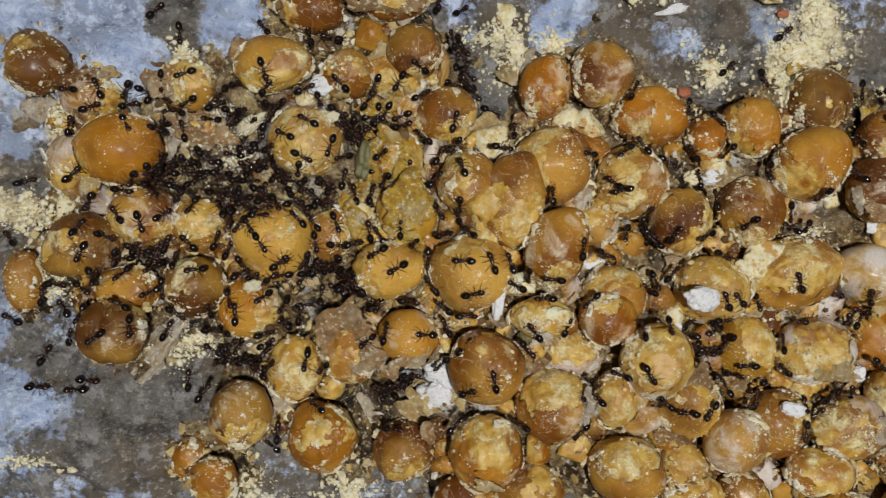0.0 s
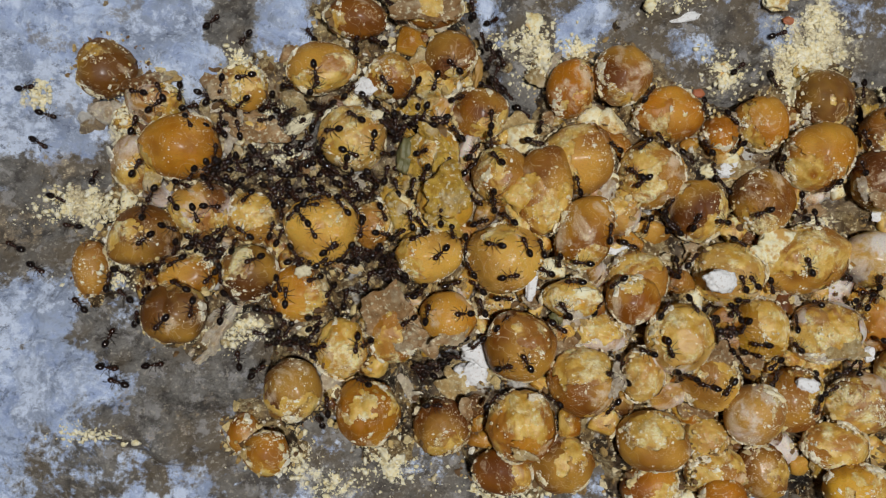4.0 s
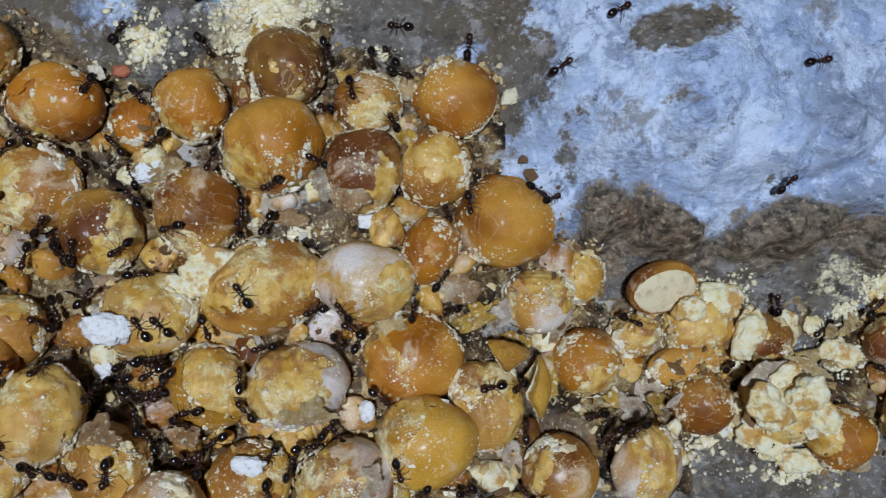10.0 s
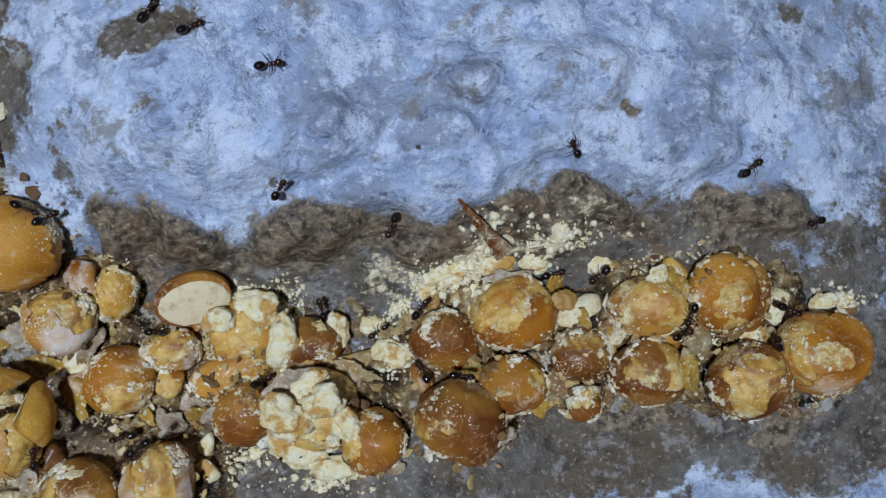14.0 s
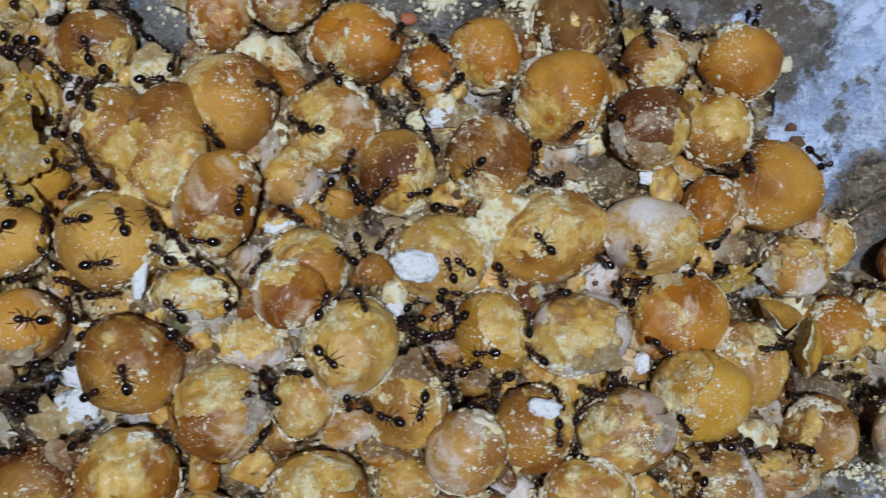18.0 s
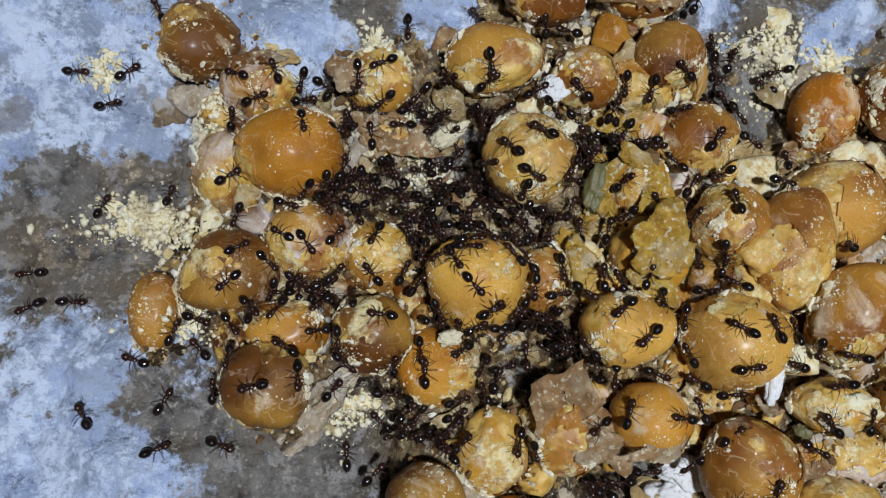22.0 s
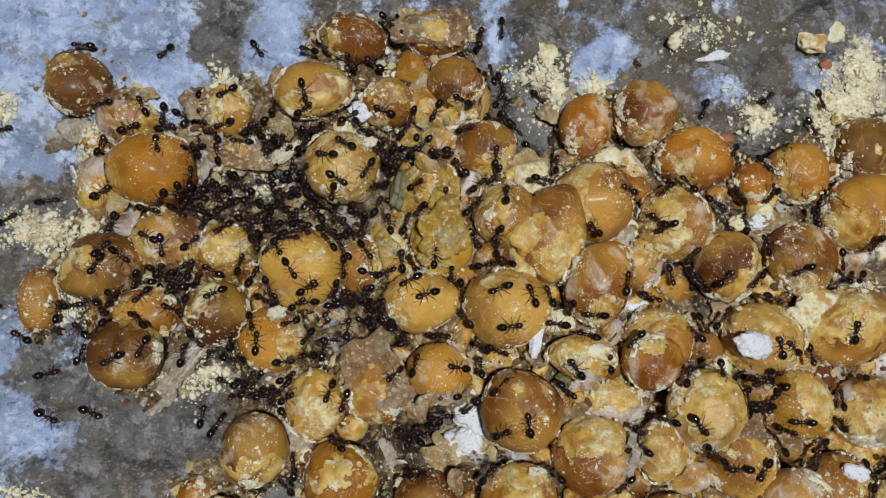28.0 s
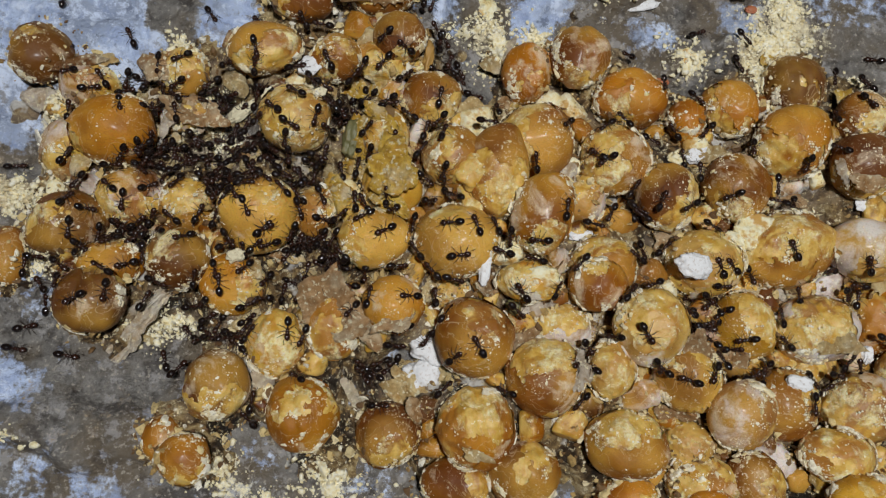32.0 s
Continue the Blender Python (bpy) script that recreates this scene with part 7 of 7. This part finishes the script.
def motions():
    rng = np.random.RandomState(12)
    for ob, x, y, heading, restless in ANTS:
        rows, t, u, v, h = [(0.0, stand(x, y, heading))], 0.0, x, y, heading
        while t < 32.0:
            t = min(32.0, t + rng.uniform(0.9, 2.6))
            if 32.0 - t < 0.5:
                t = 32.0
            u, v = x + restless * rng.normal() * 0.8, y + restless * rng.normal() * 0.8
            h = heading + restless * 45 * float(np.clip(rng.normal(), -1.4, 1.4))
            rows.append((t, stand(u, v, h)))
        walk(ob, rows)
    stroll(walker_a, [
        (0.00, -32.6, 21.3, 40), (0.50, -32.2, 21.5, 40), (1.00, -32.2, 21.3, 40), (1.50, -32.3, 21.3, 40),
        (2.00, -32.3, 21.3, 40), (2.50, -32.3, 21.4, 40), (3.00, -32.3, 21.4, 40), (3.50, -32.5, 21.3, 39),
        (6.19, -35.5, 20.7, 51), (8.87, -37.6, 19.8, 62), (11.56, -40.3, 19.2, 73), (14.24, -43.0, 18.6, 84),
        (16.93, -45.7, 18.0, 96), (19.61, -49.2, 17.8, 107), (22.30, -51.6, 17.1, 118), (22.50, -51.8, 17.5, 74),
        (23.00, -51.4, 17.9, 74), (23.50, -51.2, 18.2, 74), (24.00, -51.3, 18.4, 74), (24.50, -51.4, 18.4, 74),
        (25.67, -46.5, 18.5, 130), (26.83, -41.7, 18.4, 186), (28.00, -36.8, 18.5, 242), (28.17, -37.1, 18.0, 190),
        (28.33, -37.4, 17.6, 138), (28.50, -37.7, 17.1, 86), (28.80, -37.5, 18.3, 80), (30.31, -35.3, 17.1, 82),
        (32.00, -35.9, 16.5, 120),
    ])
    stroll(walker_b, [
        (0.00, 6.7, 22.0, 20), (0.50, 6.7, 22.1, 20), (1.00, 6.8, 22.0, 20), (1.50, 6.9, 22.1, 20),
        (2.00, 7.0, 22.2, 20), (2.50, 6.9, 22.1, 20), (3.00, 6.9, 21.8, 20), (3.50, 6.7, 21.8, 19),
        (5.50, 6.3, 21.6, 19), (5.63, 6.1, 21.4, -36), (5.77, 5.8, 21.3, -93), (5.90, 5.4, 21.1, -149),
        (8.43, 5.1, 20.7, -173), (10.97, 6.3, 19.2, -198), (13.50, 6.7, 18.5, -223), (16.03, 7.0, 17.9, -247),
        (18.57, 7.0, 18.0, -272), (21.10, 8.6, 17.4, -296), (21.50, 8.3, 17.3, -296), (22.00, 8.4, 17.4, -296),
        (22.50, 8.2, 17.1, -295), (23.00, 8.2, 17.0, -295), (23.50, 8.3, 17.3, -295), (24.00, 8.1, 17.5, -295),
        (24.50, 8.0, 17.0, -295), (25.17, 7.5, 19.5, -346), (25.83, 7.0, 21.9, -396), (26.50, 6.5, 24.4, -446),
        (27.00, 6.6, 24.4, -447), (27.50, 6.4, 24.5, -447), (28.00, 6.3, 24.5, -447), (28.50, 6.3, 24.7, -448),
        (29.00, 6.1, 24.5, -448), (29.50, 6.0, 24.8, -448), (30.00, 5.4, 23.2, -473), (31.25, 5.0, 22.9, -466),
        (32.00, 4.6, 23.0, -471),
    ])
    stroll(walker_c, [
        (0.00, 41.3, 14.6, 40), (0.50, 41.4, 14.5, 40), (1.00, 41.6, 14.5, 40), (1.50, 42.0, 14.5, 40),
        (2.00, 42.0, 14.6, 40), (2.50, 41.7, 14.7, 40), (3.00, 41.7, 14.8, 40), (3.50, 41.5, 14.8, 39),
        (6.06, 40.4, 14.9, 39), (8.61, 39.0, 15.2, 38), (11.17, 36.6, 15.4, 37), (13.72, 38.7, 14.1, 36),
        (16.28, 36.5, 15.5, 36), (18.83, 39.4, 15.6, 35), (21.39, 41.3, 15.4, 34), (23.94, 41.0, 15.2, 33),
        (26.50, 39.8, 15.3, 33), (27.00, 39.9, 15.5, 32), (27.50, 40.0, 15.3, 37), (28.00, 40.9, 16.6, 44),
        (28.50, 41.2, 16.7, 31), (29.00, 41.5, 17.2, 31), (29.50, 41.4, 17.3, 31), (30.00, 41.5, 17.4, 31),
        (30.50, 41.5, 17.6, 30), (31.00, 41.5, 17.5, 30), (31.50, 41.4, 17.5, 29), (32.00, 41.3, 17.9, 29),
    ])
    stroll(walker_d, [
        (0.00, -60.2, 2.8, -72), (0.50, -60.2, 2.8, -72), (2.04, -58.7, 3.6, -45), (3.48, -58.1, 4.1, -34),
        (4.85, -57.6, 5.3, -31), (6.47, -57.6, 6.5, -19), (8.08, -56.9, 5.8, -9), (9.81, -56.4, 7.8, -24),
        (11.06, -55.7, 8.0, -26), (12.28, -55.1, 8.0, -60), (13.87, -55.7, 10.3, -26), (15.39, -56.6, 10.0, 6),
        (16.64, -55.6, 10.2, 6), (18.30, -54.3, 9.5, 28), (19.58, -53.7, 10.8, 70), (21.31, -54.7, 11.2, 41),
        (22.60, -54.3, 11.2, 30), (23.00, -52.4, 12.3, 10), (23.10, -52.6, 11.9, -53), (23.20, -52.8, 11.4, -116),
        (27.00, -47.8, 18.3, -177), (27.50, -47.2, 18.3, -177), (28.00, -46.3, 18.2, -177), (28.15, -46.2, 18.4, -238),
        (28.30, -46.0, 18.7, -298), (30.04, -46.9, 19.8, -305), (31.38, -43.9, 21.0, -300), (32.00, -45.0, 22.2, -273),
    ])
    stroll(walker_e, [
        (0.00, -29.9, 18.2, -89), (0.53, -29.9, 18.2, -89), (1.85, -29.8, 18.9, -88), (3.61, -28.6, 18.8, -126),
        (4.94, -28.0, 19.0, -150), (6.72, -27.8, 18.9, -142), (8.05, -27.3, 18.7, -92), (9.32, -28.2, 17.7, -45),
        (10.67, -27.6, 17.6, -86), (11.96, -26.4, 18.6, -74), (13.54, -25.9, 19.4, -83), (14.95, -27.4, 19.6, -87),
        (16.40, -25.4, 17.5, -88), (17.78, -26.1, 17.9, -119), (19.04, -26.8, 18.4, -87), (20.79, -26.0, 17.2, -105),
        (22.14, -26.1, 17.0, -81), (23.53, -24.4, 15.5, -63), (25.20, -23.3, 16.3, -63), (26.50, -23.9, 17.0, -56),
        (26.67, -24.1, 17.1, 0), (26.83, -24.2, 17.2, 57), (27.00, -24.3, 17.3, 114), (27.50, -24.8, 18.8, 112),
        (27.67, -25.0, 19.1, 55), (27.83, -25.2, 19.4, -1), (28.00, -25.3, 19.6, -57), (28.50, -25.4, 19.7, -58),
        (29.00, -25.4, 19.6, -58), (29.50, -25.4, 19.6, -58), (30.00, -25.5, 19.5, -58), (30.50, -25.4, 19.7, -59),
        (31.00, -25.3, 19.7, -59), (31.50, -25.3, 19.7, -60), (32.00, -25.4, 19.7, -60),
    ])
    stroll(walker_f, [
        (0.00, 27.3, 11.5, -251), (1.41, 27.9, 11.5, -251), (3.13, 27.0, 11.0, -263), (4.70, 26.4, 10.7, -282),
        (6.11, 25.4, 9.8, -272), (7.77, 24.4, 9.3, -294), (9.47, 23.9, 10.6, -270), (11.15, 23.8, 12.6, -245),
        (12.85, 26.6, 12.1, -202), (14.63, 28.1, 12.0, -205), (16.37, 26.2, 11.9, -209), (17.70, 27.4, 12.3, -178),
        (19.16, 28.9, 13.6, -199), (20.86, 30.0, 15.5, -228), (22.45, 32.9, 14.4, -165), (23.79, 33.6, 13.3, -150),
        (25.13, 34.0, 14.6, -122), (26.50, 33.5, 14.4, -106), (27.00, 33.3, 15.0, -107), (27.50, 33.5, 15.0, -107),
        (28.00, 33.2, 15.1, -107), (28.50, 33.1, 15.0, -108), (29.00, 33.5, 14.6, -108), (29.50, 32.8, 14.6, -164),
        (30.00, 31.7, 14.4, -108), (30.50, 31.7, 14.5, -109), (31.00, 31.6, 14.6, -109), (31.50, 31.5, 14.6, -110),
        (32.00, 30.7, 14.2, -155),
    ])
    stroll(walker_g, [
        (0.00, 49.7, 19.5, 40), (1.08, 47.7, 18.7, 40), (2.56, 46.6, 18.2, 62), (3.90, 48.0, 20.1, 17),
        (5.48, 48.3, 19.3, 32), (7.19, 48.4, 20.0, 15), (8.81, 47.7, 19.5, 16), (10.38, 45.7, 19.2, 47),
        (11.63, 45.0, 18.3, 49), (13.35, 48.5, 16.8, 55), (14.58, 43.4, 17.2, 13), (15.79, 45.6, 17.1, -21),
        (17.55, 48.2, 16.5, -6), (18.80, 48.6, 17.7, -11), (20.55, 47.8, 18.3, -49), (22.18, 45.6, 14.4, -46),
        (23.63, 44.6, 14.2, -48), (25.36, 45.5, 14.6, -58), (26.60, 47.9, 16.6, -37), (27.00, 48.0, 16.9, -37),
        (27.50, 48.0, 16.8, -37), (28.00, 47.8, 16.7, -37), (28.50, 47.6, 16.8, -38), (29.00, 47.8, 16.8, -38),
        (29.50, 47.7, 17.0, -38), (30.00, 47.8, 17.0, -38), (30.50, 48.0, 17.1, -39), (31.00, 48.1, 17.2, -39),
        (31.50, 47.6, 17.0, -40), (32.00, 47.5, 17.1, -40),
    ])
    stroll(walker_h, [
        (0.00, -52.4, -8.0, -235), (1.69, -52.6, -8.0, -235), (3.18, -53.0, -8.3, -213), (4.71, -53.4, -6.8, -177),
        (6.30, -55.5, -7.3, -159), (7.64, -58.6, -7.9, -131), (9.44, -61.0, -8.9, -134), (11.00, -61.1, -8.8, -139),
        (12.24, -61.4, -10.1, -144), (13.86, -61.4, -11.3, -145), (15.33, -60.9, -10.5, -155), (16.68, -62.9, -10.8, -120),
        (18.14, -63.2, -12.6, -111), (19.69, -63.2, -12.6, -114), (21.18, -61.4, -13.8, -134), (22.90, -61.2, -13.6, -160),
        (23.10, -61.3, -13.6, -219), (23.30, -61.4, -13.6, -278), (23.50, -61.5, -13.6, -336), (24.00, -58.5, -12.4, -332),
        (24.50, -57.0, -11.2, -324), (26.25, -56.4, -11.3, -368), (27.53, -55.2, -14.2, -342), (28.76, -54.2, -14.4, -336),
        (30.31, -52.1, -14.2, -277), (32.00, -53.1, -14.1, -274),
    ])
    stroll(walker_i, [
        (0.00, -42.2, -26.5, 182), (1.55, -43.1, -26.5, 182), (2.77, -45.6, -27.2, 184), (4.08, -44.4, -27.9, 159),
        (5.49, -42.8, -27.2, 132), (6.83, -44.1, -28.9, 115), (8.22, -45.5, -27.6, 118), (9.50, -44.2, -28.0, 161),
        (10.72, -44.6, -28.2, 133), (12.51, -46.2, -27.1, 79), (13.99, -48.3, -26.5, 104), (15.55, -49.8, -27.3, 133),
        (17.22, -49.8, -27.8, 130), (18.68, -51.4, -27.8, 144), (20.08, -51.0, -27.2, 104), (21.70, -52.1, -26.0, 118),
        (22.00, -54.0, -23.0, 118), (22.50, -57.3, -18.0, 114), (23.00, -57.2, -17.6, 94), (23.50, -56.9, -17.9, 128),
        (24.00, -58.1, -16.6, 141), (24.50, -59.1, -16.2, 165), (26.02, -60.0, -16.7, 177), (27.69, -58.9, -16.9, 157),
        (28.99, -60.7, -17.1, 177), (30.76, -60.9, -16.0, 184), (32.00, -60.1, -15.9, 165),
    ])
    stroll(walker_j, [
        (0.00, -60.5, -11.5, -229), (0.89, -59.1, -11.2, -229), (2.64, -60.2, -11.5, -210), (4.31, -60.1, -9.6, -210),
        (5.56, -61.9, -8.3, -193), (7.27, -62.0, -9.1, -169), (8.93, -63.0, -8.8, -174), (10.15, -63.2, -8.0, -143),
        (11.87, -62.9, -8.5, -122), (13.09, -63.7, -8.0, -127), (14.73, -63.3, -8.9, -143), (16.39, -62.9, -9.7, -135),
        (18.09, -61.8, -11.0, -171), (19.78, -60.1, -11.7, -183), (21.50, -61.0, -10.0, -155), (22.00, -61.9, -10.4, -167),
        (22.50, -63.0, -10.4, -201), (23.00, -64.5, -9.3, -204), (23.10, -64.5, -9.5, -148), (23.20, -64.5, -9.6, -92),
        (23.30, -64.4, -9.7, -35), (25.06, -62.5, -9.4, -9), (26.26, -62.2, -9.6, 4), (27.66, -62.1, -9.9, 27),
        (29.05, -62.8, -8.4, 37), (30.74, -61.7, -8.1, 56), (32.00, -60.8, -8.9, 60),
    ])
    stroll(walker_k, [
        (0.00, 6.9, 17.0, -50), (1.43, 7.2, 17.0, -50), (2.90, 6.9, 16.6, -38), (4.52, 8.0, 16.1, -81),
        (6.20, 8.1, 16.3, -71), (7.72, 9.5, 17.2, -72), (9.32, 10.5, 16.8, -59), (10.56, 10.9, 15.7, -63),
        (11.91, 13.2, 16.8, -50), (13.58, 14.2, 17.3, -68), (15.02, 15.6, 17.1, -89), (16.49, 11.9, 16.2, -130),
        (17.77, 11.8, 15.9, -141), (19.02, 10.8, 16.4, -133), (20.42, 12.2, 16.1, -106), (21.67, 12.7, 16.1, -161),
        (22.90, 13.4, 17.0, -157), (23.20, 13.0, 16.8, -111), (23.50, 12.8, 16.7, -65), (24.00, 12.7, 16.7, -65),
        (24.50, 12.7, 16.5, -65), (25.98, 12.8, 17.7, -54), (27.39, 12.4, 16.4, -26), (28.96, 10.0, 15.5, -71),
        (30.47, 10.1, 15.4, -67), (32.00, 8.3, 12.9, -66),
    ])
    stroll(walker_l, [
        (0.00, 7.4, 13.7, 320), (0.47, 7.5, 13.7, 320), (2.23, 6.8, 11.1, 281), (3.67, 5.8, 11.5, 266),
        (5.40, 7.6, 13.2, 289), (6.90, 8.1, 13.4, 288), (8.49, 6.4, 15.3, 269), (10.01, 7.4, 14.6, 240),
        (11.51, 8.6, 14.7, 239), (12.85, 9.7, 16.3, 244), (14.15, 10.4, 16.7, 214), (15.39, 10.9, 16.6, 222),
        (16.66, 9.4, 15.4, 208), (18.13, 10.2, 16.3, 216), (19.39, 9.6, 16.4, 163), (20.89, 11.9, 16.8, 170),
        (22.40, 11.6, 14.4, 146), (23.00, 8.1, 14.3, 196), (23.17, 8.0, 14.1, 255), (23.33, 8.0, 14.0, 314),
        (23.50, 8.0, 13.8, 374), (24.00, 7.7, 14.3, 374), (24.25, 7.4, 14.6, 430), (24.50, 7.1, 14.9, 486),
        (25.71, 3.6, 16.1, 463), (27.11, 4.2, 16.5, 514), (28.63, -0.5, 17.6, 523), (30.11, -1.0, 16.1, 538),
        (32.00, -1.6, 15.1, 571),
    ])
    stroll(walker_m, [
        (0.00, 90.8, 15.0, 41), (1.46, 90.8, 15.0, 41), (2.95, 91.9, 13.5, 78), (4.27, 92.7, 13.0, 73),
        (6.05, 91.4, 12.9, 80), (7.73, 90.3, 14.0, 50), (9.00, 89.8, 13.2, 27), (9.50, 89.6, 13.3, 26),
        (10.00, 89.3, 13.3, 25), (10.50, 89.1, 13.5, 25), (10.75, 88.9, 13.2, -11), (11.00, 88.7, 13.1, -47),
        (11.50, 90.2, 12.0, -20), (12.00, 92.0, 11.7, 4), (12.50, 94.5, 12.4, 26), (13.00, 95.2, 13.4, 50),
        (14.74, 96.1, 11.6, 51), (16.45, 93.4, 10.0, 52), (17.93, 91.1, 11.6, 59), (19.35, 92.7, 13.1, 44),
        (21.07, 93.9, 12.2, 97), (22.79, 94.2, 13.4, 85), (24.10, 93.5, 12.5, 89), (25.71, 92.4, 12.7, 64),
        (27.06, 89.9, 13.9, 40), (28.61, 91.0, 13.8, 18), (29.95, 88.9, 13.2, 82), (31.37, 88.9, 14.4, 105),
        (32.00, 89.2, 12.6, 114),
    ])
    stroll(walker_n, [
        (0.00, 83.9, 11.2, 88), (1.06, 83.9, 11.2, 88), (2.51, 84.8, 10.6, 51), (4.30, 84.2, 10.9, 76),
        (5.87, 82.8, 10.8, 81), (7.24, 81.5, 11.4, 24), (9.03, 83.6, 9.5, 3), (10.50, 83.2, 7.7, 26),
        (11.00, 86.1, 9.1, 4), (11.50, 90.2, 8.0, -13), (12.00, 93.0, 7.2, 1), (12.50, 95.5, 8.1, 21),
        (13.00, 97.2, 8.8, 26), (13.50, 98.7, 9.7, 30), (15.23, 101.6, 10.3, 34), (16.49, 103.0, 11.3, 36),
        (18.13, 103.2, 10.5, 52), (19.53, 104.4, 12.7, 92), (20.95, 103.3, 13.7, 103), (22.75, 103.1, 13.0, 104),
        (24.25, 104.2, 12.2, 111), (25.85, 104.6, 12.1, 118), (27.17, 102.7, 12.4, 115), (28.60, 103.0, 11.7, 166),
        (30.34, 101.8, 11.9, 169), (32.00, 100.6, 12.4, 160),
    ])
    stroll(walker_o, [
        (0.00, 112.0, 5.9, 64), (1.30, 112.0, 5.9, 64), (3.02, 111.9, 5.7, 87), (4.54, 111.5, 7.8, 34),
        (6.12, 112.2, 6.7, 41), (7.73, 111.4, 6.4, 18), (9.50, 109.3, 6.4, 6), (10.00, 109.1, 6.4, 5),
        (10.50, 108.7, 6.4, 5), (11.00, 108.5, 6.5, 4), (11.50, 107.7, 6.3, 3), (12.00, 107.5, 6.2, 3),
        (12.50, 106.9, 6.2, 2), (13.00, 106.5, 6.1, 2), (13.50, 106.3, 6.1, 2), (16.00, 108.4, 6.5, 10),
        (17.66, 110.0, 4.6, 14), (19.14, 111.5, 4.0, -2), (20.44, 112.5, 4.2, 33), (22.12, 111.9, 3.9, 61),
        (23.50, 114.1, 4.9, 50), (25.01, 113.4, 4.8, 50), (26.51, 112.8, 6.0, 38), (28.01, 113.6, 4.4, 40),
        (29.21, 112.6, 4.6, 63), (30.78, 113.3, 3.4, 37), (32.00, 112.3, 4.5, 54),
    ])
    stroll(walker_p, [
        (0.00, 141.4, -13.3, 100), (1.55, 141.4, -13.3, 100), (3.19, 140.5, -12.8, 107), (4.56, 139.3, -12.2, 105),
        (6.18, 140.0, -9.9, 63), (7.80, 140.9, -9.8, 96), (9.44, 142.2, -10.3, 50), (10.78, 143.3, -10.4, 21),
        (12.00, 144.0, -9.4, 23), (12.17, 144.1, -9.5, 77), (12.33, 144.1, -9.6, 132), (12.50, 144.2, -9.6, 186),
        (13.00, 142.1, -9.6, 180), (14.00, 135.3, -5.5, 131), (15.00, 128.6, -1.3, 83), (16.00, 122.3, 2.9, 35),
        (17.67, 122.7, 2.8, 66), (18.95, 124.9, 2.5, 44), (20.21, 126.1, 3.9, 21), (21.41, 125.3, 4.1, 24),
        (22.86, 125.9, 4.9, -12), (24.18, 124.6, 4.9, 8), (25.86, 125.0, 5.2, -26), (27.55, 124.8, 6.3, -35),
        (28.94, 123.9, 6.0, -35), (30.26, 122.9, 8.0, -18), (32.00, 123.8, 6.9, -38),
    ])
    stroll(walker_q, [
        (0.00, 160.3, -9.2, 306), (0.62, 160.3, -9.2, 306), (1.99, 161.5, -7.2, 300), (3.25, 162.0, -7.2, 271),
        (4.95, 163.6, -7.3, 273), (6.63, 162.0, -8.9, 225), (7.89, 161.4, -9.8, 186), (9.53, 162.7, -10.0, 188),
        (11.09, 160.1, -10.3, 188), (12.80, 161.0, -12.0, 155), (12.90, 160.8, -11.9, 98), (13.00, 160.6, -11.8, 42),
        (13.50, 159.8, -11.9, 42), (14.75, 141.7, -4.4, -8), (16.00, 124.6, 2.9, -60), (17.64, 126.9, 2.9, -33),
        (18.85, 127.0, 3.6, -21), (20.42, 126.3, 3.6, -36), (21.65, 126.2, 3.2, 5), (23.01, 124.5, 2.1, 14),
        (24.23, 122.7, 2.4, 17), (25.92, 122.0, 2.4, 27), (27.53, 123.2, 2.0, 47), (28.87, 124.6, 0.4, 35),
        (30.54, 126.5, -0.3, 27), (32.00, 124.1, -1.1, -3),
    ])
    stroll(walker_r, [
        (0.00, 157.2, -15.7, 70), (1.21, 157.2, -15.7, 70), (2.77, 157.6, -16.1, 78), (4.47, 158.4, -14.1, 115),
        (6.14, 157.4, -12.7, 133), (7.66, 158.6, -13.1, 131), (8.92, 159.6, -13.8, 120), (10.38, 160.2, -14.5, 105),
        (11.67, 160.5, -15.4, 86), (12.90, 162.1, -17.4, 68), (13.05, 161.6, -17.3, 122), (13.20, 161.0, -17.2, 176),
        (14.81, 161.8, -16.8, 176), (16.25, 160.3, -16.3, 203), (17.63, 159.7, -17.1, 174), (19.09, 161.8, -16.8, 156),
        (20.49, 160.8, -17.3, 164), (21.70, 162.2, -16.6, 176), (23.06, 163.2, -16.3, 137), (24.29, 164.7, -15.7, 152),
        (25.85, 163.3, -15.2, 159), (27.06, 163.3, -14.7, 142), (28.82, 162.6, -14.2, 80), (30.25, 162.0, -13.9, 49),
        (32.00, 162.2, -15.4, 39),
    ])
    stroll(walker_s, [
        (0.00, 118.5, -6.6, -154), (1.84, 117.6, -7.8, -158), (3.20, 117.5, -6.9, -161), (4.41, 118.3, -7.6, -117),
        (6.05, 117.3, -7.7, -117), (7.56, 117.1, -7.7, -123), (9.22, 117.9, -8.0, -143), (10.84, 119.8, -9.1, -131),
        (12.50, 118.2, -9.6, -125), (13.00, 117.0, -11.0, -128), (14.80, 115.9, -11.5, -115), (16.10, 116.9, -10.9, -139),
        (17.41, 116.7, -10.8, -145), (19.04, 117.8, -12.2, -102), (20.58, 117.3, -12.6, -114), (22.08, 117.2, -11.4, -104),
        (23.35, 118.4, -11.7, -147), (24.62, 117.9, -10.6, -164), (26.07, 118.1, -9.7, -133), (27.64, 118.2, -9.5, -127),
        (28.99, 116.8, -6.6, -97), (30.45, 116.8, -4.9, -95), (32.00, 117.4, -4.4, -115),
    ])


motions()
